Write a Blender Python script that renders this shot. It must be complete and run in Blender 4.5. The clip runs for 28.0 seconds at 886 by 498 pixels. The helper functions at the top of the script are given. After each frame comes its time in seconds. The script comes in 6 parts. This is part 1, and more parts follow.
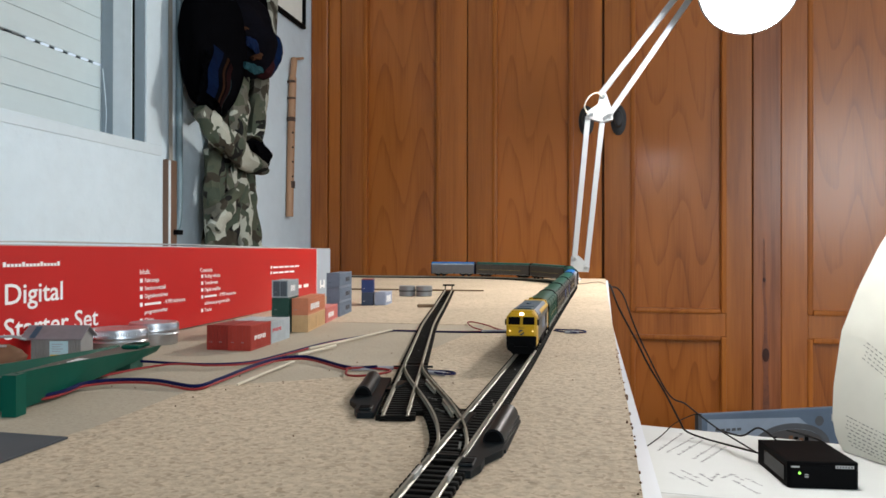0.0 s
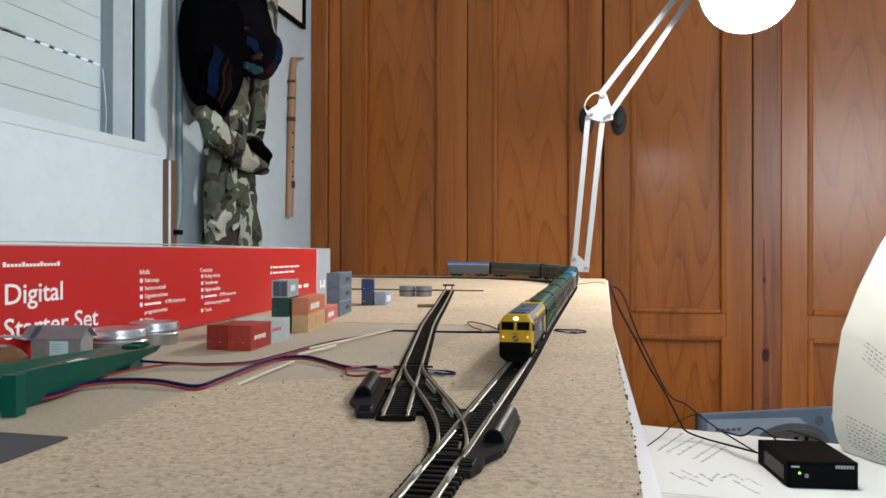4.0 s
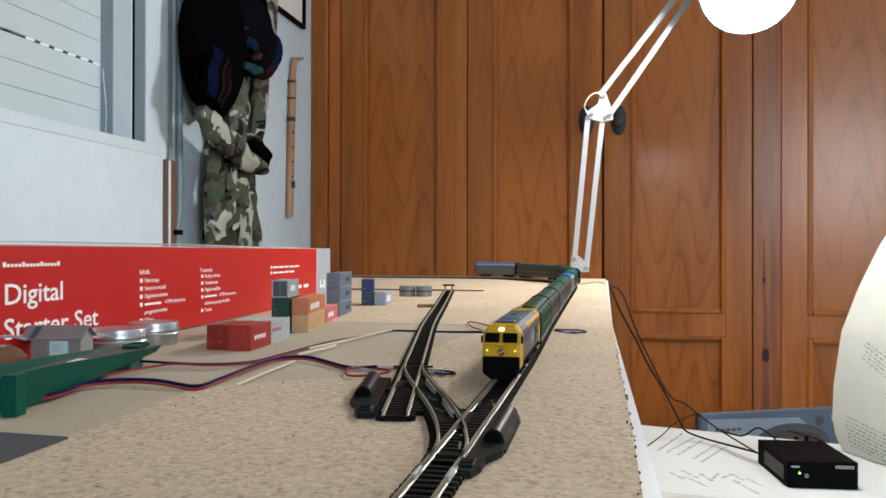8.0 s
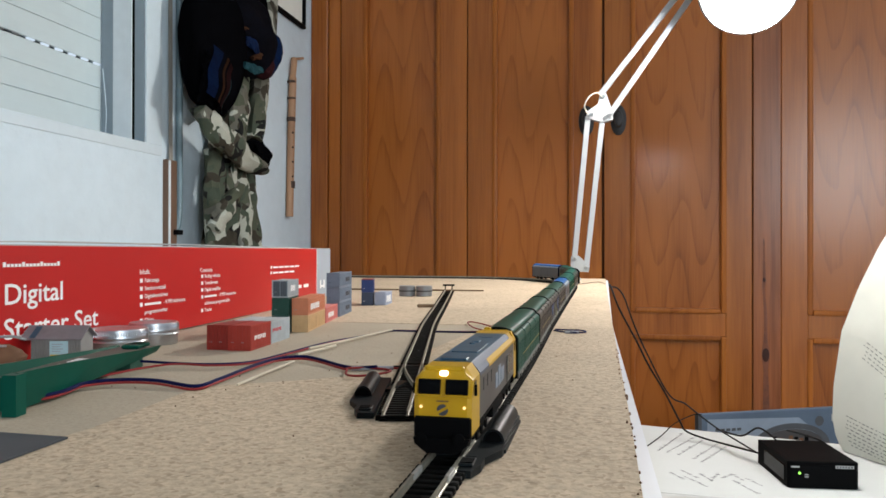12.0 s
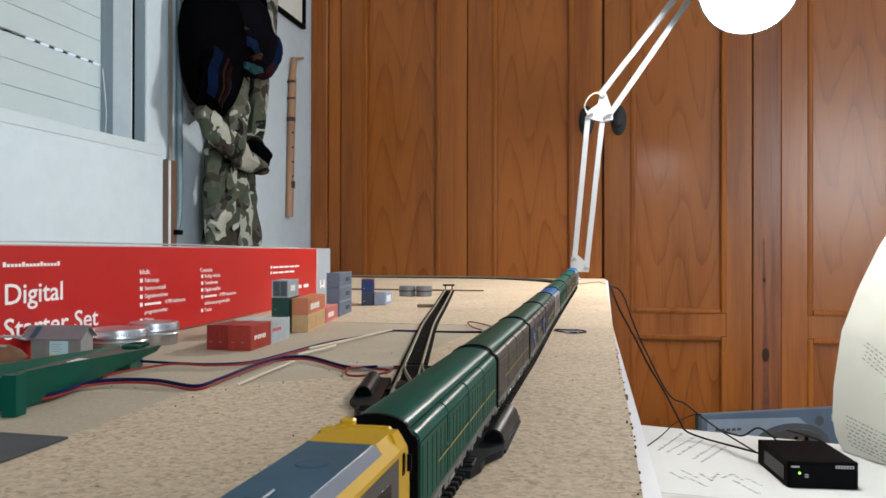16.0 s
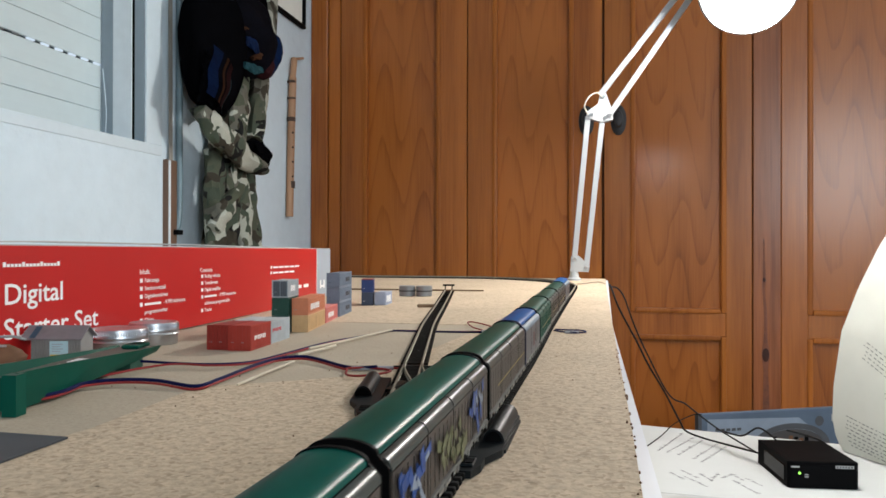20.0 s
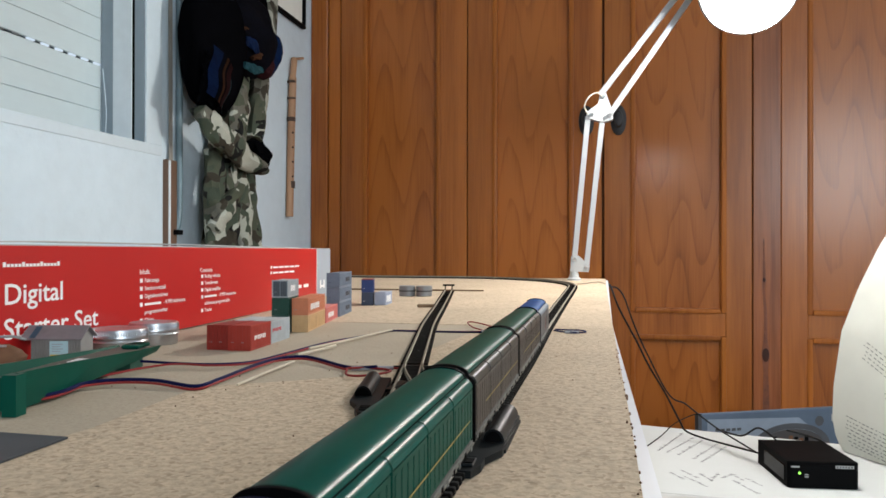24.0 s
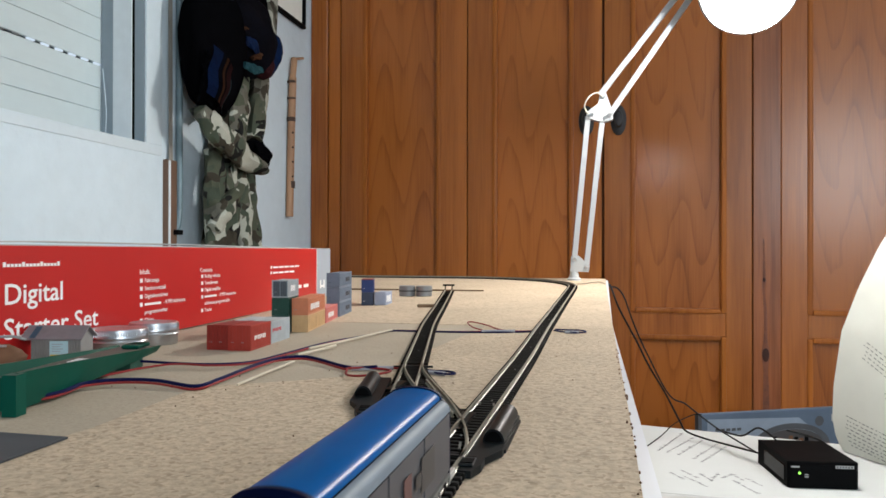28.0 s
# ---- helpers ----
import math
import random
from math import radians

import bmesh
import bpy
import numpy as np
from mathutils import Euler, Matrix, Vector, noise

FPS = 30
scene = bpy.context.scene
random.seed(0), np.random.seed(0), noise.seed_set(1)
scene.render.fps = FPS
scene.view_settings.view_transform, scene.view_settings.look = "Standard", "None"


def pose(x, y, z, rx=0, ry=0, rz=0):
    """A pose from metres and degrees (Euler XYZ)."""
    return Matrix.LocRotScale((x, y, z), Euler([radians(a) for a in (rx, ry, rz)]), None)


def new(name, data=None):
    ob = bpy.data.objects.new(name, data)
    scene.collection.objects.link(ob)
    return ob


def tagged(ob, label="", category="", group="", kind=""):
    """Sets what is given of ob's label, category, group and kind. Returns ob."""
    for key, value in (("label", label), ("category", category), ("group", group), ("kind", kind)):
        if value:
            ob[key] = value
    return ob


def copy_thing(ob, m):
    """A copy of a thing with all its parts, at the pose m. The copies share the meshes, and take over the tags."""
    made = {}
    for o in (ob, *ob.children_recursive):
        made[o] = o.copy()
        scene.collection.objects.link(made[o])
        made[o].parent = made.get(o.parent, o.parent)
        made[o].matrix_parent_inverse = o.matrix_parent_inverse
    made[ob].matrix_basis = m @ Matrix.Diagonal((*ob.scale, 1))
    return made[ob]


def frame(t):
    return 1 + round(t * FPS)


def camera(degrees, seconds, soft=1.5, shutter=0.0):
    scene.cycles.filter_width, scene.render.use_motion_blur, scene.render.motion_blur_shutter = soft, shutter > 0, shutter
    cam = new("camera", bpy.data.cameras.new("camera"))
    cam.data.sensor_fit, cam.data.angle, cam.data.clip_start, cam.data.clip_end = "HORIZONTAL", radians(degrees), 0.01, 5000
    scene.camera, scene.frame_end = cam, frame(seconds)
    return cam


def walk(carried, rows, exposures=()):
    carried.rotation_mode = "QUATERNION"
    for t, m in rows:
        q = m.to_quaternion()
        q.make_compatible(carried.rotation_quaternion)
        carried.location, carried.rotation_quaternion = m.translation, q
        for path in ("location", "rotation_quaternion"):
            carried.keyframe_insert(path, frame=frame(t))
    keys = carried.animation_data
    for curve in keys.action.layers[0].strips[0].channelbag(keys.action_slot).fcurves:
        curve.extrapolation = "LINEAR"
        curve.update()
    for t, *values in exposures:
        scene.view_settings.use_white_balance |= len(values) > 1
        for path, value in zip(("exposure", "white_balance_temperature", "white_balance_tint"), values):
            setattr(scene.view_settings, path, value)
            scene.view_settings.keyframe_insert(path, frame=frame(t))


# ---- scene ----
# ---------------------------------------------------------------- camera
cam = camera(61.19, 28.0, soft=1.6, shutter=0.4)
STAND = pose(0.0, 0.0, 0.066, 90.166, 0.0, 12.08) @ pose(0, 0, 0, 0, 0, 0.1)
walk(cam, [(0.0, STAND), (28.0, STAND)])

# ---------------------------------------------------------------- world and light
world = bpy.data.worlds.new("world")
scene.world = world
world.use_nodes = True
wn = world.node_tree.nodes
sky = wn.new("ShaderNodeTexSky")
sky.sky_type, sky.sun_disc = "NISHITA", False
sky.sun_elevation, sky.sun_rotation = radians(30), radians(200)
world.node_tree.links.new(sky.outputs[0], wn["Background"].inputs[0])
wn["Background"].inputs[1].default_value = 0.1


def lamp(name, kind, energy, colour, m, size=0.1, size_y=0.0):
    data = bpy.data.lights.new(name, kind)
    data.energy, data.color = energy, colour
    if kind == "AREA":
        data.shape, data.size, data.size_y = "RECTANGLE", size, size_y or size
    else:
        data.shadow_soft_size = size
    ob = new(name, data)
    ob.matrix_world = m
    return ob


BULB = (0.2240, 1.268, 0.4955)
lamp("desk_lamp_light", "POINT", 23.0, (1.0, 0.97, 0.92), pose(BULB[0], BULB[1] - 0.050, BULB[2] - 0.034), 0.045)
lamp("ceiling_light_glow", "AREA", 8.0, (0.92, 0.97, 1.0), pose(1.45, 1.20, 1.44), 0.22, 0.22)
lamp("window_daylight", "AREA", 45.0, (0.88, 0.95, 1.0), pose(1.80, -1.93, 0.66, 90), 0.80, 0.80)
scene.view_settings.exposure = 0.0

# ---------------------------------------------------------------- materials
MATS = {}


def mat(name, colour, rough=0.5, metal=0.0, vary=0.12, scale=60.0, bump=0.0, bump_scale=None, coat=0.0, each=0.0, spec=0.5, stretch=(1, 1, 1)):
    """A principled material with tone variation at two scales and fine relief."""
    if name in MATS:
        return MATS[name]
    m = bpy.data.materials.new(name)
    m.use_nodes = True
    nt = m.node_tree
    n, ln = nt.nodes, nt.links
    b = n["Principled BSDF"]
    b.inputs["Roughness"].default_value = rough
    b.inputs["Metallic"].default_value = metal
    b.inputs["Coat Weight"].default_value = coat
    b.inputs["Coat Roughness"].default_value = 0.15
    b.inputs["Specular IOR Level"].default_value = spec
    tc = n.new("ShaderNodeTexCoord")
    mp = n.new("ShaderNodeMapping")
    mp.inputs["Scale"].default_value = stretch
    ln.new(tc.outputs["Object"], mp.inputs[0])
    fine, broad = n.new("ShaderNodeTexNoise"), n.new("ShaderNodeTexNoise")
    fine.inputs["Scale"].default_value, broad.inputs["Scale"].default_value = scale, scale * 0.13
    fine.inputs["Detail"].default_value = 5
    for t in (fine, broad):
        ln.new(mp.outputs[0], t.inputs["Vector"])
    add = n.new("ShaderNodeMath")
    add.operation = "ADD"
    ln.new(fine.outputs["Fac"], add.inputs[0])
    ln.new(broad.outputs["Fac"], add.inputs[1])
    ramp = n.new("ShaderNodeMapRange")
    ramp.inputs["From Min"].default_value, ramp.inputs["From Max"].default_value = 0.6, 1.4
    ramp.inputs["To Min"].default_value, ramp.inputs["To Max"].default_value = 1 - vary, 1 + vary
    ln.new(add.outputs[0], ramp.inputs[0])
    last = ramp.outputs[0]
    if each:
        oi, mr, mu = n.new("ShaderNodeObjectInfo"), n.new("ShaderNodeMapRange"), n.new("ShaderNodeMath")
        mr.inputs["To Min"].default_value, mr.inputs["To Max"].default_value = 1 - each, 1 + each
        mu.operation = "MULTIPLY"
        ln.new(oi.outputs["Random"], mr.inputs[0])
        ln.new(mr.outputs[0], mu.inputs[0])
        ln.new(last, mu.inputs[1])
        last = mu.outputs[0]
    mul = n.new("ShaderNodeVectorMath")
    mul.operation = "SCALE"
    mul.inputs[0].default_value = colour
    ln.new(last, mul.inputs["Scale"])
    ln.new(mul.outputs[0], b.inputs["Base Color"])
    rr = n.new("ShaderNodeMapRange")
    rr.inputs["To Min"].default_value, rr.inputs["To Max"].default_value = max(0.02, rough - 0.08), min(1, rough + 0.08)
    ln.new(broad.outputs["Fac"], rr.inputs[0])
    ln.new(rr.outputs[0], b.inputs["Roughness"])
    if bump:
        bt, bn = n.new("ShaderNodeTexNoise"), n.new("ShaderNodeBump")
        bt.inputs["Scale"].default_value, bt.inputs["Detail"].default_value = bump_scale or scale * 4, 4
        ln.new(mp.outputs[0], bt.inputs["Vector"])
        bn.inputs["Strength"].default_value, bn.inputs["Distance"].default_value = bump, 0.002
        ln.new(bt.outputs["Fac"], bn.inputs["Height"])
        ln.new(bn.outputs[0], b.inputs["Normal"])
    MATS[name] = m
    return m


def cork_mat(name, light, dark, contrast, size):
    """Pressed cork: granules of a few millimetres in mixed tans, with dark bark specks."""
    m = bpy.data.materials.new(name)
    m.use_nodes = True
    n, ln = m.node_tree.nodes, m.node_tree.links
    b = n["Principled BSDF"]
    b.inputs["Roughness"].default_value = 0.85
    b.inputs["Specular IOR Level"].default_value = 0.2
    tc = n.new("ShaderNodeTexCoord")
    wob = n.new("ShaderNodeTexNoise")
    wob.inputs["Scale"].default_value = 160
    off = n.new("ShaderNodeMix")
    off.data_type = "RGBA"
    off.blend_type = "LINEAR_LIGHT"
    off.inputs[0].default_value = 0.0024
    ln.new(tc.outputs["Object"], wob.inputs["Vector"])
    ln.new(tc.outputs["Object"], off.inputs[6])
    ln.new(wob.outputs["Color"], off.inputs[7])
    vor = n.new("ShaderNodeTexVoronoi")
    vor.inputs["Scale"].default_value = 1.0 / size
    ln.new(off.outputs[2], vor.inputs["Vector"])
    sep = n.new("ShaderNodeSeparateColor")
    ln.new(vor.outputs["Color"], sep.inputs[0])
    ramp = n.new("ShaderNodeValToRGB")
    e = ramp.color_ramp.elements
    mid = [a * (1 - contrast) + c * contrast for a, c in zip(light, dark)]
    e[0].position, e[0].color = 0.0, (*[a * 0.75 + c * 0.25 for a, c in zip(mid, dark)], 1)
    e[1].position, e[1].color = 0.95, (*light, 1)
    k = e.new(0.16)
    k.color = (*mid, 1)
    k = e.new(0.45)
    k.color = (*[a * 0.75 + c * 0.25 for a, c in zip(light, mid)], 1)
    ln.new(sep.outputs[0], ramp.inputs[0])
    stain = n.new("ShaderNodeTexNoise")
    stain.inputs["Scale"].default_value, stain.inputs["Detail"].default_value = 9, 6
    ln.new(tc.outputs["Object"], stain.inputs["Vector"])
    mr = n.new("ShaderNodeMapRange")
    mr.inputs["From Min"].default_value, mr.inputs["From Max"].default_value = 0.3, 0.7
    mr.inputs["To Min"].default_value, mr.inputs["To Max"].default_value = 0.9, 1.06
    ln.new(stain.outputs["Fac"], mr.inputs[0])
    speck = n.new("ShaderNodeTexVoronoi")
    speck.inputs["Scale"].default_value = 0.20 / size
    ln.new(off.outputs[2], speck.inputs["Vector"])
    sr = n.new("ShaderNodeMapRange")
    sr.inputs["From Min"].default_value, sr.inputs["From Max"].default_value = 0.045, 0.095
    sr.inputs["To Min"].default_value, sr.inputs["To Max"].default_value = 1 - 3.0 * contrast, 1.0
    ln.new(speck.outputs["Distance"], sr.inputs[0])
    blot, br = n.new("ShaderNodeTexNoise"), n.new("ShaderNodeMapRange")
    blot.inputs["Scale"].default_value, blot.inputs["Detail"].default_value, blot.inputs["Roughness"].default_value = 0.42 / size, 8, 0.72
    ln.new(tc.outputs["Object"], blot.inputs["Vector"])
    br.inputs["From Min"].default_value, br.inputs["From Max"].default_value = 0.33, 0.60
    br.inputs["To Min"].default_value, br.inputs["To Max"].default_value = 1 - 1.1 * contrast, 1 + 0.35 * contrast
    ln.new(blot.outputs["Fac"], br.inputs[0])
    mb = n.new("ShaderNodeMath")
    mb.operation = "MULTIPLY"
    ln.new(mr.outputs[0], mb.inputs[0])
    ln.new(br.outputs[0], mb.inputs[1])
    mu = n.new("ShaderNodeMath")
    mu.operation = "MULTIPLY"
    ln.new(mb.outputs[0], mu.inputs[0])
    ln.new(sr.outputs[0], mu.inputs[1])
    sc = n.new("ShaderNodeVectorMath")
    sc.operation = "SCALE"
    ln.new(ramp.outputs[0], sc.inputs[0])
    ln.new(mu.outputs[0], sc.inputs["Scale"])
    ln.new(sc.outputs[0], b.inputs["Base Color"])
    bn = n.new("ShaderNodeBump")
    bn.inputs["Strength"].default_value, bn.inputs["Distance"].default_value = 0.5 * contrast, 0.0008
    ln.new(vor.outputs["Distance"], bn.inputs["Height"])
    ln.new(bn.outputs[0], b.inputs["Normal"])
    return m


def wood_mat(name, light, dark, rough=0.46, arch=True, coat=0.56, contrast=1.0):
    """Varnished veneer: grain along z, with nested pointed arches in two columns where arch is set."""
    m = bpy.data.materials.new(name)
    m.use_nodes = True
    n, ln = m.node_tree.nodes, m.node_tree.links
    b = n["Principled BSDF"]
    b.inputs["Coat Weight"].default_value, b.inputs["Coat Roughness"].default_value = coat, 0.25
    b.inputs["Roughness"].default_value = rough
    b.inputs["Specular IOR Level"].default_value = 0.10

    def calc(op, x, y=None, z=None):
        q = n.new("ShaderNodeMath")
        q.operation = op
        for i, v in enumerate((x, y, z)):
            if v is None:
                continue
            if isinstance(v, (int, float)):
                q.inputs[i].default_value = v
            else:
                ln.new(v, q.inputs[i])
        return q.outputs[0]

    tc, oi = n.new("ShaderNodeTexCoord"), n.new("ShaderNodeObjectInfo")
    rnd = oi.outputs["Random"]
    shift = n.new("ShaderNodeVectorMath")
    shift.operation = "ADD"
    off = n.new("ShaderNodeCombineXYZ")
    ln.new(calc("MULTIPLY", rnd, 7.0), off.inputs[0])
    ln.new(calc("MULTIPLY", rnd, 3.7), off.inputs[2])
    ln.new(tc.outputs["Object"], shift.inputs[0])
    ln.new(off.outputs[0], shift.inputs[1])

    def grain(scale, squeeze, detail, distortion=0.0):
        mp, t = n.new("ShaderNodeMapping"), n.new("ShaderNodeTexNoise")
        mp.inputs["Scale"].default_value = (1.0, 1.0, squeeze)
        ln.new(shift.outputs[0], mp.inputs[0])
        t.inputs["Scale"].default_value, t.inputs["Detail"].default_value, t.inputs["Distortion"].default_value = scale, detail, distortion
        ln.new(mp.outputs[0], t.inputs["Vector"])
        return t.outputs["Fac"]

    pore = grain(260, 0.03, 5)
    broad = grain(11, 0.06, 3, 0.5)
    warp = grain(5, 0.35, 3)
    if arch:
        sep = n.new("ShaderNodeSeparateXYZ")
        ln.new(tc.outputs["Object"], sep.inputs[0])
        x = calc("ADD", calc("ADD", sep.outputs[0], 0.056), calc("MULTIPLY", calc("SUBTRACT", warp, 0.5), 0.11))
        leg = calc("MULTIPLY_ADD", calc("COSINE", calc("MULTIPLY", x, 56.1)), -0.5, 0.5)
        way = calc("MULTIPLY_ADD", calc("GREATER_THAN", rnd, 0.45), 2.0, -1.0)
        rise = calc("MULTIPLY", calc("ADD", sep.outputs[2], calc("MULTIPLY", rnd, 2.0)), way)
        f = calc("ADD", calc("MULTIPLY", rise, 5.0), calc("MULTIPLY", leg, 1.1))
        f = calc("ADD", f, calc("MULTIPLY", warp, 2.0))
        saw = calc("FRACT", f)
        ringed = calc("MULTIPLY", calc("POWER", saw, 5.0), calc("SUBTRACT", 1.0, calc("POWER", saw, 40.0)))
        lines = calc("MULTIPLY", ringed, -0.28 * contrast)
    else:
        lines = calc("MULTIPLY", calc("POWER", grain(34, 0.06, 3, 1.4), 2.5), -0.55 * contrast)
    v = calc("ADD", calc("MULTIPLY_ADD", pore, 0.42, 0.0), calc("MULTIPLY", broad, 0.75))
    v = calc("ADD", v, lines)
    ramp = n.new("ShaderNodeValToRGB")
    e = ramp.color_ramp.elements
    e[0].position, e[0].color = 0.14, (*dark, 1)
    e[1].position, e[1].color = 0.62, (*light, 1)
    ln.new(v, ramp.inputs[0])
    mr, sc = n.new("ShaderNodeMapRange"), n.new("ShaderNodeVectorMath")
    mr.inputs["To Min"].default_value, mr.inputs["To Max"].default_value = 0.90, 1.10
    ln.new(rnd, mr.inputs[0])
    sc.operation = "SCALE"
    ln.new(ramp.outputs[0], sc.inputs[0])
    ln.new(mr.outputs[0], sc.inputs["Scale"])
    ln.new(sc.outputs[0], b.inputs["Base Color"])
    bn = n.new("ShaderNodeBump")
    bn.inputs["Strength"].default_value, bn.inputs["Distance"].default_value = 0.10, 0.001
    ln.new(pore, bn.inputs["Height"])
    ln.new(bn.outputs[0], b.inputs["Normal"])
    return m


def camo_mat(name):
    """Woodland print on crumpled cotton: pale sand, sage, brown and near-black patches."""
    m = bpy.data.materials.new(name)
    m.use_nodes = True
    n, ln = m.node_tree.nodes, m.node_tree.links
    b = n["Principled BSDF"]
    b.inputs["Roughness"].default_value = 0.9
    b.inputs["Specular IOR Level"].default_value = 0.15
    tc = n.new("ShaderNodeTexCoord")
    last = None
    layers = [(20, 0.0, (0.115, 0.112, 0.092)), (17, 0.46, (0.070, 0.078, 0.055)), (20, 0.55, (0.040, 0.035, 0.026)), (24, 0.60, (0.010, 0.010, 0.010)), (17, 0.555, (0.36, 0.37, 0.32)), (30, 0.585, (0.055, 0.068, 0.050))]
    for k, (sc_, cut, col) in enumerate(layers):
        if last is None:
            rgb = n.new("ShaderNodeRGB")
            rgb.outputs[0].default_value = (*col, 1)
            last = rgb.outputs[0]
            continue
        mv, tx = n.new("ShaderNodeMapping"), n.new("ShaderNodeTexNoise")
        mv.inputs["Location"].default_value = (k * 3.1, k * 1.7, k * 5.3)
        ln.new(tc.outputs["Object"], mv.inputs[0])
        tx.inputs["Scale"].default_value, tx.inputs["Detail"].default_value, tx.inputs["Distortion"].default_value = sc_, 1.0, 0.4
        ln.new(mv.outputs[0], tx.inputs["Vector"])
        st_ = n.new("ShaderNodeMath")
        st_.operation = "GREATER_THAN"
        st_.inputs[1].default_value = cut
        ln.new(tx.outputs["Fac"], st_.inputs[0])
        mx = n.new("ShaderNodeMix")
        mx.data_type = "RGBA"
        mx.inputs[7].default_value = (*col, 1)
        ln.new(st_.outputs[0], mx.inputs[0])
        ln.new(last, mx.inputs[6])
        last = mx.outputs[2]
    weave = n.new("ShaderNodeTexNoise")
    weave.inputs["Scale"].default_value = 700
    ln.new(tc.outputs["Object"], weave.inputs["Vector"])
    mr, sc = n.new("ShaderNodeMapRange"), n.new("ShaderNodeVectorMath")
    mr.inputs["To Min"].default_value, mr.inputs["To Max"].default_value = 0.7, 1.3
    ln.new(weave.outputs["Fac"], mr.inputs[0])
    sc.operation = "SCALE"
    ln.new(last, sc.inputs[0])
    ln.new(mr.outputs[0], sc.inputs["Scale"])
    ln.new(sc.outputs[0], b.inputs["Base Color"])
    return m


def glow(name, colour, strength):
    m = bpy.data.materials.new(name)
    m.use_nodes = True
    n = m.node_tree.nodes
    em = n.new("ShaderNodeEmission")
    em.inputs[0].default_value, em.inputs[1].default_value = (*colour, 1), strength
    m.node_tree.links.new(em.outputs[0], n["Material Output"].inputs[0])
    return m


CORK = cork_mat("coarse_cork", (0.60, 0.475, 0.345), (0.17, 0.095, 0.045), 0.24, 0.0016)
CORK_FINE = cork_mat("fine_cork", (0.46, 0.385, 0.295), (0.28, 0.21, 0.15), 0.10, 0.0009)
CORK_FAR = cork_mat("pale_cork", (0.60, 0.475, 0.345), (0.22, 0.15, 0.09), 0.18, 0.0022)
WOOD_PANEL = wood_mat("veneer_panel", (0.385, 0.118, 0.021), (0.175, 0.042, 0.008))
WOOD_STILE = wood_mat("veneer_stile", (0.390, 0.122, 0.022), (0.185, 0.046, 0.009), arch=False)
WOOD_MOULD = wood_mat("veneer_moulding", (0.390, 0.122, 0.022), (0.185, 0.046, 0.009), arch=False, coat=0.12)
WOOD_POST = wood_mat("veneer_post", (0.32, 0.105, 0.036), (0.13, 0.033, 0.011), arch=False, contrast=1.3)
STREAK = mat("heartwood_streak", (0.17, 0.048, 0.017), 0.6, vary=0.35, scale=120, stretch=(1, 1, 0.05))
CAMO = camo_mat("camouflage_cotton")
WALL = mat("painted_plaster", (0.62, 0.725, 0.80), 0.8, vary=0.05, scale=30, bump=1.0, bump_scale=60)
CEIL = mat("ceiling_paint", (0.8, 0.8, 0.78), 0.9, vary=0.03)
FLOORM = mat("floor_tiles", (0.30, 0.22, 0.15), 0.45, vary=0.2, scale=12)
MELAMINE = mat("white_melamine", (0.52, 0.545, 0.60), 0.4, vary=0.04)
BOARDM = mat("chipboard", (0.42, 0.31, 0.2), 0.8, vary=0.25, scale=240)
FRAME_ALU = mat("grey_aluminium", (0.68, 0.73, 0.76), 0.5, 0.0, vary=0.06)
GUIDE_DARK = mat("dark_slot", (0.20, 0.22, 0.23), 0.6)
BACKING_DARK = mat("dark_backing", (0.10, 0.13, 0.16), 0.5, 0.2)
BRONZE = mat("blackened_bronze", (0.022, 0.021, 0.022), 0.5, 0.2)
BLIND = mat("blind_slat", (0.55, 0.635, 0.655), 0.5, vary=0.05, scale=25)
PLASTIC_WHITE = mat("white_plastic", (0.60, 0.69, 0.75), 0.5, vary=0.04)
STRAPM = mat("strap_webbing", (0.30, 0.28, 0.25), 0.9, vary=0.2, scale=300)
STRAPBOX = mat("worn_wood_plate", (0.15, 0.085, 0.055), 0.6, vary=0.3, scale=40, stretch=(1, 1, 0.1))
PIPE = mat("grey_blue_paint", (0.145, 0.215, 0.25), 0.45)
BLACK = mat("black_plastic", (0.0028, 0.0028, 0.0032), 0.65, vary=0.2, spec=0.04)
BLACK_SOFT = mat("black_felt", (0.0022, 0.0022, 0.0028), 0.95, vary=0.3, spec=0.0)
DARKGREY = mat("dark_grey_card", (0.055, 0.058, 0.065), 0.7)
RAILM = mat("nickel_silver_rail", (0.26, 0.24, 0.19), 0.45, 0.35, vary=0.3, scale=300)
SLEEPER = mat("black_brown_plastic", (0.006, 0.0056, 0.0052), 0.7, each=0.3, spec=0.08)
MOTORM = mat("satin_black_plastic", (0.0105, 0.0130, 0.0145), 0.42, vary=0.2, scale=120, spec=0.09)
REDBOX = mat("red_printed_card", (0.47, 0.018, 0.017), 0.36, vary=0.06, scale=14, coat=0.06, spec=0.2)
GREYPRINT = mat("blue_grey_print", (0.33, 0.38, 0.43), 0.4, vary=0.1, scale=30)
CARD = mat("grey_card", (0.42, 0.42, 0.41), 0.8, vary=0.1)
INK_WHITE = mat("white_ink", (0.85, 0.84, 0.82), 0.5, vary=0.02)
INK_DARK = mat("dark_ink", (0.05, 0.05, 0.06), 0.7)
INK_RED = mat("red_ink", (0.55, 0.05, 0.06), 0.6)
TINM = mat("brushed_aluminium", (0.47, 0.485, 0.51), 0.30, 0.95, vary=0.08, scale=120, stretch=(1, 1, 8))
GREENP = mat("green_plastic", (0.002, 0.072, 0.048), 0.45, vary=0.12, scale=40, spec=0.12)
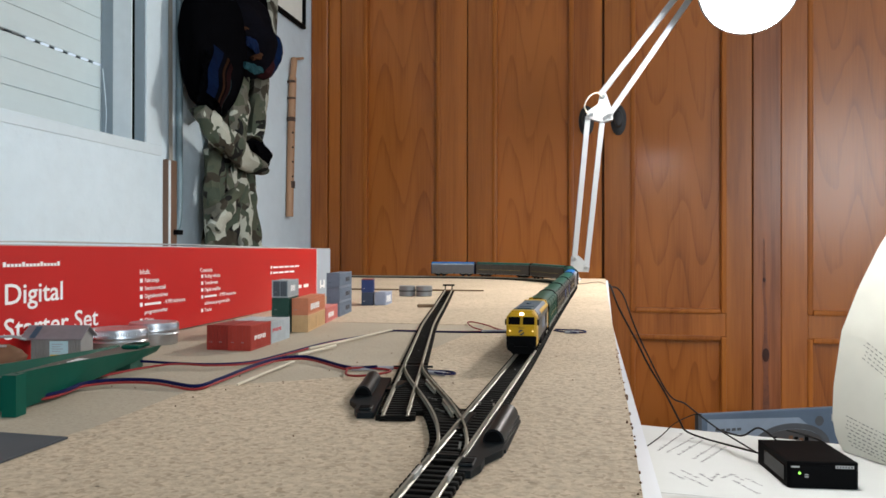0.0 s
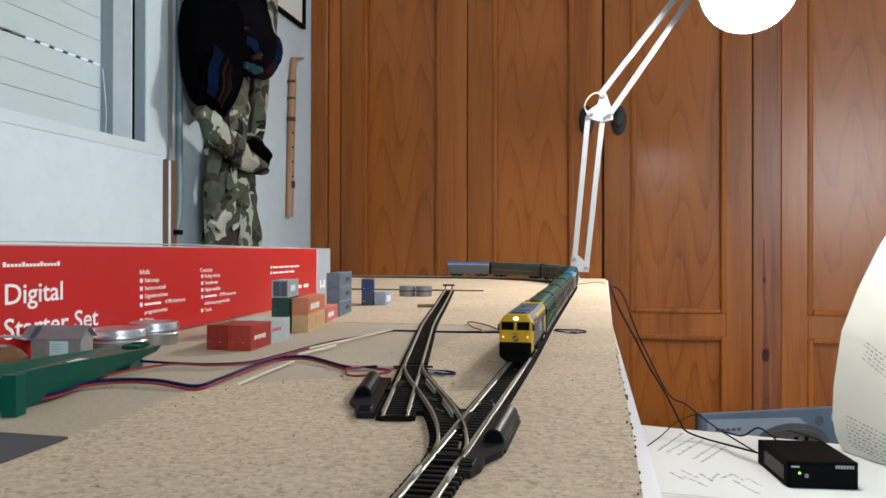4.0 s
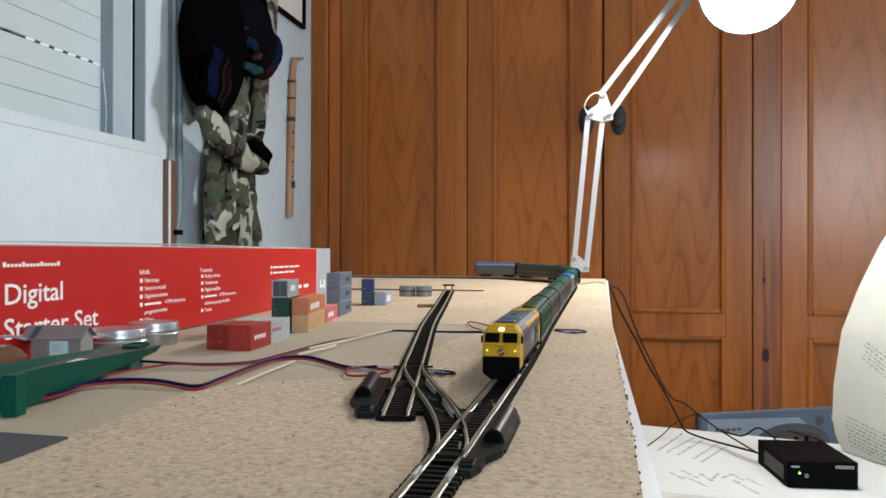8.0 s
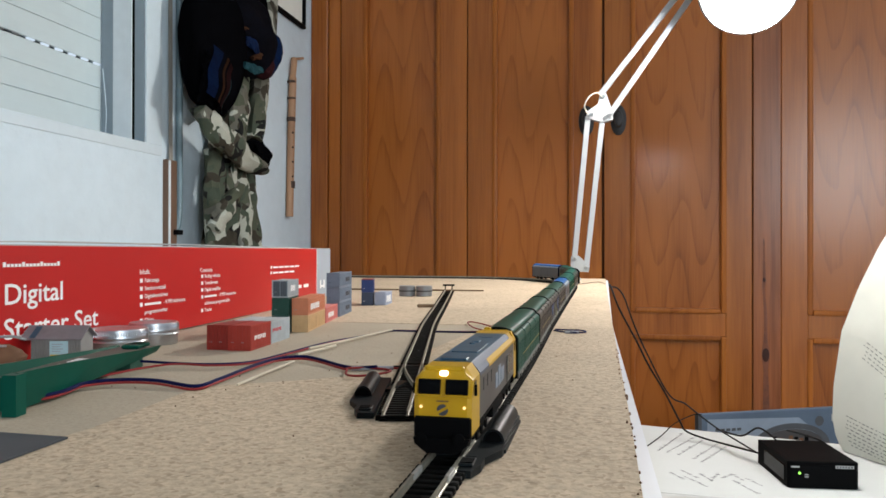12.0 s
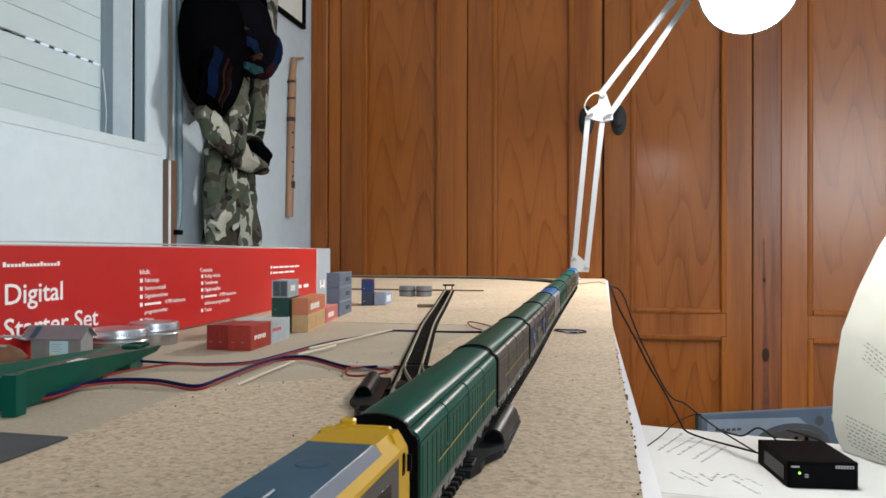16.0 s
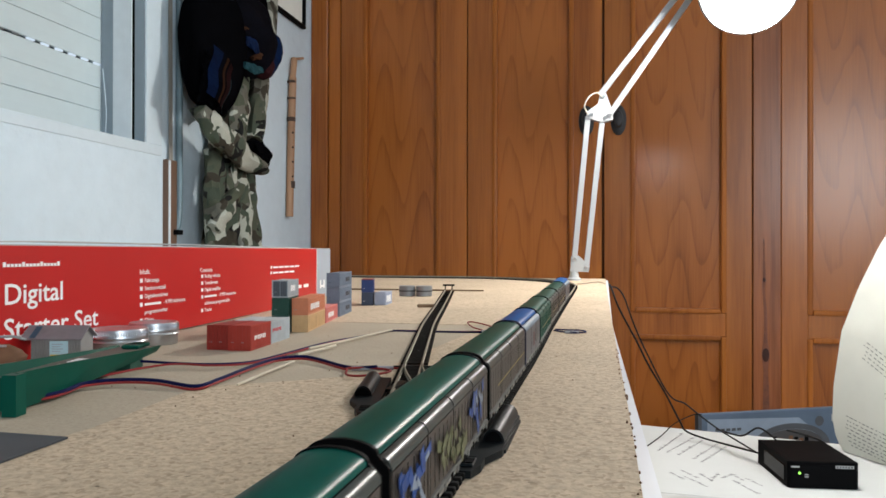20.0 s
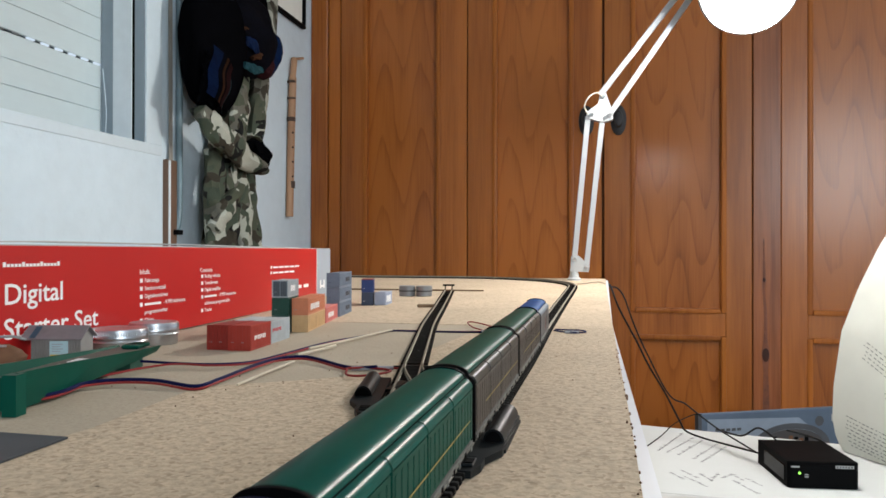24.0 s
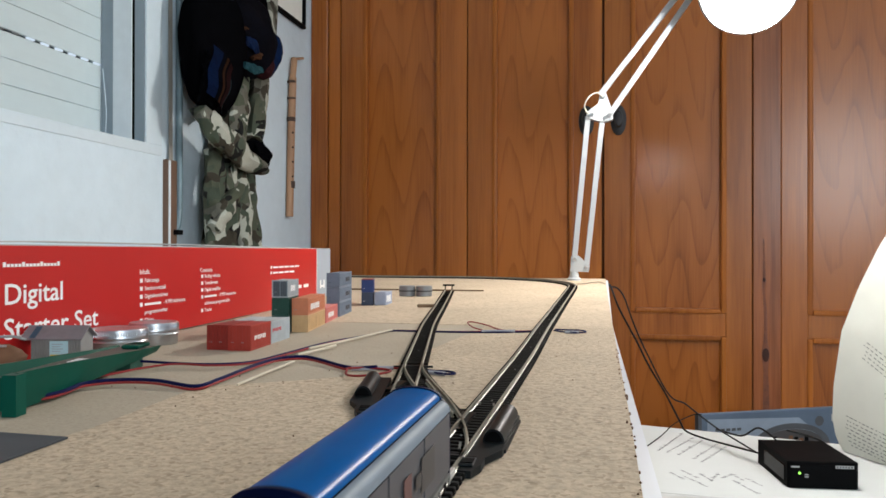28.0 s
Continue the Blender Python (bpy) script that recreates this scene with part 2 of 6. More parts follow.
GREEND = mat("dark_green_plastic", (0.004, 0.06, 0.04), 0.5, vary=0.15, scale=80)
SHED_GREY = mat("grey_shed_wall", (0.235, 0.225, 0.215), 0.7, vary=0.12, scale=200)
SHED_ROOF = mat("mauve_grey_roof", (0.20, 0.175, 0.185), 0.75, vary=0.15, scale=200)
BED_BROWN = mat("dull_brown_plastic", (0.085, 0.075, 0.062), 0.7, vary=0.25, scale=120)
STRIPM = mat("dull_pale_strip", (0.27, 0.27, 0.27), 0.6, vary=0.2, scale=200)
KNOT = mat("wood_knot", (0.040, 0.010, 0.005), 0.8, vary=0.4, scale=200)
BROWN = mat("rust_brown", (0.14, 0.065, 0.03), 0.8, vary=0.3, scale=150)
STICKER_YELLOW = mat("sticker_yellow", (0.62, 0.50, 0.08), 0.5)
PALE_BLUE = mat("pale_blue_sticker", (0.45, 0.65, 0.70), 0.5)
YELLOW = mat("warm_yellow_paint", (0.52, 0.295, 0.008), 0.42, vary=0.08, scale=120, spec=0.35)
LOCO_GREY = mat("loco_grey_paint", (0.050, 0.047, 0.048), 0.45, vary=0.12, scale=150)
LOCO_ROOF = mat("loco_roof_grey", (0.034, 0.082, 0.125), 0.44, vary=0.30, scale=150, spec=0.25)
GLASS_DARK = mat("dark_cab_glass", (0.003, 0.003, 0.0035), 0.2, vary=0.05, spec=0.06)
# Shade colour of the window reveal, also the grey of the blind guide.
REVEAL = mat("reveal_shade_guide_grey", (0.24, 0.29, 0.33), 0.5, vary=0.06)
BOGIE = mat("bogie_black", (0.004, 0.0038, 0.0038), 0.8, vary=0.3, scale=300, spec=0.04)
WAGON_GREEN = mat("wagon_green_paint", (0.0008, 0.060, 0.042), 0.38, vary=0.14, scale=90, spec=0.08)
WAGON_BROWN = mat("wagon_brown_paint", (0.060, 0.050, 0.043), 0.42, vary=0.18, scale=110, spec=0.25)
SHOULDER = mat("brown_grey_shoulder", (0.046, 0.054, 0.050), 0.32, vary=0.14, scale=90, spec=0.12)
# Paler than the silver sides: reflected light put into the shoulder's colour.
SHOULDER_BLUE = mat("blue_shoulder_sheen", (0.20, 0.235, 0.27), 0.55, vary=0.1, scale=90, spec=0.15)
LOCO_EDGE = mat("lilac_grey_roof_edge", (0.12, 0.135, 0.175), 0.6, vary=0.1, scale=120, spec=0.2)
NAVY_END = mat("navy_end_paint", (0.0012, 0.004, 0.028), 0.5, vary=0.2, scale=90, spec=0.1)
WAGON_SILVER = mat("wagon_silver_paint", (0.088, 0.088, 0.098), 0.48, 0.1, vary=0.14, scale=90)
ROOF_GREEN = mat("roof_green_paint", (0.0004, 0.074, 0.058), 0.33, vary=0.18, scale=60, spec=0.06)
ROOF_BLUE = mat("roof_blue_paint", (0.0003, 0.095, 0.31), 0.33, vary=0.12, scale=60, spec=0.05)
SILL = mat("weathered_sill", (0.12, 0.12, 0.11), 0.6, vary=0.5, scale=260)
GRAF_BLUE = mat("graffiti_blue", (0.010, 0.052, 0.21), 0.5, vary=0.3, scale=300)
GRAF_PALE = mat("graffiti_pale", (0.21, 0.25, 0.31), 0.5, vary=0.3, scale=300)
GRAF_OLIVE = mat("graffiti_olive", (0.12, 0.125, 0.06), 0.5, vary=0.3, scale=300)
STRIPE_YELLOW = mat("yellow_stripe", (0.33, 0.25, 0.06), 0.5)
WIRE_RED = mat("red_wire_sheath", (0.25, 0.022, 0.022), 0.55, spec=0.2)
WIRE_BLUE = mat("blue_wire_sheath", (0.0025, 0.0055, 0.052), 0.6, spec=0.1)
WIRE_BLACK = mat("black_cable", (0.006, 0.0055, 0.0055), 0.5, spec=0.2)
WIRE_WHITE = mat("cream_cord", (0.56, 0.49, 0.38), 0.7)
WIRE_CLEAR = mat("clear_sleeve", (0.36, 0.36, 0.40), 0.25)
ENAMEL = mat("white_enamel", (0.40, 0.41, 0.42), 0.4, vary=0.03, coat=0.2)
JOINER = mat("pale_joiner_metal", (0.46, 0.45, 0.42), 0.4, 0.25, vary=0.2, scale=300)
STEEL = mat("bright_steel", (0.6, 0.6, 0.6), 0.3, 1.0)
BAMBOO = mat("cane", (0.40, 0.215, 0.115), 0.5, vary=0.18, scale=40, stretch=(1, 1, 0.15))
PAPER = mat("white_paper", (0.52, 0.535, 0.53), 0.85, vary=0.03, scale=20)
PAPER_AGED = mat("cream_paper", (0.88, 0.89, 0.83), 0.85, vary=0.05, scale=20)
TABLEM = mat("table_laminate", (0.44, 0.44, 0.44), 0.5)
BLUEGREY = mat("blue_grey_carton", (0.075, 0.105, 0.15), 0.55, vary=0.1)
LIGHTGREY = mat("pale_grey_print", (0.20, 0.24, 0.30), 0.55, vary=0.1)
WOODSTRIP = mat("stained_strip", (0.16, 0.095, 0.05), 0.7, vary=0.25, scale=120, stretch=(0.1, 1, 1))
BULBM = glow("lit_bulb", (1.0, 0.97, 0.93), 14.0)
HEADM = glow("lit_headlight", (1.0, 0.90, 0.66), 5.0)
LOWM = glow("lit_lower_light", (1.0, 0.72, 0.30), 1.6)
LEDM = glow("lit_led", (0.35, 1.0, 0.12), 2.2)
DAYM = glow("daylight_chink", (0.75, 0.87, 1.0), 0.95)

# ---------------------------------------------------------------- mesh helpers


def gz(y):
    """Height of the layout board, whose far half rises a little."""
    if y < 0.6:
        return 0.0
    if y < 0.9:
        return 0.022 * (y - 0.6) ** 2 / 0.6
    return 0.022 * (y - 0.75)


def thing(name, label, category, m=None, group="", kind=""):
    ob = new(name)
    ob.empty_display_size = 0.01
    if m is not None:
        ob.matrix_world = m
    return tagged(ob, label, category, group, kind)


def finish(bm, name, material, smooth=False):
    me = bpy.data.meshes.new(name)
    bmesh.ops.recalc_face_normals(bm, faces=bm.faces)
    bm.to_mesh(me)
    bm.free()
    me.materials.append(material)
    if smooth:
        me.polygons.foreach_set("use_smooth", [True] * len(me.polygons))
        me.set_sharp_from_angle(angle=radians(40))
    return me


def part(name, bm, material, parent=None, label="", m=None, smooth=False):
    me = bm if isinstance(bm, bpy.types.Mesh) else finish(bm, name, material, smooth)
    ob = new(name, me)
    if parent is not None:
        ob.parent = parent
    if m is not None:
        ob.matrix_basis = m
    return tagged(ob, label)


def solo(name, bm, material, label, category, m=None, smooth=False, group="", kind=""):
    ob = part(name, bm, material, None, "", m, smooth)
    return tagged(ob, label, category, group, kind)


def block(*boxes, bevel=0.0, seg=1, bm=None):
    """Boxes (x0, x1, y0, y1, z0, z1) in one bmesh."""
    bm = bm or bmesh.new()
    for x0, x1, y0, y1, z0, z1 in boxes:
        bmesh.ops.create_cube(bm, size=1, matrix=Matrix.Translation(((x0 + x1) / 2, (y0 + y1) / 2, (z0 + z1) / 2)) @ Matrix.Diagonal((x1 - x0, y1 - y0, z1 - z0, 1)))
    if bevel:
        bmesh.ops.bevel(bm, geom=list(bm.edges), offset=bevel, segments=seg, affect="EDGES", profile=0.6)
    return bm


def lathe(profile, n=32, bm=None, m=None):
    """Turn (r, z) pairs about z."""
    bm = bm or bmesh.new()
    rings = []
    for r, z in profile:
        ring = []
        for i in range(n):
            a = 2 * math.pi * i / n
            v = Vector((r * math.cos(a), r * math.sin(a), z))
            ring.append(bm.verts.new(m @ v if m else v))
        rings.append(ring)
    for a, b in zip(rings, rings[1:]):
        for i in range(n):
            bm.faces.new((a[i], a[(i + 1) % n], b[(i + 1) % n], b[i]))
    for ring in (rings[0], rings[-1]):
        bm.faces.new(ring)
    return bm


def curve_points(pts, steps=8):
    """A smooth line through the points."""
    P = [Vector(p) for p in pts]
    P = [2 * P[0] - P[1]] + P + [2 * P[-1] - P[-2]]
    out = []
    for i in range(1, len(P) - 2):
        a, b, c, d = P[i - 1:i + 3]
        for k in range(steps):
            t = k / steps
            out.append(0.5 * (2 * b + (c - a) * t + (2 * a - 5 * b + 4 * c - d) * t * t + (3 * b - a - 3 * c + d) * t ** 3))
    out.append(P[-2])
    return out


def sweep(pts, section, bm=None, close=True, up=(0, 0, 1)):
    """Sweep a section of (side, up) pairs along the points."""
    bm = bm or bmesh.new()
    rings = []
    for i, p in enumerate(pts):
        d = (Vector(pts[min(i + 1, len(pts) - 1)]) - Vector(pts[max(i - 1, 0)])).normalized()
        if up is None:
            # carry the last side along, so that the tube never twists
            s = (s - d * s.dot(d)) if i else d.cross(Vector((0.3, 0.2, 0.9)))
        else:
            s = d.cross(Vector(up))
        s = s.normalized() if s.length > 1e-6 else Vector((1, 0, 0))
        u = s.cross(d)
        rings.append([bm.verts.new(Vector(p) + s * a + u * b) for a, b in section])
    k = len(section)
    for a, b in zip(rings, rings[1:]):
        for i in range(k if close else k - 1):
            bm.faces.new((a[i], a[(i + 1) % k], b[(i + 1) % k], b[i]))
    if close:
        bm.faces.new(rings[0])
        bm.faces.new(rings[-1][::-1])
    return bm


def ring(r, n=8):
    return [(r * math.cos(2 * math.pi * i / n), r * math.sin(2 * math.pi * i / n)) for i in range(n)]


def tube(pts, r, steps=8, n=8, bm=None, smooth=True):
    return sweep(curve_points(pts, steps) if smooth else pts, ring(r, n), bm, up=None)


def prism(outline, y0, y1, bm=None):
    """An outline of (x, z) pairs drawn out along y."""
    bm = bm or bmesh.new()
    a = [bm.verts.new((x, y0, z)) for x, z in outline]
    b = [bm.verts.new((x, y1, z)) for x, z in outline]
    n = len(outline)
    bm.faces.new(a)
    bm.faces.new(b[::-1])
    for i in range(n):
        bm.faces.new((a[i], b[i], b[(i + 1) % n], a[(i + 1) % n]))
    return bm


def slab(outline, z0, z1, bm=None):
    """An outline of (x, y) pairs drawn up from z0 to z1."""
    bm = bm or bmesh.new()
    a = [bm.verts.new((x, y, z0)) for x, y in outline]
    b = [bm.verts.new((x, y, z1)) for x, y in outline]
    n = len(outline)
    bm.faces.new(a[::-1])
    bm.faces.new(b)
    for i in range(n):
        bm.faces.new((a[i], a[(i + 1) % n], b[(i + 1) % n], b[i]))
    return bm


def words(name, text, size, material, parent, m, label="", depth=0.00008, stretch=1.0, bold=0.0):
    """Lettering in the built-in font, as a thin mesh lying in its own xy plane."""
    cu = bpy.data.curves.new(name, "FONT")
    cu.body, cu.size, cu.extrude, cu.resolution_u, cu.offset = text, size, depth, 3, bold
    tmp = bpy.data.objects.new(name, cu)
    scene.collection.objects.link(tmp)
    me = bpy.data.meshes.new_from_object(tmp.evaluated_get(bpy.context.evaluated_depsgraph_get()))
    bpy.data.objects.remove(tmp)
    bpy.data.curves.remove(cu)
    me.materials.clear()
    me.materials.append(material)
    me.transform(Matrix.Diagonal((stretch, 1, 1, 1)))
    return part(name, me, material, parent, label, m)


# ---------------------------------------------------------------- the room
XW, YW = -0.853, 2.10          # left wall and wardrobe front
ZF, ZC = -1.00, 1.50           # floor and ceiling
solo("floor", block((-1.1, 2.5, -2.0, 2.75, ZF - 0.05, ZF)), FLOORM, "brown tiled floor of the room", "floor", kind="structure")
solo("ceiling", block((-1.1, 2.5, -2.0, 2.75, ZC, ZC + 0.05)), CEIL, "plain white ceiling of the room", "ceiling", kind="structure")
WY0, WY1, WZ0, WZ1 = 0.40, 1.2755, 0.272, 1.25     # window opening
wl = block((XW - 0.2, XW, -1.9, WY0, ZF, ZC), (XW - 0.2, XW, WY1, 2.75, ZF, ZC), (XW - 0.2, XW, WY0, WY1, ZF, WZ0), (XW - 0.2, XW, WY0, WY1, WZ1, ZC))
solo("wall_west", wl, WALL, "white roughcast wall with a window opening", "wall", kind="structure")
solo("wall_north", block((XW, 2.5, 2.72, 2.75, ZF, ZC)), WALL, "white plaster wall behind the wardrobe", "wall", kind="structure")
solo("wall_east", block((2.4, 2.5, -1.9, 2.72, ZF, ZC)), WALL, "white plaster wall", "wall", kind="structure")
solo("wall_south", block((XW - 0.2, 1.40, -2.0, -1.9, ZF, ZC), (2.20, 2.5, -2.0, -1.9, ZF, ZC), (1.40, 2.20, -2.0, -1.9, ZF, 0.26), (1.40, 2.20, -2.0, -1.9, 1.06, ZC)), WALL, "white plaster wall with a window opening", "wall", kind="structure")

# window: aluminium frame, lowered roller blind
win = thing("window_1", "grey aluminium window with its roller blind lowered", "window", kind="structure")
part("casing", block((XW, XW + 0.0022, WY0 - 0.06, WY1 + 0.052, WZ0 - 0.020, WZ0), (XW, XW + 0.0022, WY1, WY1 + 0.052, WZ0, WZ1), bevel=0.0008), PLASTIC_WHITE, win, "white window casing")
# Thin sheet that puts the reveal's shade into its colour.
part("reveal", block((XW - 0.021, XW - 0.0005, WY1 - 0.003, WY1, WZ0, WZ1)), REVEAL, win, "window reveal with blue-grey shade painted in")
part("frame_jamb", block((XW - 0.067, XW - 0.0260, WY1 - 0.005, WY1 - 0.0005, WZ0, WZ1), bevel=0.001), FRAME_ALU, win, "grey aluminium jamb")
part("blind_guide", block((XW - 0.0925, XW - 0.0675, WY1 - 0.003, WY1 - 0.0005, WZ0, WZ1)), REVEAL, win, "dark grey guide of the blind")
part("cord", tube([(XW - 0.088, WY1 - 0.006, 0.415), (XW - 0.080, WY1 - 0.010, 0.370), (XW - 0.078, WY1 - 0.009, 0.338), (XW - 0.080, WY1 - 0.006, 0.316), (XW - 0.082, WY1 - 0.005, 0.292)], 0.0008, 8), PLASTIC_WHITE, win, "thin pale cord", smooth=True)
part("frame_groove", block((XW - 0.0255, XW - 0.0215, WY1 - 0.004, WY1 - 0.0005, WZ0, WZ1)), BLACK, win, "dark sealing groove")
part("window_sill", block((XW - 0.2, XW - 0.001, WY0, WY1, WZ0 - 0.012, WZ0 - 0.0005)), PLASTIC_WHITE, win, "white sill")
SLAT = 0.0432
slat = finish(prism([(0.0, 0.0), (0.0045, 0.0002), (0.0055, 0.0012), (0.006, 0.02), (0.0055, 0.0418), (0.0045, 0.0428), (0.0, 0.0430), (-0.004, 0.0405), (-0.004, 0.002)], 0, WY1 - WY0 - 0.003), "slat", BLIND)
for i in range(20):
    z = 0.4236 + 0.0022 + (i - 3) * SLAT - (0.0044 if i < 3 else 0.0)
    part("slat", slat, BLIND, win, "", pose(XW - 0.10, WY0, z))
dark_slot = finish(block((-0.002, 0.002, 0, 0.017, -0.0013, 0.0013)), "slot", GUIDE_DARK)
chink = finish(block((-0.002, 0.002, 0, 0.017, -0.0016, 0.0016)), "chink", DAYM)
for i in range(18):
    lit = i < 6
    part("chink" if lit else "slot", chink if lit else dark_slot, DAYM, win, "daylight through a slot in the blind" if lit else "", pose(XW - 0.0955, WY1 - 0.022 - i * 0.034, 0.4236))
# Added unseen sheet: closes the opening and keeps the gaps between slats dark.
part("backing", block((XW - 0.135, XW - 0.12, WY0, WY1, WZ0, WZ1)), BACKING_DARK, win)

# blind strap and its winder
st = thing("blind_strap", "grey webbing strap of the roller blind", "strap")
part("strap", sweep([(XW + 0.006, 1.348, 1.2), (XW + 0.006, 1.349, 0.6), (XW + 0.006, 1.352, 0.24), (XW + 0.007, 1.353, 0.10)], [(-0.006, -0.0008), (0.006, -0.0008), (0.006, 0.0008), (-0.006, 0.0008)], up=(1, 0, 0)), STRAPM, st)
wd = thing("strap_winder", "worn brown wall plate of a blind strap winder", "blind winder")
part("plate", block((XW, XW + 0.012, 1.333, 1.366, 0.06, 0.247), bevel=0.002, seg=2), STRAPBOX, wd)
part("edge_strip", block((XW + 0.012, XW + 0.015, 1.334, 1.339, 0.062, 0.245), bevel=0.0005), FRAME_ALU, wd, "pale metal edge")
part("slot", block((XW + 0.012, XW + 0.022, 1.352, 1.372, 0.098, 0.108), bevel=0.001), BLACK, wd, "black rubber lip")
pp = thing("conduit", "grey-blue painted conduit along the wall", "pipe")
part("tube", tube([(XW + 0.009, 1.376, 1.45), (XW + 0.009, 1.376, 0.9), (XW + 0.009, 1.377, 0.5), (XW + 0.009, 1.378, 0.2), (XW + 0.009, 1.375, 0.13), (XW + 0.007, 1.366, 0.10)], 0.0068, n=12), PIPE, pp, smooth=True)
for z in (0.92,):
    part("clip", block((XW, XW + 0.02, 1.367, 1.393, z, z + 0.008), bevel=0.001), PIPE, pp)

# wardrobe of veneered leaves
war = thing("wardrobe", "built-in wardrobe of reddish varnished wood with panelled doors", "wardrobe", kind="structure")
WB, WT = ZF + 0.06, ZC - 0.03
RAILS = [(-0.91, -0.80), (-0.160, -0.098), (1.30, 1.46)]


def leaf(name, x0, s0, s1, x1, label, mid=True):
    """A door leaf: stiles, rails, moulded frames and sunk panels."""
    d = part(name, block((x0, s0, YW, YW + 0.022, WB, WT), bevel=0.0015), WOOD_STILE, war, label)
    part("stile", block((s1, x1, YW, YW + 0.022, WB, WT), bevel=0.0015), WOOD_STILE, d)
    zs = RAILS if mid else [RAILS[0], RAILS[2]]
    for a, b in zs:
        part("rail", block((s0, s1, YW + 0.0015, YW + 0.022, a, b), bevel=0.0015), WOOD_STILE, d)
    for (_, lo), (hi, _) in zip(zs, zs[1:]):
        w, h = s1 - s0, hi - lo
        part("panel", block((-w / 2, w / 2, -0.003, 0.003, -h / 2, h / 2)), WOOD_PANEL, d, "", pose((s0 + s1) / 2, YW + 0.016, (lo + hi) / 2))
        t = 0.012
        mould = [(s0 - 0.002, s0 + t, YW - 0.0035, YW + 0.016, lo, hi), (s1 - t, s1 + 0.002, YW - 0.0035, YW + 0.016, lo, hi), (s0 + t, s1 - t, YW - 0.0035, YW + 0.016, lo - 0.002, lo + t), (s0 + t, s1 - t, YW - 0.0035, YW + 0.016, hi - t, hi + 0.002)]
        for q in mould:
            part("moulding", block(q, bevel=0.0042, seg=2), WOOD_MOULD, d)
    return d


part("side_post", block((XW + 0.002, -0.800, YW - 0.004, YW + 0.03, WB - 0.06, WT), bevel=0.002), WOOD_STILE, war)
part("side_post", block((-0.798, -0.762, YW + 0.004, YW + 0.03, WB - 0.06, WT), bevel=0.002), WOOD_STILE, war)
leaf("door", -0.758, -0.688, -0.459, -0.381, "wardrobe door with one tall panel")
leaf("door", -0.378, -0.306, -0.082, -0.004, "wardrobe door with one tall panel")
leaf("door", 0.002, 0.073, 0.318, 0.383, "wardrobe door with two panels")
part("post", block((0.3855, 0.4545, YW - 0.001, YW + 0.03, WB, WT), bevel=0.002), WOOD_POST, war, "darker knotty post")
# a dark vein runs down the post through two knots, widening at the larger one
vein = [(0.4115, 0.10, 0.004), (0.4125, 0.0, 0.007), (0.413, -0.01, 0.010), (0.4115, -0.035, 0.006), (0.4165, -0.10, 0.007), (0.416, -0.165, 0.009), (0.4165, -0.195, 0.017), (0.4165, -0.215, 0.016), (0.4165, -0.245, 0.010), (0.4175, -0.30, 0.013), (0.4175, -0.40, 0.017)]
V = curve_points([(x, z, w_ * 0.55) for x, z, w_ in vein], 5)
part("dark_vein", slab([(p.x - p.z, p.y) for p in V] + [(p.x + p.z, p.y) for p in V[::-1]], 0.0002, 0.0007), STREAK, war, "dark vein in the wood", pose(0, YW - 0.001, 0, 90))
for x, z, r_, k in ((0.4165, -0.205, 0.0105, 1.75), (0.4125, -0.008, 0.0048, 1.3)):
    part("knot", lathe([(0.0001, 0), (r_, 0.0), (r_ * 0.86, 0.0007), (r_ * 0.5, 0.0010), (0.0001, 0.0010)], 14), KNOT, war, "dark knot", pose(x, YW - 0.0016, z, 90) @ Matrix.Diagonal((0.85, k, 1, 1)))
leaf("door", 0.455, 0.520, 0.76, 0.835, "wardrobe door with two panels")
leaf("door", 0.838, 0.91, 1.14, 1.215, "wardrobe door with two panels")
leaf("door", 1.60, 1.67, 1.90, 1.98, "wardrobe door with two panels")
part("side_post", block((1.985, 2.398, YW + 0.002, YW + 0.03, WB, WT), bevel=0.002), WOOD_STILE, war)
leaf("door", 1.22, 1.29, 1.52, 1.595, "wardrobe door with two panels")
part("carcass", block((XW + 0.002, 2.398, YW + 0.035, 2.715, ZF + 0.001, ZC - 0.001)), WOOD_POST, war)
part("plinth", block((XW + 0.002, 2.398, YW + 0.01, YW + 0.03, ZF + 0.001, WB - 0.002)), WOOD_POST, war)
for x in (-0.046, 0.040):
    k = part("handle", lathe([(0.0001, 0), (0.021, 0), (0.021, 0.003), (0.017, 0.006), (0.009, 0.008), (0.007, 0.014), (0.012, 0.02), (0.010, 0.026), (0.0001, 0.028)], 20), BRONZE, war, "dark bronze drop handle", pose(x, YW, 0.425, 90) @ Matrix.Diagonal((1.0, 2.0, 1, 1)), True)

# ---------------------------------------------------------------- layout board
XE, YN, YFAR = 0.0165, -1.45, 1.435
brd = thing("layout_board", "long white-edged chipboard with cork sheets for a model railway", "board")
YS = [YN, -0.6, 0.2, 0.6, 0.66, 0.72, 0.78, 0.84, 0.9, 1.1, 1.3, YFAR]


def sheet(left, right, ys, top, thick):
    """A sheet following the board's height; left and right give x at y."""
    bm = bmesh.new()
    rows = []
    for y in ys:
        z = gz(y) + top
        rows.append([bm.verts.new(p) for p in ((left(y), y, z), (right(y), y, z), (right(y), y, z - thick), (left(y), y, z - thick))])
    for a, b in zip(rows, rows[1:]):
        for i in range(4):
            bm.faces.new((a[i], a[(i + 1) % 4], b[(i + 1) % 4], b[i]))
    bm.faces.new(rows[0])
    bm.faces.new(rows[-1][::-1])
    return bm


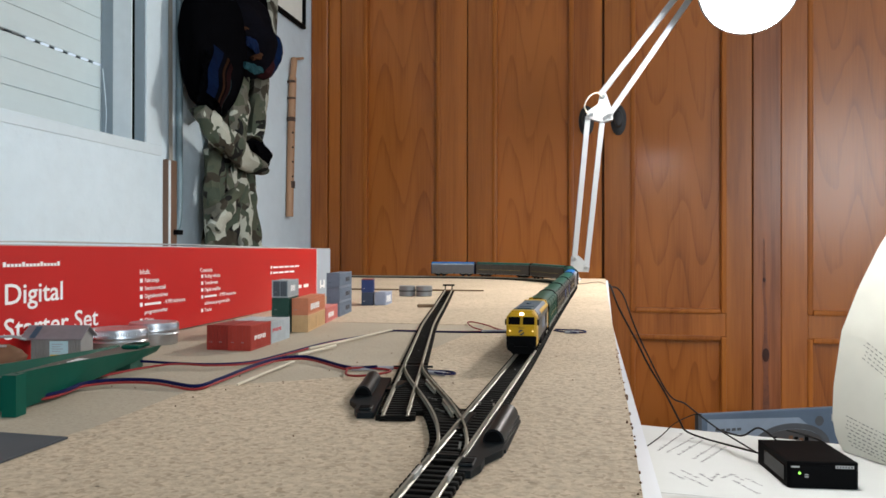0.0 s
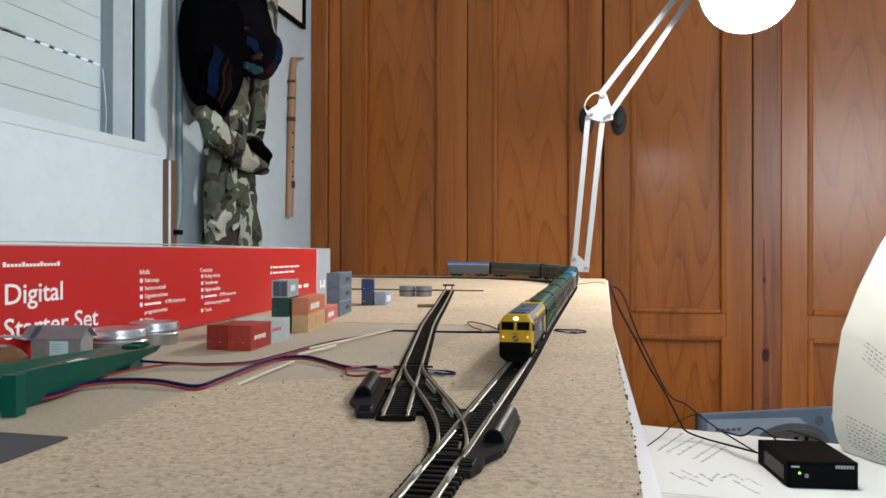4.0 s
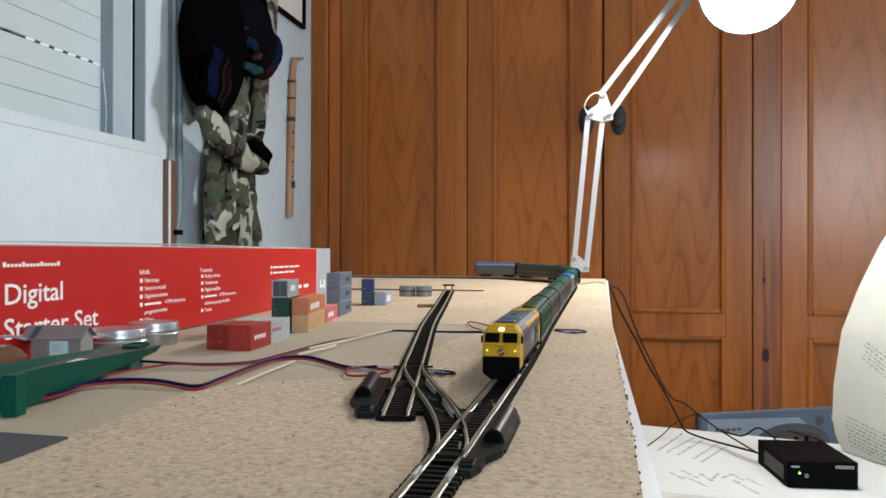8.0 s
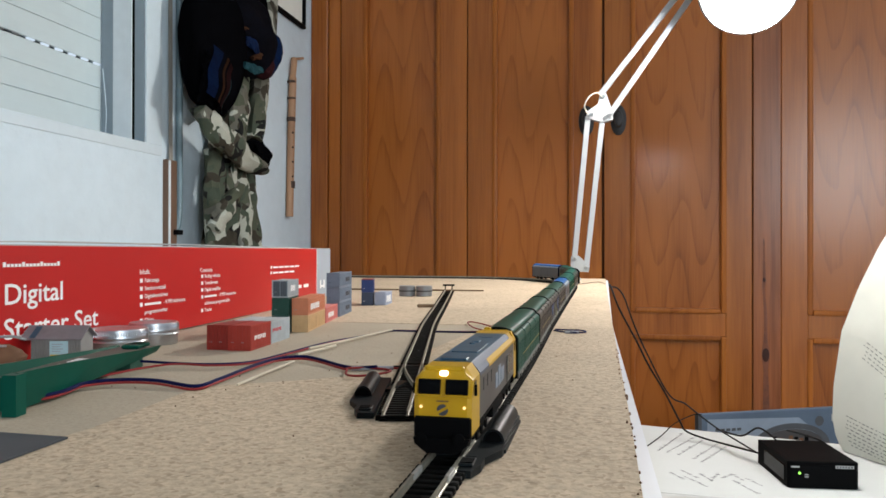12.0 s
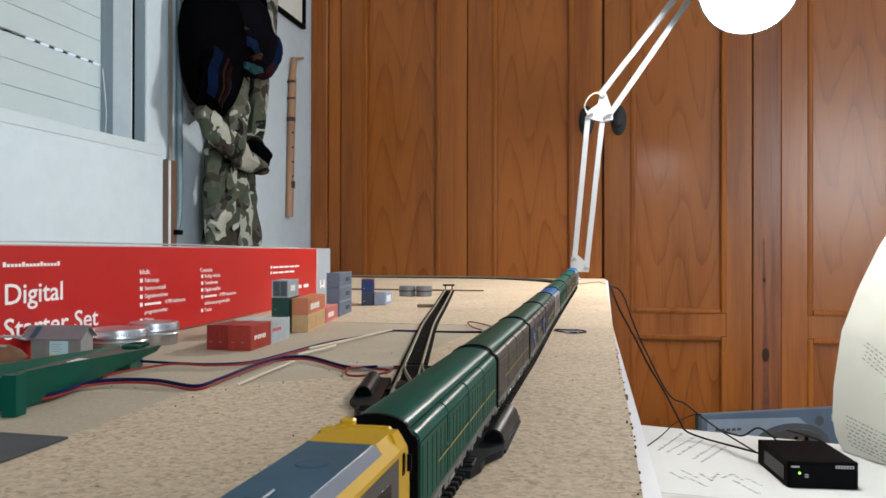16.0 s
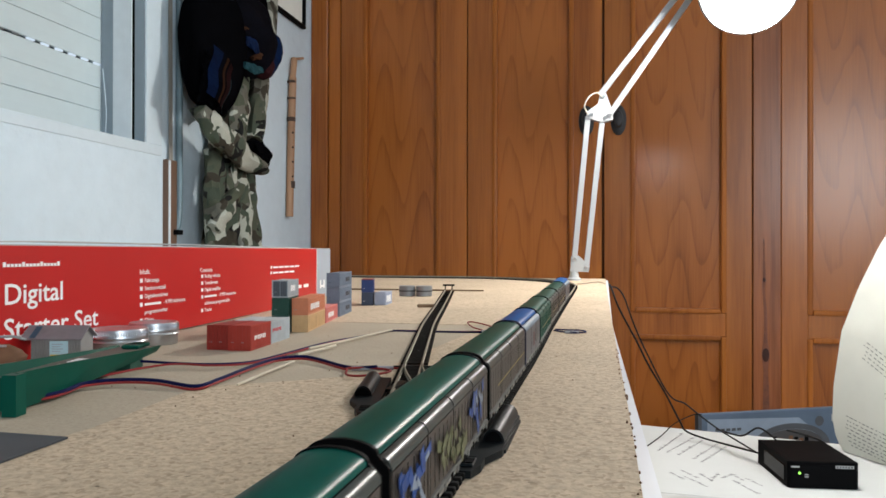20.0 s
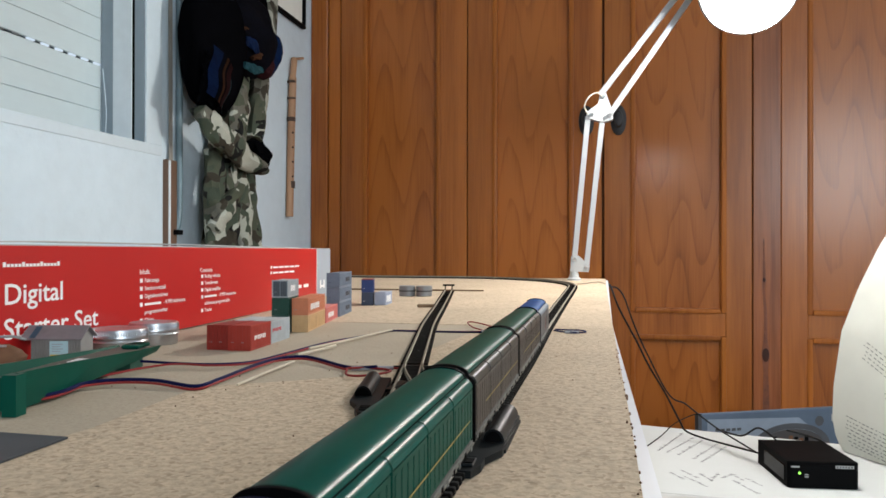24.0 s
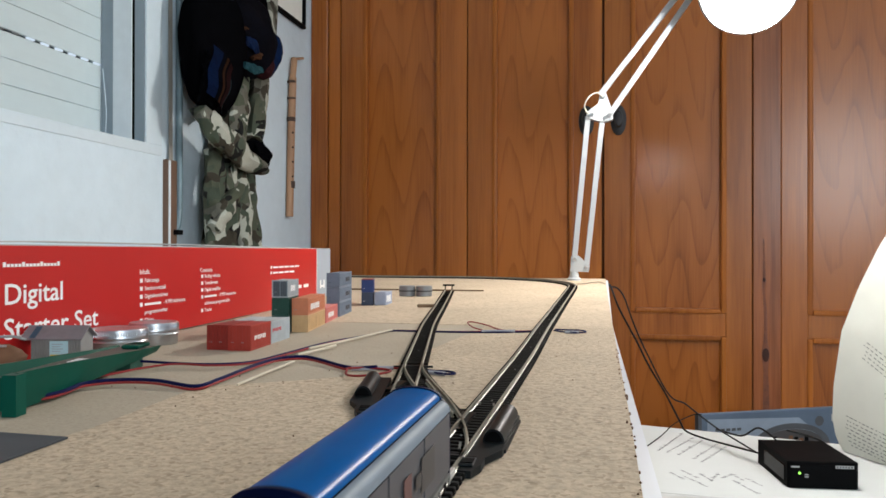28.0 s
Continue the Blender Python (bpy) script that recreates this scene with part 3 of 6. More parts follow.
def right_edge(y):
    return 0.0105 if y < 0.3 else max(0.0045, 0.0105 - 0.006 * (y - 0.3))


def seam(y):
    """Where the coarse sheet ends against the fine one."""
    return float(np.interp(y, [YN, 0.20, 0.245, 0.33, 0.36, 0.385, 0.66], [-0.60, -0.192, -0.186, -0.192, -0.150, -0.122, -0.10]))


part("base", sheet(lambda y: -0.84, lambda y: XE - 0.008 * max(0.0, min(1.0, (y - 0.2) / 0.5)), YS, -0.003, 0.016), MELAMINE, brd, "white melamine board")
YS1 = [YN, -0.6, 0.2, 0.245, 0.29, 0.33, 0.345, 0.36, 0.385, 0.45, 0.52, 0.6, 0.66]
part("cork_sheet", sheet(seam, right_edge, YS1, 0.0, 0.0029), CORK, brd, "coarse tan cork")
part("cork_sheet", sheet(lambda y: -0.838, lambda y: seam(y) - 0.0004, YS1, -0.0002, 0.0027), CORK_FINE, brd, "fine beige cork")
part("cork_sheet", sheet(lambda y: -0.838, right_edge, [0.6605, 0.72, 0.78, 0.84, 0.9, 1.1, 1.3, YFAR - 0.001], 0.0, 0.0028), CORK_FAR, brd, "tan cork, paler towards the lamp end")
for x, y in ((-0.8, -1.4), (-0.03, -1.4), (-0.8, 1.3), (-0.03, 1.3)):
    part("trestle_leg", block((x - 0.03, x + 0.03, y - 0.03, y + 0.03, ZF + 0.001, gz(y) - 0.0195), bevel=0.003), BOARDM, brd)
solo("grey_card", slab([(-0.30, 0.232), (-0.183, 0.2290), (-0.1815, 0.19), (-0.30, 0.12)], 0.0002, 0.0009), DARKGREY, "thin dark grey card lying on the cork", "card")

# ---------------------------------------------------------------- tracks
X0, RC, YF = -0.0468, 0.2266, 1.402
YC = YF - RC
RAIL_SEC = [(-0.00062, 0), (0.00062, 0), (0.00062, 0.0002), (0.0002, 0.0005), (0.0002, 0.0014), (0.00040, 0.0016), (0.00040, 0.0020), (-0.00040, 0.0020), (-0.00040, 0.0016), (-0.0002, 0.0014), (-0.0002, 0.0005), (-0.00062, 0.0002)]
ZS, GH = 0.0022, 0.0048        # sleeper height, half the distance between rail centres


def ease(t):
    t = max(0.0, min(1.0, t))
    return t * t * (3 - 2 * t)


def bow(y):
    """The hand-laid running line wanders a few millimetres to the left halfway along."""
    return -0.0026 * ease((y - 0.42) / 0.26) * (1 - ease((y - 0.78) / 0.395))


def main_line(s):
    """Place and heading of the running line at s metres along it."""
    if s <= YC:
        d = Vector((bow(s + 0.004) - bow(s - 0.004), 0.008, 0)).normalized()
        return Vector((X0 + bow(s), s, gz(s))), d
    a = (s - YC) / RC
    if a < math.pi / 2:
        y = YC + RC * math.sin(a)
        return Vector((X0 - RC + RC * math.cos(a), y, gz(y))), Vector((-math.sin(a), math.cos(a), 0))
    return Vector((X0 - RC - (s - YC - RC * math.pi / 2), YF, gz(YF))), Vector((-1, 0, 0))


def offset_line(fn, s0, s1, step, side, lift):
    n = max(2, int((s1 - s0) / step) + 1)
    out = []
    for i in range(n):
        p, d = fn(s0 + (s1 - s0) * i / (n - 1))
        out.append(p + Vector((d.y, -d.x, 0)) * side + Vector((0, 0, lift)))
    return out


def rails(parent, fn, s0, s1, step=0.02):
    for side in (-GH, GH):
        part("rail", sweep(offset_line(fn, s0, s1, step, side, ZS), RAIL_SEC), RAILM, parent, "nickel-silver rail")


SLEEP = finish(block((-0.0078, 0.0078, -0.00125, 0.00125, 0, ZS), bevel=0.0003), "sleeper", SLEEPER)
SPACING = 0.0046


def sleepers(parent, fn, s0, s1, joined=False, extra=0.0):
    n = int((s1 - s0) / SPACING)
    bm = bmesh.new() if joined else None
    for i in range(n):
        p, d = fn(s0 + (i + 0.5) * SPACING)
        m = Matrix.Translation(p) @ Matrix.Rotation(math.atan2(-d.x, d.y), 4, "Z")
        if joined:
            bmesh.ops.create_cube(bm, size=1, matrix=m @ Matrix.Translation((0, 0, ZS / 2)) @ Matrix.Diagonal((0.0156, 0.0025, ZS, 1)))
        else:
            part("sleeper", SLEEP, SLEEPER, parent, "", m)
    if joined:
        tagged(part("sleeper_run", bm, SLEEPER, parent), kind="stuff")


def webs(parent, fn, s0, s1):
    """Runners under the rails that tie the sleepers together, and a dark strip for the shade between."""
    for side in (-GH, GH):
        part("runner", sweep(offset_line(fn, s0, s1, 0.03, side, 0.0), [(-0.0009, 0.0001), (0.0009, 0.0001), (0.0009, 0.0012), (-0.0009, 0.0012)]), SLEEPER, parent)
    # The black strip stands in for shade in the gaps between sleepers.
    part("bed", sweep(offset_line(fn, s0, s1, 0.03, 0.0, 0.0), [(-0.0064, 0.0001), (0.0064, 0.0001), (0.0064, 0.0007), (-0.0064, 0.0007)]), SLEEPER, parent, "dark strip for the shade between the sleepers")


T_R0, T_R1 = 0.222, 0.338
trk = thing("running_line", "black-sleepered model railway track with shiny rails, fixed to the cork", "track")
for a, b in ((YN + 0.02, T_R0 - 0.0005), (T_R1 + 0.0005, 2.1)):
    rails(trk, main_line, a, b)
    webs(trk, main_line, a, b)
sleepers(trk, main_line, YN + 0.02, 0.10, True)
sleepers(trk, main_line, 0.10, T_R0)
sleepers(trk, main_line, T_R1, 1.0)
sleepers(trk, main_line, 1.0, 2.1, True)

# two lengths of siding, joined at a slight angle
SA, SK, SB = Vector((-0.1053, 0.414, 0)), Vector((-0.1508, 0.644, 0)), Vector((-0.2180, 1.058, 0))
SD, SD2 = (SK - SA).normalized(), (SB - SK).normalized()
SL1 = (SK - SA).length


def siding(s):
    w = ease((s - SL1 + 0.05) / 0.10)
    p = SA + SD * s if s < SL1 else SK + SD2 * (s - SL1)
    # round the joint off over ten centimetres
    p = p + (SD2 - SD) * (0.0125 * max(0.0, 1 - ((s - SL1) / 0.05) ** 2))
    p.z = gz(p.y)
    return p, (SD * (1 - w) + SD2 * w).normalized()


SLEN = SL1 + (SB - SK).length
sid = thing("siding_track", "slightly bent model railway siding ending at a buffer stop", "track")
rails(sid, siding, 0.001, SLEN)
webs(sid, siding, 0.001, SLEN)
sleepers(sid, siding, 0.0, SLEN * 0.72)
sleepers(sid, siding, SLEN * 0.72, SLEN, True)
bs = thing("buffer_stop", "small dark metal buffer stop at the end of the siding", "buffer stop", Matrix.Translation((SB.x, SB.y, gz(SB.y) + 0.0043)) @ Matrix.Rotation(math.atan2(-SD2.x, SD2.y), 4, "Z"))
for s in (-GH, GH):
    part("post", block((s - 0.0008, s + 0.0008, -0.001, 0.001, 0, 0.0066)), BOGIE, bs)
    part("strut", sweep([(s, 0, 0.006), (s, -0.008, 0.0005)], [(-0.0006, -0.0006), (0.0006, -0.0006), (0.0006, 0.0006), (-0.0006, 0.0006)]), BOGIE, bs)
part("beam", block((-0.0085, 0.0085, -0.0022, 0.0008, 0.0048, 0.0074), bevel=0.0004), BOGIE, bs)

# turnouts: straight leg, and a leg that crosses from one to the other
P0, P1 = Vector((X0, 0.222, 0)), Vector((-0.1040, 0.408, 0))
M0, M1 = Vector((0, 0.165, 0)), SD * 0.165


def cross(t):
    h = (2 * t ** 3 - 3 * t ** 2 + 1, t ** 3 - 2 * t ** 2 + t, -2 * t ** 3 + 3 * t ** 2, t ** 3 - t ** 2)
    g = (6 * t * t - 6 * t, 3 * t * t - 4 * t + 1, 6 * t - 6 * t * t, 3 * t * t - 2 * t)
    return P0 * h[0] + M0 * h[1] + P1 * h[2] + M1 * h[3], (P0 * g[0] + M0 * g[1] + P1 * g[2] + M1 * g[3]).normalized()


STUB0 = SA - SD * 0.137


def stub(s):
    return STUB0 + SD * s, SD


def turnout(name, label, straight, s0, s1, t0, t1, flip):
    ob = thing(name, label, "turnout", group="turnouts")
    rails(ob, straight, s0, s1)
    for side in (-GH, GH):
        part("curved_rail", sweep(offset_line(cross, t0, t1, 0.04, side, ZS), RAIL_SEC), RAILM, ob, "nickel-silver rail")
    webs(ob, straight, s0, s1)
    # Same painted shade strip, along the curved leg.
    part("bed", sweep(offset_line(cross, t0, t1, 0.03, 0.0, -0.0002), [(-0.0064, 0.0003), (0.0064, 0.0003), (0.0064, 0.0007), (-0.0064, 0.0007)]), SLEEPER, ob, "dark strip for the shade between the sleepers")
    n = int((s1 - s0) / SPACING)
    for i in range(n):
        p, d = straight(s0 + (i + 0.5) * SPACING)
        best = min((abs((cross(k / 80)[0] - p).dot(d)), k / 80) for k in range(81))
        q = cross(best[1])[0]
        side = Vector((d.y, -d.x, 0))
        e = (q - p).dot(side) if best[0] < 0.01 else 0.0
        lo, hi = min(0, e) - 0.0078, max(0, e) + 0.0078
        m = Matrix.Translation(p) @ Matrix.Rotation(math.atan2(-d.x, d.y), 4, "Z")
        if hi - lo > 0.034:
            part("sleeper", SLEEP, SLEEPER, ob, "", m)
            continue
        part("sleeper", block((lo, hi, -0.00125, 0.00125, 0, ZS), bevel=0.0003), SLEEPER, ob, "", m)
    return ob


tr = turnout("turnout", "black model railway turnout with a solenoid motor beside it", main_line, T_R0, T_R1, 0.0, 0.52, 1)
tl = turnout("turnout", "black model railway turnout with one unconnected leg", stub, 0.0, 0.137, 0.525, 1.0, -1)
for ob, t0, t1 in ((tr, 0.30, 0.52), (tl, 0.53, 0.75)):
    n = int((t1 - t0) * 0.19 / SPACING)
    for i in range(n):
        p, d = cross(t0 + (t1 - t0) * (i + 0.5) / n)
        part("sleeper", SLEEP, SLEEPER, ob, "", Matrix.Translation(p + Vector((0, 0, -0.00015))) @ Matrix.Rotation(math.atan2(-d.x, d.y), 4, "Z"))
    part("check_rail", sweep([cross(t0 + 0.03)[0] + Vector((0.0026, 0, ZS)), cross(t0 + 0.16)[0] + Vector((0.0026, 0, ZS))], RAIL_SEC), RAILM, ob)
part("frog", slab([(-0.0526, 0.262), (-0.0492, 0.262), (-0.0488, 0.29), (-0.0545, 0.292)], 0.0014, ZS + 0.0007), MOTORM, tr, "black plastic frog")
part("frog", slab([(-0.0975, 0.330), (-0.0945, 0.330), (-0.0928, 0.352), (-0.0972, 0.355)], 0.0014, ZS + 0.0007), MOTORM, tl, "black plastic frog")
for x, y, dx, dy in ((-0.0455, 0.2360, 0.0008, 0.0085), (-0.0440, 0.3040, 0.0007, 0.0060), (-0.0505, 0.3080, 0.0007, 0.0050), (-0.0620, 0.2900, 0.0030, 0.0045), (-0.0700, 0.3120, 0.0030, 0.0040)):
    part("contact_strip", slab([(x, y), (x + 0.0008, y), (x + 0.0008 - dx * 1.5, y + dy), (x - dx * 1.5, y + dy)], ZS, ZS + 0.0006), SILL, tr, "pale metal contact strip")
part("throw_bar", block((-0.0540, -0.038, 0.2285, 0.2305, 0.0016, 0.0026)), MOTORM, tr)
part("throw_bar", block((-0.011, 0.011, -0.001, 0.001, 0.0016, 0.0026)), MOTORM, tl, "", Matrix.Translation((SA + SD * -0.012)) @ Matrix.Rotation(math.atan2(-SD.x, SD.y), 4, "Z"))


def motor(parent, m, flip):
    """Solenoid drive: a foot with an arm to the rails and a half-round housing."""
    f = flip
    foot = [(0.0, -0.044), (0.010 * f, -0.044), (0.0130 * f, -0.036), (0.0130 * f, -0.028), (0.0195 * f, -0.016), (0.0195 * f, 0.040), (0.0155 * f, 0.048), (0.0, 0.048)]
    mo = part("point_motor", slab(foot, 0.0004, 0.0042), MOTORM, parent, "satin black point motor", m)
    hz = [((0.0128 + 0.0058 * math.cos(math.pi * i / 14)) * f, 0.0042 + 0.0072 * math.sin(math.pi * i / 14)) for i in range(15)]
    part("housing", prism(hz, -0.006, 0.040), MOTORM, mo, "half-round glossy housing", smooth=True)
    hz2 = [((0.0128 + 0.0046 * math.cos(math.pi * i / 14)) * f, 0.0044 + 0.0058 * math.sin(math.pi * i / 14)) for i in range(15)]
    part("end_cap", prism(hz2, -0.0066, -0.0060), BLACK, mo)
    part("slider", block((min(0.002 * f, 0.010 * f), max(0.002 * f, 0.010 * f), -0.040, -0.031, 0.0042, 0.0056), bevel=0.0006), MOTORM, mo)
    part("lever", slab([(0.0035 * f, -0.0385), (0.0095 * f, -0.0385), (0.0095 * f, -0.0335), (0.0035 * f, -0.0335)], 0.0056, 0.0060), BLACK, mo)
    part("rim", block((min(0.0195 * f, 0.0205 * f), max(0.0195 * f, 0.0205 * f), -0.012, 0.038, 0.0006, 0.0024)), MOTORM, mo)


motor(tr, pose(X0 + 0.0032, 0.253, 0) @ Matrix.Diagonal((0.62, 0.90, 0.60, 1)), 1)
motor(tl, Matrix.Translation((-0.0958, 0.321, 0)) @ Matrix.Rotation(math.atan2(-SD.x, SD.y), 4, "Z") @ Matrix.Diagonal((0.66, 0.90, 0.60, 1)), -1)

# bright rail joiners at the ends of the turnout, and pins that hold the tracks down
for sd in (-GH, GH):
    for yj, ln_ in ((T_R0 - 0.0205, 0.009),):
        part("rail_joiner", block((X0 + sd - 0.00065, X0 + sd + 0.00065, yj, yj + ln_, ZS + 0.0002, ZS + 0.00203), bevel=0.0002), JOINER, trk, "bright metal rail joiner")
pin = finish(lathe([(0.0001, 0), (0.0005, 0), (0.0004, 0.0003), (0.0001, 0.0005)], 8), "track_pin", SILL)
for y in (0.317, 0.403, 0.4987, 0.586, 0.70, 0.86):
    part("track_pin", pin, SILL, trk, "small steel pin", Matrix.Translation(main_line(y)[0] + Vector((0.0004, 0, ZS))))
for s_ in (0.052, 0.136, 0.26, 0.40):
    part("track_pin", pin, SILL, sid, "small steel pin", Matrix.Translation(siding(s_)[0] + Vector((0, 0, ZS))))
for x, y in ((-0.0518, 0.2475), (-0.0468, 0.2485)):
    part("rivet", pin, SILL, tr, "bright rivet of a point blade", Matrix.Translation((x, y, ZS + 0.0016)))

# ---------------------------------------------------------------- the train
TOP = 0.0045                    # rail top above the cork
PASS = [(0, 0.437), (1, 0.4305), (2, 0.4238), (3, 0.4153), (6, 0.3828), (7, 0.3682), (8, 0.3489), (9, 0.3255), (10, 0.2943), (11, 0.2575), (12, 0.2185), (15, 0.0831), (16, 0.0321),
        (17, -0.026), (18, -0.0852), (19, -0.1508), (20, -0.232), (21, -0.3233), (24, -0.5923), (25, -0.6856), (26, -0.7827), (27, -0.8734), (28, -0.957)]


def nose(t):
    """Where the locomotive's front stands along the line at t seconds."""
    T, S = [p[0] for p in PASS], [p[1] for p in PASS]
    i = max(0, min(len(T) - 2, sum(1 for k in T if k <= t) - 1))
    h = T[i + 1] - T[i]

    def slope(k):
        if k == 0:
            return (S[1] - S[0]) / (T[1] - T[0])
        if k == len(T) - 1:
            return (S[k] - S[k - 1]) / (T[k] - T[k - 1])
        a, b = (S[k] - S[k - 1]) / (T[k] - T[k - 1]), (S[k + 1] - S[k]) / (T[k + 1] - T[k])
        return (a * (T[k + 1] - T[k]) + b * (T[k] - T[k - 1])) / (T[k + 1] - T[k - 1])
    u = (t - T[i]) / h
    return (2 * u ** 3 - 3 * u * u + 1) * S[i] + (u ** 3 - 2 * u * u + u) * h * slope(i) + (3 * u * u - 2 * u ** 3) * S[i + 1] + (u ** 3 - u * u) * h * slope(i + 1)


LOCO_L, WAG_L, BLUE_L = 0.1172, 0.1214, 0.0887
RIDE = []                       # vehicle, its front's distance behind the nose, its length


def bogie(parent, y, wheels, name="bogie"):
    bo = part(name, block((-0.0075, -0.0062, y - 0.011, y + 0.011, 0.0024, 0.0062), (0.0062, 0.0075, y - 0.011, y + 0.011, 0.0024, 0.0062), (-0.0062, 0.0062, y - 0.002, y + 0.002, 0.003, 0.006), bevel=0.0004), BOGIE, parent)
    for wy in wheels:
        part("axle_box", block((-0.0082, -0.0075, y + wy - 0.0014, y + wy + 0.0014, 0.0022, 0.0046), (0.0075, 0.0082, y + wy - 0.0014, y + wy + 0.0014, 0.0022, 0.0046)), BOGIE, bo)
        wh = lathe([(0.0001, -0.0055), (0.0031, -0.0055), (0.0031, -0.004), (0.0007, -0.0039), (0.0007, 0.0039), (0.0031, 0.004), (0.0031, 0.0055), (0.0001, 0.0055)], 16)
        part("wheelset", wh, BOGIE, bo, "", pose(0, y + wy, 0.0031, 0, 90))


def wagon(length, side_mat, roof_mat, label, stripe=False, graffiti=False, gap=0.0034):
    """A high-sided sliding-wall van: ribbed walls, round roof, sill and bogies; its front is at y = 0."""
    w = thing("goods_wagon", label, "wagon", group="wagons of the train")
    a, b, hw = gap, length - gap, 0.0088
    zb, zt = 0.0062, 0.0222
    zg = 0.0243                 # gutter height
    part("body", block((-hw, hw, a, b, zb, zt)), side_mat, w)
    # sloping shoulders, a gutter step, then the round crown
    crown = [(-0.0067 * math.cos(math.pi * i / 16), zg + 0.0025 * math.sin(math.pi * i / 16)) for i in range(17)]
    prof = [(-hw, zt), (-0.0069, zg - 0.0002)] + crown + [(0.0069, zg - 0.0002), (hw, zt)]
    ro = part("roof", prism([(-0.0067, zt)] + crown + [(0.0067, zt)], a - 0.0002, b + 0.0002), roof_mat, w, smooth=True)
    sh_mat = ROOF_GREEN if side_mat is WAGON_GREEN else SHOULDER_BLUE if side_mat is WAGON_SILVER else SHOULDER
    for s in (-1, 1):
        part("gutter", block((min(s * 0.0066, s * 0.0069), max(s * 0.0066, s * 0.0069), a, b, zg - 0.0004, zg - 0.0001)), BLACK, ro)
        arc = [(0.0069 + (hw + 0.0005 - 0.0069) * math.sin(q * math.pi / 12), zt - 0.0008 + (zg - 0.0003 - zt + 0.0008) * math.cos(q * math.pi / 12)) for q in range(7)]
        part("shoulder", prism([(s * 0.0065, zt - 0.0008), (s * 0.0065, zg - 0.0003)] + [(s * x, z) for x, z in arc], a, b), sh_mat, w, "rounded roof shoulder", smooth=True)
    # black ends
    for y in (a - 0.0012, b):
        part("end_wall", prism([(x * 1.03, zt + (z - zt) * 1.08) for x, z in prof] + [(hw + 0.0003, 0.0040), (-hw - 0.0003, 0.0040)], y, y + 0.0012), NAVY_END if side_mat is WAGON_SILVER else BLACK, w)
        part("end_cushion", block((-0.0062, 0.0062, y - 0.0005, y + 0.0016, 0.0075, zt - 0.001), bevel=0.0004), BLACK, w)
    # sliding doors with ribs
    n = 4 if length > 0.1 else 3
    span = (b - a) / n
    for s in (-1, 1):
        for k in range(n):
            y0, y1 = a + k * span + 0.0006, a + (k + 1) * span - 0.0006
            x0, x1 = sorted((s * hw, s * (hw + 0.00045)))
            door = part("door", block((x0, x1, y0, y1, zb + 0.0006, zt - 0.0012)), side_mat, w)
            for j in range(0 if side_mat is WAGON_SILVER else 6):
                yy = y0 + (j + 0.5) * (y1 - y0) / 6
                q0, q1 = sorted((s * (hw + 0.00045), s * (hw + 0.00058)))
                part("rib", block((q0, q1, yy - 0.0006, yy + 0.0006, zb + 0.0012, zt - 0.0022)), side_mat, door)
            part("door_joint", prism([(s * x, z) for x, z in arc] + [(s * (x + 0.0002), z + 0.0002) for x, z in arc[::-1]], y1 + 0.0004, y1 + 0.00062), GREEND if side_mat is WAGON_GREEN else LOCO_GREY, door, "dark joint over the shoulder") if k < n - 1 and side_mat is not WAGON_SILVER else None
            if stripe:
                q0, q1 = sorted((s * (hw + 0.0008), s * (hw + 0.00088)))
                part("stripe", block((q0, q1, y0 + (span * 0.55 if k == 0 else 0.0), y1 - (span * 0.2 if k == 3 else 0.0), 0.0128, 0.0132)), STRIPE_YELLOW, door, "yellow line")
        x0, x1 = sorted((s * (hw - 0.0012), s * (hw + 0.0006)))
        part("sill", block((x0, x1, a, b, zb - 0.0016, zb - 0.0002)), SILL, w, "weathered grey sill")
        rng = random.Random(int(length * 1e4) + s)
        for k in range(14):
            y = a + (k + 0.3 + 0.4 * rng.random()) * (b - a) / 14
            q0, q1 = sorted((s * (hw + 0.0006), s * (hw + 0.0008)))
            part("fitting", block((q0, q1, y, y + 0.0014 + 0.0012 * rng.random(), zb - 0.0026, zb - 0.0008)), SILL if k % 2 else BOGIE, w)
        if graffiti and s > 0:
            xx = hw + 0.0009
            blots = [("graffiti", GRAF_BLUE, 0.006, 0.030, 11, 0.0085, 0.0185), ("graffiti", GRAF_OLIVE, 0.040, 0.072, 12, 0.0085, 0.0170), ("graffiti", GRAF_BLUE, 0.082, 0.105, 9, 0.009, 0.0200)]
            for nm, mt, y0, y1, cnt, z0, z1 in blots:
                for pale in (0, 1):
                    for j in range(cnt // 2 if pale else cnt):
                        bm = bmesh.new()
                        cy, cz = rng.uniform(y0, y1), rng.uniform(z0, z1)
                        ln_, th = rng.uniform(0.003, 0.008), rng.uniform(0.0015, 0.0030)
                        rot = Matrix.Rotation(rng.uniform(-1.2, 1.2), 4, "X")
                        bmesh.ops.create_cube(bm, size=1, matrix=Matrix.Translation((xx + 0.00006 * j + 0.0004 * pale, cy, cz)) @ rot @ Matrix.Diagonal((0.0001, ln_, th * (0.6 if pale else 1.2), 1)))
                        part(nm, bm, GRAF_PALE if pale and mt is GRAF_BLUE else mt, w, "painted graffiti stroke")
        elif s > 0 and side_mat is WAGON_SILVER:
            part("graffiti", block((hw + 0.0008, hw + 0.0009, 0.054, 0.066, 0.0105, 0.0180), (hw + 0.0008, hw + 0.0009, 0.049, 0.0535, 0.0125, 0.0155)), LOCO_GREY, w, "dark painted graffiti")
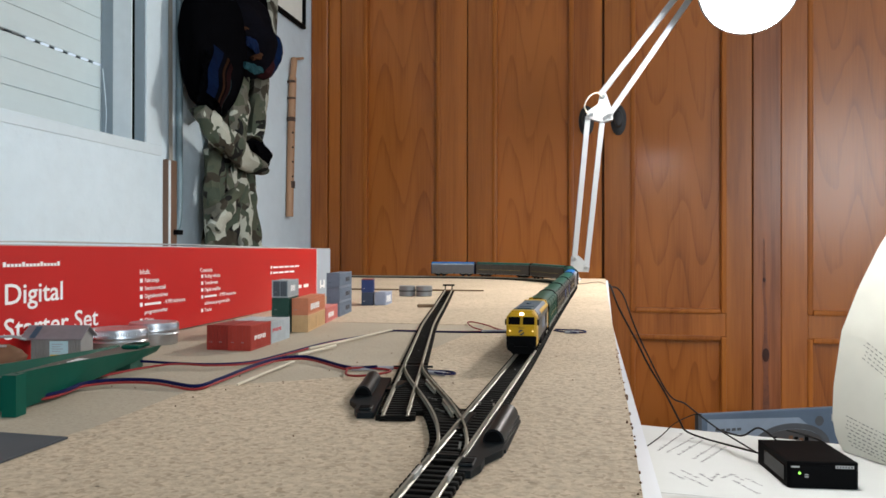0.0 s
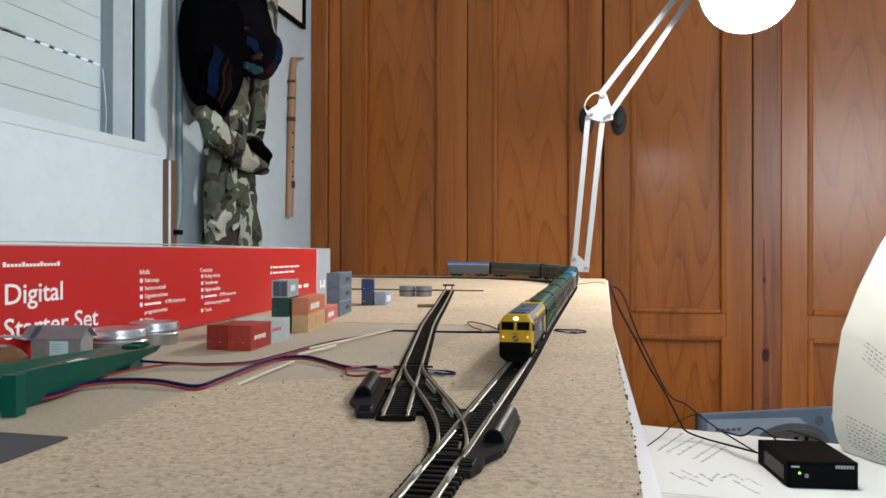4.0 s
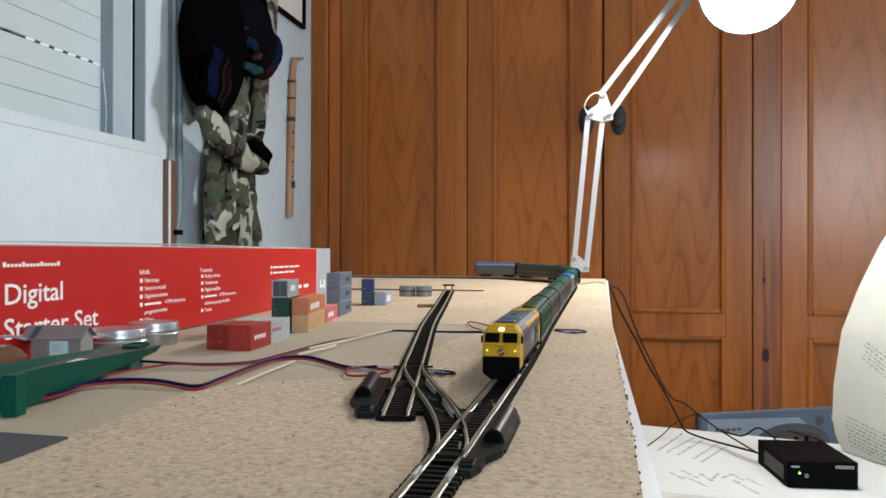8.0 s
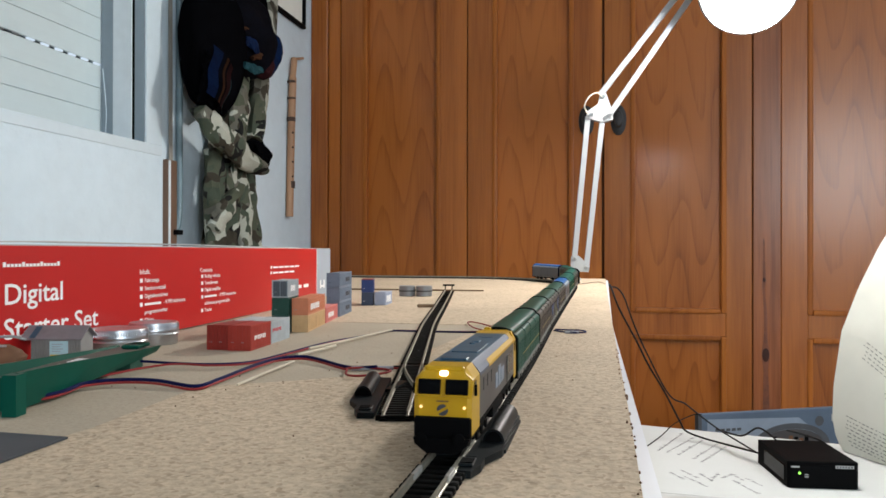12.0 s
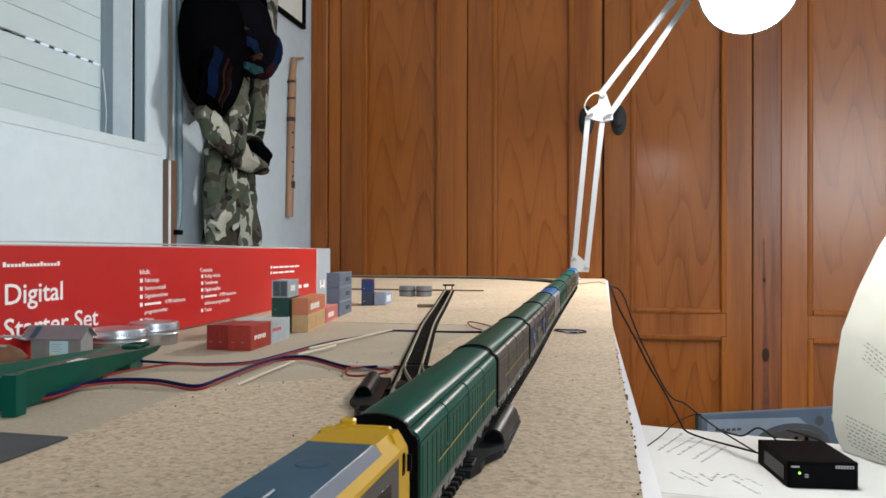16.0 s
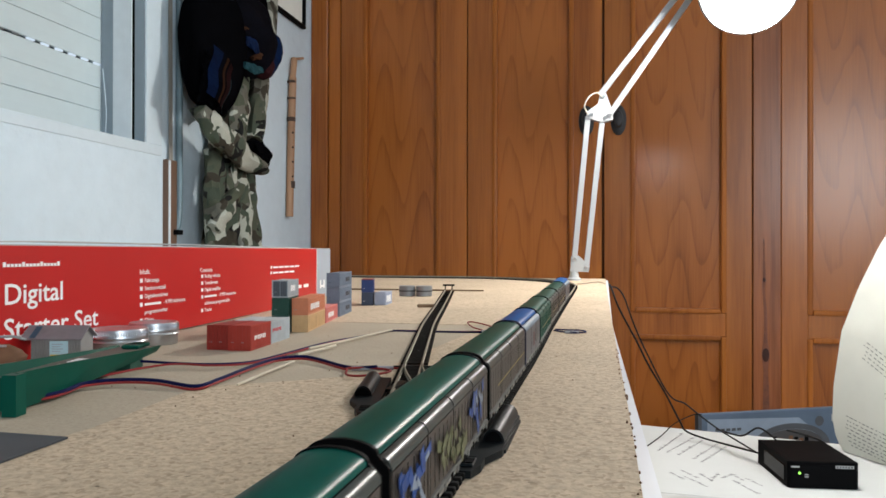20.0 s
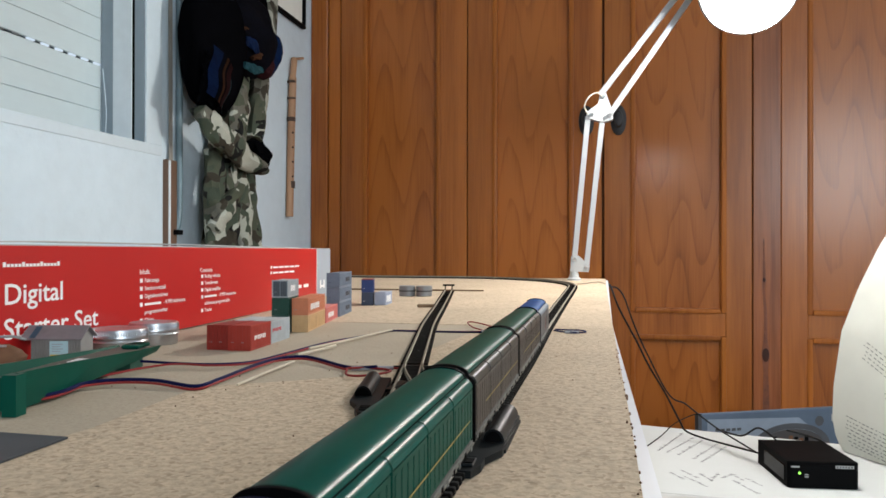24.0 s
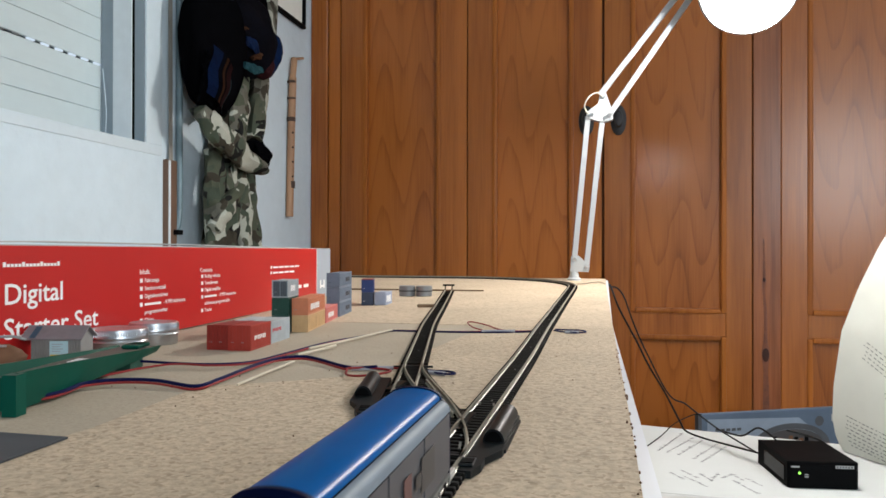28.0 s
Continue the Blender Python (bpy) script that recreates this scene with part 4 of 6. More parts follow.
            part("graffiti", block((hw + 0.0008, hw + 0.0009, 0.040, 0.0455, 0.0100, 0.0175)), mat("graffiti_rust", (0.16, 0.075, 0.065), 0.6), w, "rust-red painted graffiti")
        elif s > 0:
            for k, (yy, zz, hh) in enumerate(((0.03, 0.014, 0.0009), (0.10, 0.018, 0.0012), (0.098, 0.012, 0.0007))):
                if yy < length - 0.01:
                    part("marking", block((hw + 0.0008, hw + 0.0009, yy, yy + 0.0007, zz, zz + hh)), SILL, w)
    part("underframe", block((-0.006, 0.006, a + 0.002, b - 0.002, 0.0048, 0.0062)), BOGIE, w)
    for y in (0.020, length - 0.020):
        bogie(w, y, (-0.0056, 0.0056))
    part("coupling", block((-0.0012, 0.0012, -0.0030, gap, 0.0045, 0.0062)), BLACK, w)
    for s in (-1, 1):
        part("buffer", lathe([(0.0001, 0), (0.0011, 0), (0.0011, 0.0022), (0.0001, 0.0022)], 10), BOGIE, w, "", pose(s * 0.0056, gap - 0.0008, 0.0066, 90))
    return w


def locomotive():
    """A two-cab diesel: yellow ends and cantrail, grey flanks and roof, black skirt; its nose is at y = 0."""
    lo = thing("locomotive", "yellow and grey diesel locomotive with lit headlights", "locomotive")
    L, hw = LOCO_L - 0.003, 0.0088
    zs, zr = 0.0231, 0.0265
    body = [(-hw, 0.0085), (-hw, zs), (-0.0076, 0.0246), (-0.0062, zr - 0.0006), (0.0062, zr - 0.0006), (0.0076, 0.0246), (hw, zs), (hw, 0.0085)]
    part("flank_shell", prism(body, 0.0145, L - 0.0085), LOCO_GREY, lo, "dark grey flanks")
    cant = [(hw - 0.0006, zs - 0.0010), (hw + 0.0002, zs - 0.0008), (hw + 0.0002, zs + 0.0002), (0.0079, 0.0248), (0.0075, 0.0245)]
    edge = [(0.0074, 0.0245), (0.0079, 0.02482), (0.0064, zr), (0.0058, zr - 0.0004)]
    for s in (-1, 1):
        part("cantrail", prism([(x * s, z) for x, z in cant], 0.034, L - 0.0085), YELLOW, lo, "yellow cantrail")
        part("cantrail", prism([(x * s, z) for x, z in cant], 0.0145, 0.0338), LOCO_EDGE, lo, "lilac-grey cantrail")
        part("roof_edge", prism([(x * s, z) for x, z in edge], 0.0145, L - 0.0165), LOCO_EDGE, lo, "pale grey roof edge")
    for end in (0, 1):
        T = Matrix.Identity(4) if end == 0 else pose(0, L, 0, 0, 0, 180)
        # cab: raked front with bevelled corners
        bm = bmesh.new()
        secs = [(0.0, 0.0074, 0.0078, 0.0178, 0.0), (0.0006, hw, 0.0066, 0.0180, 0.0), (0.0022, hw, 0.0066, zs - 0.0002, 0.0), (0.0042, hw, 0.0066, zs, 0.0), (0.0145 if end == 0 else 0.0085, hw, 0.0066, zs, 0.0)]
        crown = [0.0178, 0.0182, 0.0252, zr, zr]
        rows = []
        for (y, w, zb, zt, _), zc in zip(secs, crown):
            q = w * (0.72 if end == 0 else 0.84)
            rows.append([bm.verts.new(T @ Vector(p)) for p in ((-w, y, zb), (-w, y, zt), (-q, y, max(zc, zt)), (q, y, max(zc, zt)), (w, y, zt), (w, y, zb))])
        for r0, r1 in zip(rows, rows[1:]):
            for i in range(6):
                bm.faces.new((r0[i], r0[(i + 1) % 6], r1[(i + 1) % 6], r1[i]))
        bm.faces.new(rows[0])
        bm.faces.new(rows[-1][::-1])
        bmesh.ops.remove_doubles(bm, verts=bm.verts, dist=0.00002)
        cab = part("cab", bm, YELLOW, lo, "yellow cab end")
        # brow over the windows
        part("brow", block((-0.0060, 0.0060, 0.0026, 0.0046, 0.0238, zr + 0.0003), bevel=0.0005), YELLOW, cab, "", T)
        if end:
            part("roof_step", block((0.0020, 0.0050, 0.0012, 0.0034, zr - 0.0010, zr + 0.0013), bevel=0.0004), YELLOW, cab, "raised yellow step", T)
        for s in (-1, 1):
            rake = Matrix.Rotation(radians(-14), 4, "X")
            wm = T @ Matrix.Translation((s * 0.0042, 0.00105, 0.0208)) @ rake
            part("windscreen", block((-0.0034, 0.0034, -0.0009, 0.0006, -0.0023, 0.0023), bevel=0.0003), GLASS_DARK, cab, "dark windscreen", wm)
            part("screen_frame", block((-0.0038, 0.0038, -0.0006, 0.0006, 0.0023, 0.0027), (-0.0038, 0.0038, -0.0006, 0.0006, -0.0027, -0.0023)), YELLOW, cab, "", wm)
            part("side_window", block((s * hw - 0.0002, s * hw + 0.0002, 0.0046, 0.0078 if end == 0 else 0.0060, 0.0180, 0.0222)), GLASS_DARK, cab, "", T)
            part("mirror", block((s * (hw + 0.0007) - 0.0004, s * (hw + 0.0007) + 0.0004, 0.0028, 0.0036, 0.0182, 0.0215)), BLACK, cab, "", T)
            part("headlight", lathe([(0.0001, 0), (0.00048, 0), (0.0004, 0.0004), (0.0001, 0.0005)], 12), LOWM if end == 0 else BLACK, cab, "lit lower headlight" if end == 0 else "unlit lamp", T @ pose(s * 0.0066, -0.0001, 0.0150, 90))
        part("top_headlight", block((-0.0013, 0.0013, 0.0014, 0.0028, 0.0240, 0.0255), bevel=0.0004), HEADM if end == 0 else BLACK, cab, "lit upper headlight" if end == 0 else "unlit lamp", T)
        part("ledge", block((-0.0075, 0.0075, -0.0004, 0.0004, 0.0178, 0.0182)), YELLOW, cab, "", T)
        for turn_ in (30, 210):
            half = [(0.0016 * math.cos(a), 0.0003 + 0.0014 * math.sin(a)) for a in np.linspace(0.1, math.pi - 0.1, 9)]
            part("emblem", slab(half, 0, 0.0002), INK_DARK, cab, "dark round emblem", T @ pose(0, -0.0001, 0.0142, 90, 0, 0) @ pose(0, 0, 0, 0, 0, turn_))
        part("number_bar", block((-0.0018, 0.0018, -0.0004, -0.0002, 0.0166, 0.0170)), BROWN, cab, "", T)
        part("buffer_beam", block((-0.0087, 0.0087, -0.0008, 0.010, 0.0052, 0.0122), bevel=0.0006), BLACK, lo, "black lower front", T)
        part("snowplough", prism([(-0.0085, 0.0062), (0.0085, 0.0062), (0.0080, 0.0044), (0.0046, 0.0018), (-0.0046, 0.0018), (-0.0080, 0.0044)], -0.0024, 0.0012), BLACK, lo, "", T)
        for s in (-1, 1):
            part("buffer", lathe([(0.0001, 0), (0.0017, 0), (0.0017, 0.0006), (0.0008, 0.0008), (0.0008, 0.0034), (0.0001, 0.0034)], 14), BLACK, lo, "", T @ pose(s * 0.0056, -0.0038, 0.0064, -90))
        part("handrail", tube([(-0.0082, -0.0002, 0.0088), (-0.0086, -0.0008, 0.0110)], 0.0002, 2, 6), BLACK, lo, "", T)
    part("cab_roof", prism([(-0.0079, 0.0247), (-0.0066, zr), (0.0066, zr), (0.0079, 0.0247)], L - 0.0163, L - 0.0084), YELLOW, lo, "yellow roof end")
    deck = part("roof", block((-0.0064, 0.0064, 0.0145, L - 0.0165, zr - 0.0009, zr + 0.0001), bevel=0.0003), LOCO_ROOF, lo, "blue-grey roof")
    part("roof_hatch", block((-0.0044, 0.0044, 0.0160, 0.021, zr, zr + 0.0008), bevel=0.0004), LOCO_ROOF, deck)
    part("roof_hatch", block((-0.0046, 0.0046, 0.036, 0.062, zr, zr + 0.0004), bevel=0.0002), LOCO_ROOF, deck)
    part("exhaust", lathe([(0.0001, 0), (0.0013, 0), (0.0011, 0.0010), (0.0001, 0.0010)], 14), LOCO_ROOF, deck, "", pose(-0.0010, 0.058, zr))
    part("exhaust", block((-0.0024, 0.0006, 0.064, 0.069, zr, zr + 0.0007), bevel=0.0003), LOCO_ROOF, deck)
    part("fan_grille", lathe([(0.0001, 0), (0.0030, 0), (0.0030, 0.0002), (0.0026, 0.0003), (0.0001, 0.0003)], 20), LOCO_ROOF, deck, "", pose(0, 0.084, zr))
    for s in (-1, 1):
        x0, x1 = sorted((s * hw, s * (hw + 0.0002)))
        for y0, y1 in ((0.050, 0.056), (0.057, 0.063), (0.064, 0.073)):
            part("insignia", block((x0, x1, y0, y1, 0.0118, 0.0190)), GRAF_PALE, lo, "white painted insignia") if y0 == 0.057 else part("insignia", block((x0, x1, y0, y1 - 0.001, 0.0120, 0.0172)), GRAF_PALE, lo, "white painted insignia")
        for k in range(3):
            y = 0.022 + k * 0.0085
            part("louvre", block((x0, x1, y, y + 0.0070, 0.0165, 0.0205)), LOCO_GREY, lo)
        part("cab_door", block((x0, x1, 0.0820, 0.1000, 0.0115, 0.0192)), GLASS_DARK, lo, "dark doorway")
        part("grip", tube([(s * (hw + 0.0004), 0.0800, 0.0090), (s * (hw + 0.0006), 0.0800, 0.0200)], 0.0002, 2, 6), SILL, lo)
        x0, x1 = sorted((s * 0.0062, s * 0.0086))
        part("skirt", block((x0, x1, 0.016, L - 0.016, 0.0064, 0.0086), bevel=0.0003), BOGIE, lo)
        part("fuel_tank", block((x0, x1, 0.045, 0.072, 0.0024, 0.0064), bevel=0.0008, seg=2), BOGIE, lo)
    for y in (0.024, L - 0.024):
        bogie(lo, y, (-0.009, 0.0, 0.009))
    return lo


RIDE.append((locomotive(), 0.0, LOCO_L))
green = wagon(WAG_L, WAGON_GREEN, ROOF_GREEN, "dark green sliding-wall goods wagon with a yellow line", stripe=True)
brown = wagon(WAG_L, WAGON_BROWN, ROOF_GREEN, "brown-grey sliding-wall goods wagon with a green roof", stripe=True)
graf = wagon(WAG_L, WAGON_BROWN, ROOF_GREEN, "brown goods wagon sprayed with blue and olive graffiti", graffiti=True)
blue = wagon(BLUE_L, WAGON_SILVER, ROOF_BLUE, "short silver-grey goods wagon with a bright blue roof")
s = LOCO_L
for make, length in ((green, WAG_L), (brown, WAG_L), (graf, WAG_L), (None, WAG_L), (blue, BLUE_L), (green, WAG_L), (brown, WAG_L), (brown, WAG_L), (blue, BLUE_L)):
    src = make or brown
    used = any(r[0] is src for r in RIDE)
    RIDE.append((copy_thing(src, Matrix.Identity(4)) if used or make is None else src, s, length))
    s += length

# ---------------------------------------------------------------- box, tins and tray beside the wall
BA, BB = Vector((-0.323, 0.28)), Vector((-0.369, 0.965))
BDIR = (BB - BA).normalized()
BLEN = (BB - BA).length + 0.018
BH = 0.0685
# the box's own x runs along its long face, its y into the depth, z up
BOXM = Matrix(((BDIR.x, -BDIR.y, 0, BA.x), (BDIR.y, BDIR.x, 0, BA.y), (0, 0, 1, 0.0003), (0, 0, 0, 1)))
bx = thing("starter_set_box", "long red cardboard box of a digital model railway set", "cardboard box", BOXM)
part("tray_part", block((0.0, BLEN, 0.0008, 0.20, 0.0, BH - 0.0004), bevel=0.001), CARD, bx)
lid = part("front_panel", block((0.0, 0.643, -0.0004, 0.0008, 0.0008, BH), bevel=0.0004), REDBOX, bx, "glossy red printed front")
part("end_print", slab([(0.6445, 0.0), (BLEN, 0.0), (BLEN, 0.001), (0.6445, 0.001)], 0.0008, BH - 0.0006), GREYPRINT, bx, "blue-grey printed end")
part("white_edge", slab([(0.6430, -0.0002), (0.6446, -0.0002), (0.6446, 0.0006), (0.6430, 0.0006)], 0.0008, BH - 0.0004), INK_WHITE, bx, "white printed line")
part("lid", block((0.0, BLEN, 0.0, 0.20, BH - 0.0004, BH + 0.0008), bevel=0.0005), CARD, bx, "grey card lid")
part("back_flap", sweep([(0.06, 0.03, BH + 0.0016), (0.14, 0.03, BH + 0.0030), (0.30, 0.03, BH + 0.0028), (0.5, 0.03, BH + 0.0016), (0.62, 0.03, BH + 0.0013)], [(-0.012, -0.0004), (0.012, -0.0004), (0.012, 0.0004), (-0.012, 0.0004)]), CARD, bx, "slightly lifted grey flap")


def on_box(u, z, slant=0.0):
    return Matrix.Translation((u, -0.00055, z)) @ pose(0, 0, 0, 90, 0, 0) @ Matrix.Rotation(slant, 4, "Z")


def box_text(u, z, size, text, wide=1.12, bold=0.0):
    words("lettering", text, size, INK_WHITE, lid, on_box(u, z), "white printed lettering", stretch=wide, bold=bold)


def box_bar(u0, u1, z0, z1):
    part("print_bar", block((u0, u1, -0.0008, -0.0005, z0, z1)), INK_WHITE, lid)


for k in range(16):
    box_bar(0.0775 + k * 0.0031, 0.0775 + k * 0.0031 + 0.0022, 0.0563, 0.0580 if k % 5 else 0.0590)
box_text(0.0780, 0.0352, 0.0166, "Digital", 1.22, 0.00015)
box_text(0.0780, 0.0155, 0.0166, "Starter Set", 1.22, 0.00015)
box_text(0.218, 0.0480, 0.0054, "Inhalt:")
box_text(0.315, 0.0470, 0.0054, "Contents:")
for u, rows in ((0.2185, ("Fahrzeuge", "Steckernetzteil", "Digitalverstärker", "", "programmierbar", "Gleise")), (0.317, ("Rolling vehicles", "Transformer", "Digital amplifier", "", "addresses programmable", "Tracks"))):
    for i, tx in enumerate(rows):
        z = 0.0418 - i * 0.0060
        if i != 4:
            box_bar(u, u + 0.0034, z, z + 0.0030)
        if tx:
            box_text(u + 0.0065, z, 0.0046, tx)
        else:
            box_bar(u + 0.0065, u + 0.030, z + 0.0004, z + 0.0022)
            box_text(u + 0.034, z, 0.0046, "- 9.999 Adressen" if u < 0.3 else "- 9.999 locomotive")
for z, n in ((0.0462, 5), (0.0402, 4)):
    box_bar(0.4803, 0.4838, z, z + 0.003)
    for k in range(n):
        box_bar(0.488 + k * 0.0175, 0.488 + k * 0.0175 + 0.0145, z + 0.0003, z + 0.0023)
for k in range(4):
    box_bar(0.512 + k * 0.026, 0.512 + k * 0.026 + 0.018, 0.0205, 0.0245)
part("big_letter_bar", block((0.657, 0.662, -0.0006, -0.0001, 0.016, 0.027), (0.672, 0.677, -0.0006, -0.0001, 0.016, 0.027), (0.662, 0.672, -0.0006, -0.0001, 0.0175, 0.0205)), INK_WHITE, bx)


def tin(x, y, r, h, label):
    t = thing("screw_tin", label, "tin", Matrix.Translation((x, y, 0.0)), group="aluminium tins")
    part("can", lathe([(0.0001, 0.0), (r * 0.93, 0.0), (r * 0.95, 0.0008), (r * 0.95, h * 0.62), (0.0001, h * 0.62)], 56), TINM, t, smooth=True)
    prof = [(r * 0.95, h * 0.44), (r * 1.01, h * 0.445), (r * 1.025, h * 0.48), (r * 1.01, h * 0.52), (r * 0.975, h * 0.545), (r * 0.975, h * 0.58), (r * 1.0, h * 0.61), (r * 1.005, h * 0.66), (r * 0.985, h * 0.70),
            (r * 0.985, h * 0.92), (r * 0.965, h * 0.97), (r * 0.92, h * 0.985), (r * 0.90, h * 0.965), (0.0001, h * 0.96)]
    lidp = part("lid", lathe(prof, 72), TINM, t, "rolled aluminium lid", smooth=True)
    n = 72
    bm = bmesh.new()
    for i in range(n):
        a = 2 * math.pi * i / n
        bmesh.ops.create_cube(bm, size=1, matrix=Matrix.Rotation(a, 4, "Z") @ Matrix.Translation((r * 0.987, 0, h * 0.81)) @ Matrix.Diagonal((0.0005, 2 * math.pi * r / n * 0.5, h * 0.17, 1)))
    tagged(part("knurling", bm, TINM, lidp), kind="stuff")


tin(-0.3085, 0.4330, 0.0182, 0.0160, "round aluminium tin with a knurled screw lid")
tin(-0.3130, 0.4790, 0.0170, 0.0157, "round aluminium tin with a screw lid by the red box")

# green plastic tray, lying with its long flank to the tracks
TA, TB = Vector((-0.2310, 0.2620, 0)), Vector((-0.2555, 0.3970, 0))
td = (TB - TA).normalized()
TM = Matrix(((td.x, -td.y, 0, TA.x), (td.y, td.x, 0, TA.y), (0, 0, 1, 0), (0, 0, 0, 1)))
TL = (TB - TA).length
tray = thing("green_tray", "long open dark green plastic tray with sloping flanks", "tray", TM)


def flank(y_top, y_bot, thick):
    bm = bmesh.new()
    st = [(-0.004, 0.0008, 0.0168), (0.02, 0.0010, 0.0160), (0.07, 0.0030, 0.0134), (0.11, 0.0050, 0.0112), (TL, 0.0066, 0.0103)]
    rows = [[bm.verts.new(p) for p in ((u, y_bot, a), (u, y_top, b), (u, y_top + thick, b), (u, y_bot + thick, a))] for u, a, b in st]
    for a, b in zip(rows, rows[1:]):
        for i in range(4):
            bm.faces.new((a[i], a[(i + 1) % 4], b[(i + 1) % 4], b[i]))
    bm.faces.new(rows[0])
    bm.faces.new(rows[-1][::-1])
    return bm


part("flank", flank(-0.001, 0.002, 0.0014), GREENP, tray)
part("flank", flank(0.0245, 0.0215, 0.0014), GREENP, tray)
part("bed", sweep([(0.0, 0.0125, 0.0105), (0.07, 0.0125, 0.0100), (TL - 0.004, 0.0125, 0.0088)], [(-0.010, -0.0008), (0.010, -0.0008), (0.010, 0.0008), (-0.010, 0.0008)]), BED_BROWN, tray, "dull brown inner bed")
part("end_wall", block((-0.0050, -0.0036, -0.001, 0.0255, 0.0015, 0.0150), bevel=0.0003), GREENP, tray)
part("foot", slab([(-0.0085, -0.0028), (-0.0015, -0.0028), (-0.0015, 0.0030), (-0.0085, 0.0030)], 0.0, 0.0166), GREENP, tray)
part("foot", slab([(-0.0085, 0.0215), (-0.0020, 0.0215), (-0.0020, 0.0265), (-0.0085, 0.0265)], 0.0, 0.0166), GREENP, tray)
part("foot", block((TL - 0.03, TL - 0.014, 0.004, 0.0215, 0.0, 0.0056)), GREEND, tray)
for a, b in ((-0.016, 0.0), (-0.011, 0.003)):
    part("end_clip", block((TL + a, TL + b - 0.002, 0.006, 0.016, 0.0098, 0.0122), bevel=0.0008), GREENP, tray)
for k, (u, w) in enumerate(((0.052, 0.003), (0.062, 0.002), (0.0655, 0.002), (0.069, 0.004))):
    part("marking", block((u, u + w, 0.0095, 0.0150, 0.0106, 0.0116)), INK_WHITE, tray, "white printed mark")

# little shed of grey corrugated card, with brown scrap beside it
SHM = Matrix.Translation((-0.3065, 0.3735, 0.0)) @ Matrix.Rotation(radians(13), 4, "Z") @ Matrix.Diagonal((0.95, 1.0, 0.90, 1))
shed = thing("model_shed", "small grey corrugated model shed with a stuck-on label", "model building", SHM)
# the long wall lies at local y = 0, the ridge runs along local x
part("walls", block((-0.0150, 0.0145, 0.0, 0.0160, 0.0, 0.0172)), SHED_GREY, shed)
for s_, x in ((-1, -0.0150), (1, 0.0133)):
    bm = bmesh.new()
    tri = [(0.0, 0.0172), (0.0160, 0.0172), (0.0080, 0.0232)]
    fa = [bm.verts.new((x, y, z)) for y, z in tri]
    fb = [bm.verts.new((x + 0.0012, y, z)) for y, z in tri]
    bm.faces.new(fa)
    bm.faces.new(fb[::-1])
    for i in range(3):
        bm.faces.new((fa[i], fb[i], fb[(i + 1) % 3], fa[(i + 1) % 3]))
    part("gable", bm, SHED_GREY, shed)
for i in range(19):
    x = -0.0143 + i * 0.0016
    part("corrugation", block((x - 0.00045, x + 0.00045, -0.0005, 0.0, 0.0, 0.0170)), SHED_GREY, shed)
for y0, y1, z0, z1 in ((-0.0022, 0.0082, 0.0166, 0.0240), (0.0182, 0.0078, 0.0166, 0.0240)):
    bm = bmesh.new()
    lo_ = [bm.verts.new(p) for p in ((-0.0205, y0, z0), (0.0165, y0, z0), (0.0165, y1, z1), (-0.0205, y1, z1))]
    hi_ = [bm.verts.new(v.co + Vector((0, 0, 0.0009))) for v in lo_]
    bm.faces.new(lo_)
    bm.faces.new(hi_[::-1])
    for i in range(4):
        bm.faces.new((lo_[i], lo_[(i + 1) % 4], hi_[(i + 1) % 4], hi_[i]))
    part("roof_slope", bm, SHED_ROOF, shed, "mauve-grey sloping roof")
part("sticker", block((-0.0035, 0.0075, -0.0009, -0.0006, 0.0058, 0.0158)), PALE_BLUE, shed, "pale blue label")
part("sticker_band", block((-0.0030, 0.0078, -0.0011, -0.0009, 0.0052, 0.0072)), STICKER_YELLOW, shed, "yellow label band")
for i in range(4):
    part("print_line", block((-0.0020, 0.003 + 0.0015 * (i % 2), -0.0011, -0.0009, 0.0090 + i * 0.0015, 0.0095 + i * 0.0015)), GREYPRINT, shed)
part("tape", block((-0.0150, -0.0115, -0.0026, 0.0080, 0.0, 0.0004)), LOCO_ROOF, shed, "blue-grey tape", Matrix.Translation((0, 0, 0.0194)) @ Matrix.Rotation(radians(35.4), 4, "X"))
scr = thing("rusty_scrap", "crumpled rust-brown scrap with a pale clip", "scrap", Matrix.Translation((-0.3240, 0.3480, 0.0)))
bm = bmesh.new()
bmesh.ops.create_icosphere(bm, subdivisions=3, radius=1)
for v in bm.verts:
    v.co *= 1 + 0.25 * noise.noise(v.co * 2.3)
    v.co = Vector((v.co.x * 0.016, v.co.y * 0.012, max(0, (v.co.z + 0.6) * 0.0095)))
part("lump", bm, BROWN, scr, smooth=True)
part("clip", tube([(-0.008, -0.010, 0.013), (0.004, -0.010, 0.0185), (0.013, -0.004, 0.0200), (0.016, 0.004, 0.0175)], 0.0008), STRIPM, scr, "pale twisted paper strip")
part("clip", tube([(-0.004, -0.012, 0.0105), (0.006, -0.011, 0.0150), (0.013, -0.006, 0.0150)], 0.0007), STRIPM, scr, "pale twisted paper strip")

# ---------------------------------------------------------------- model containers
CONT = {}


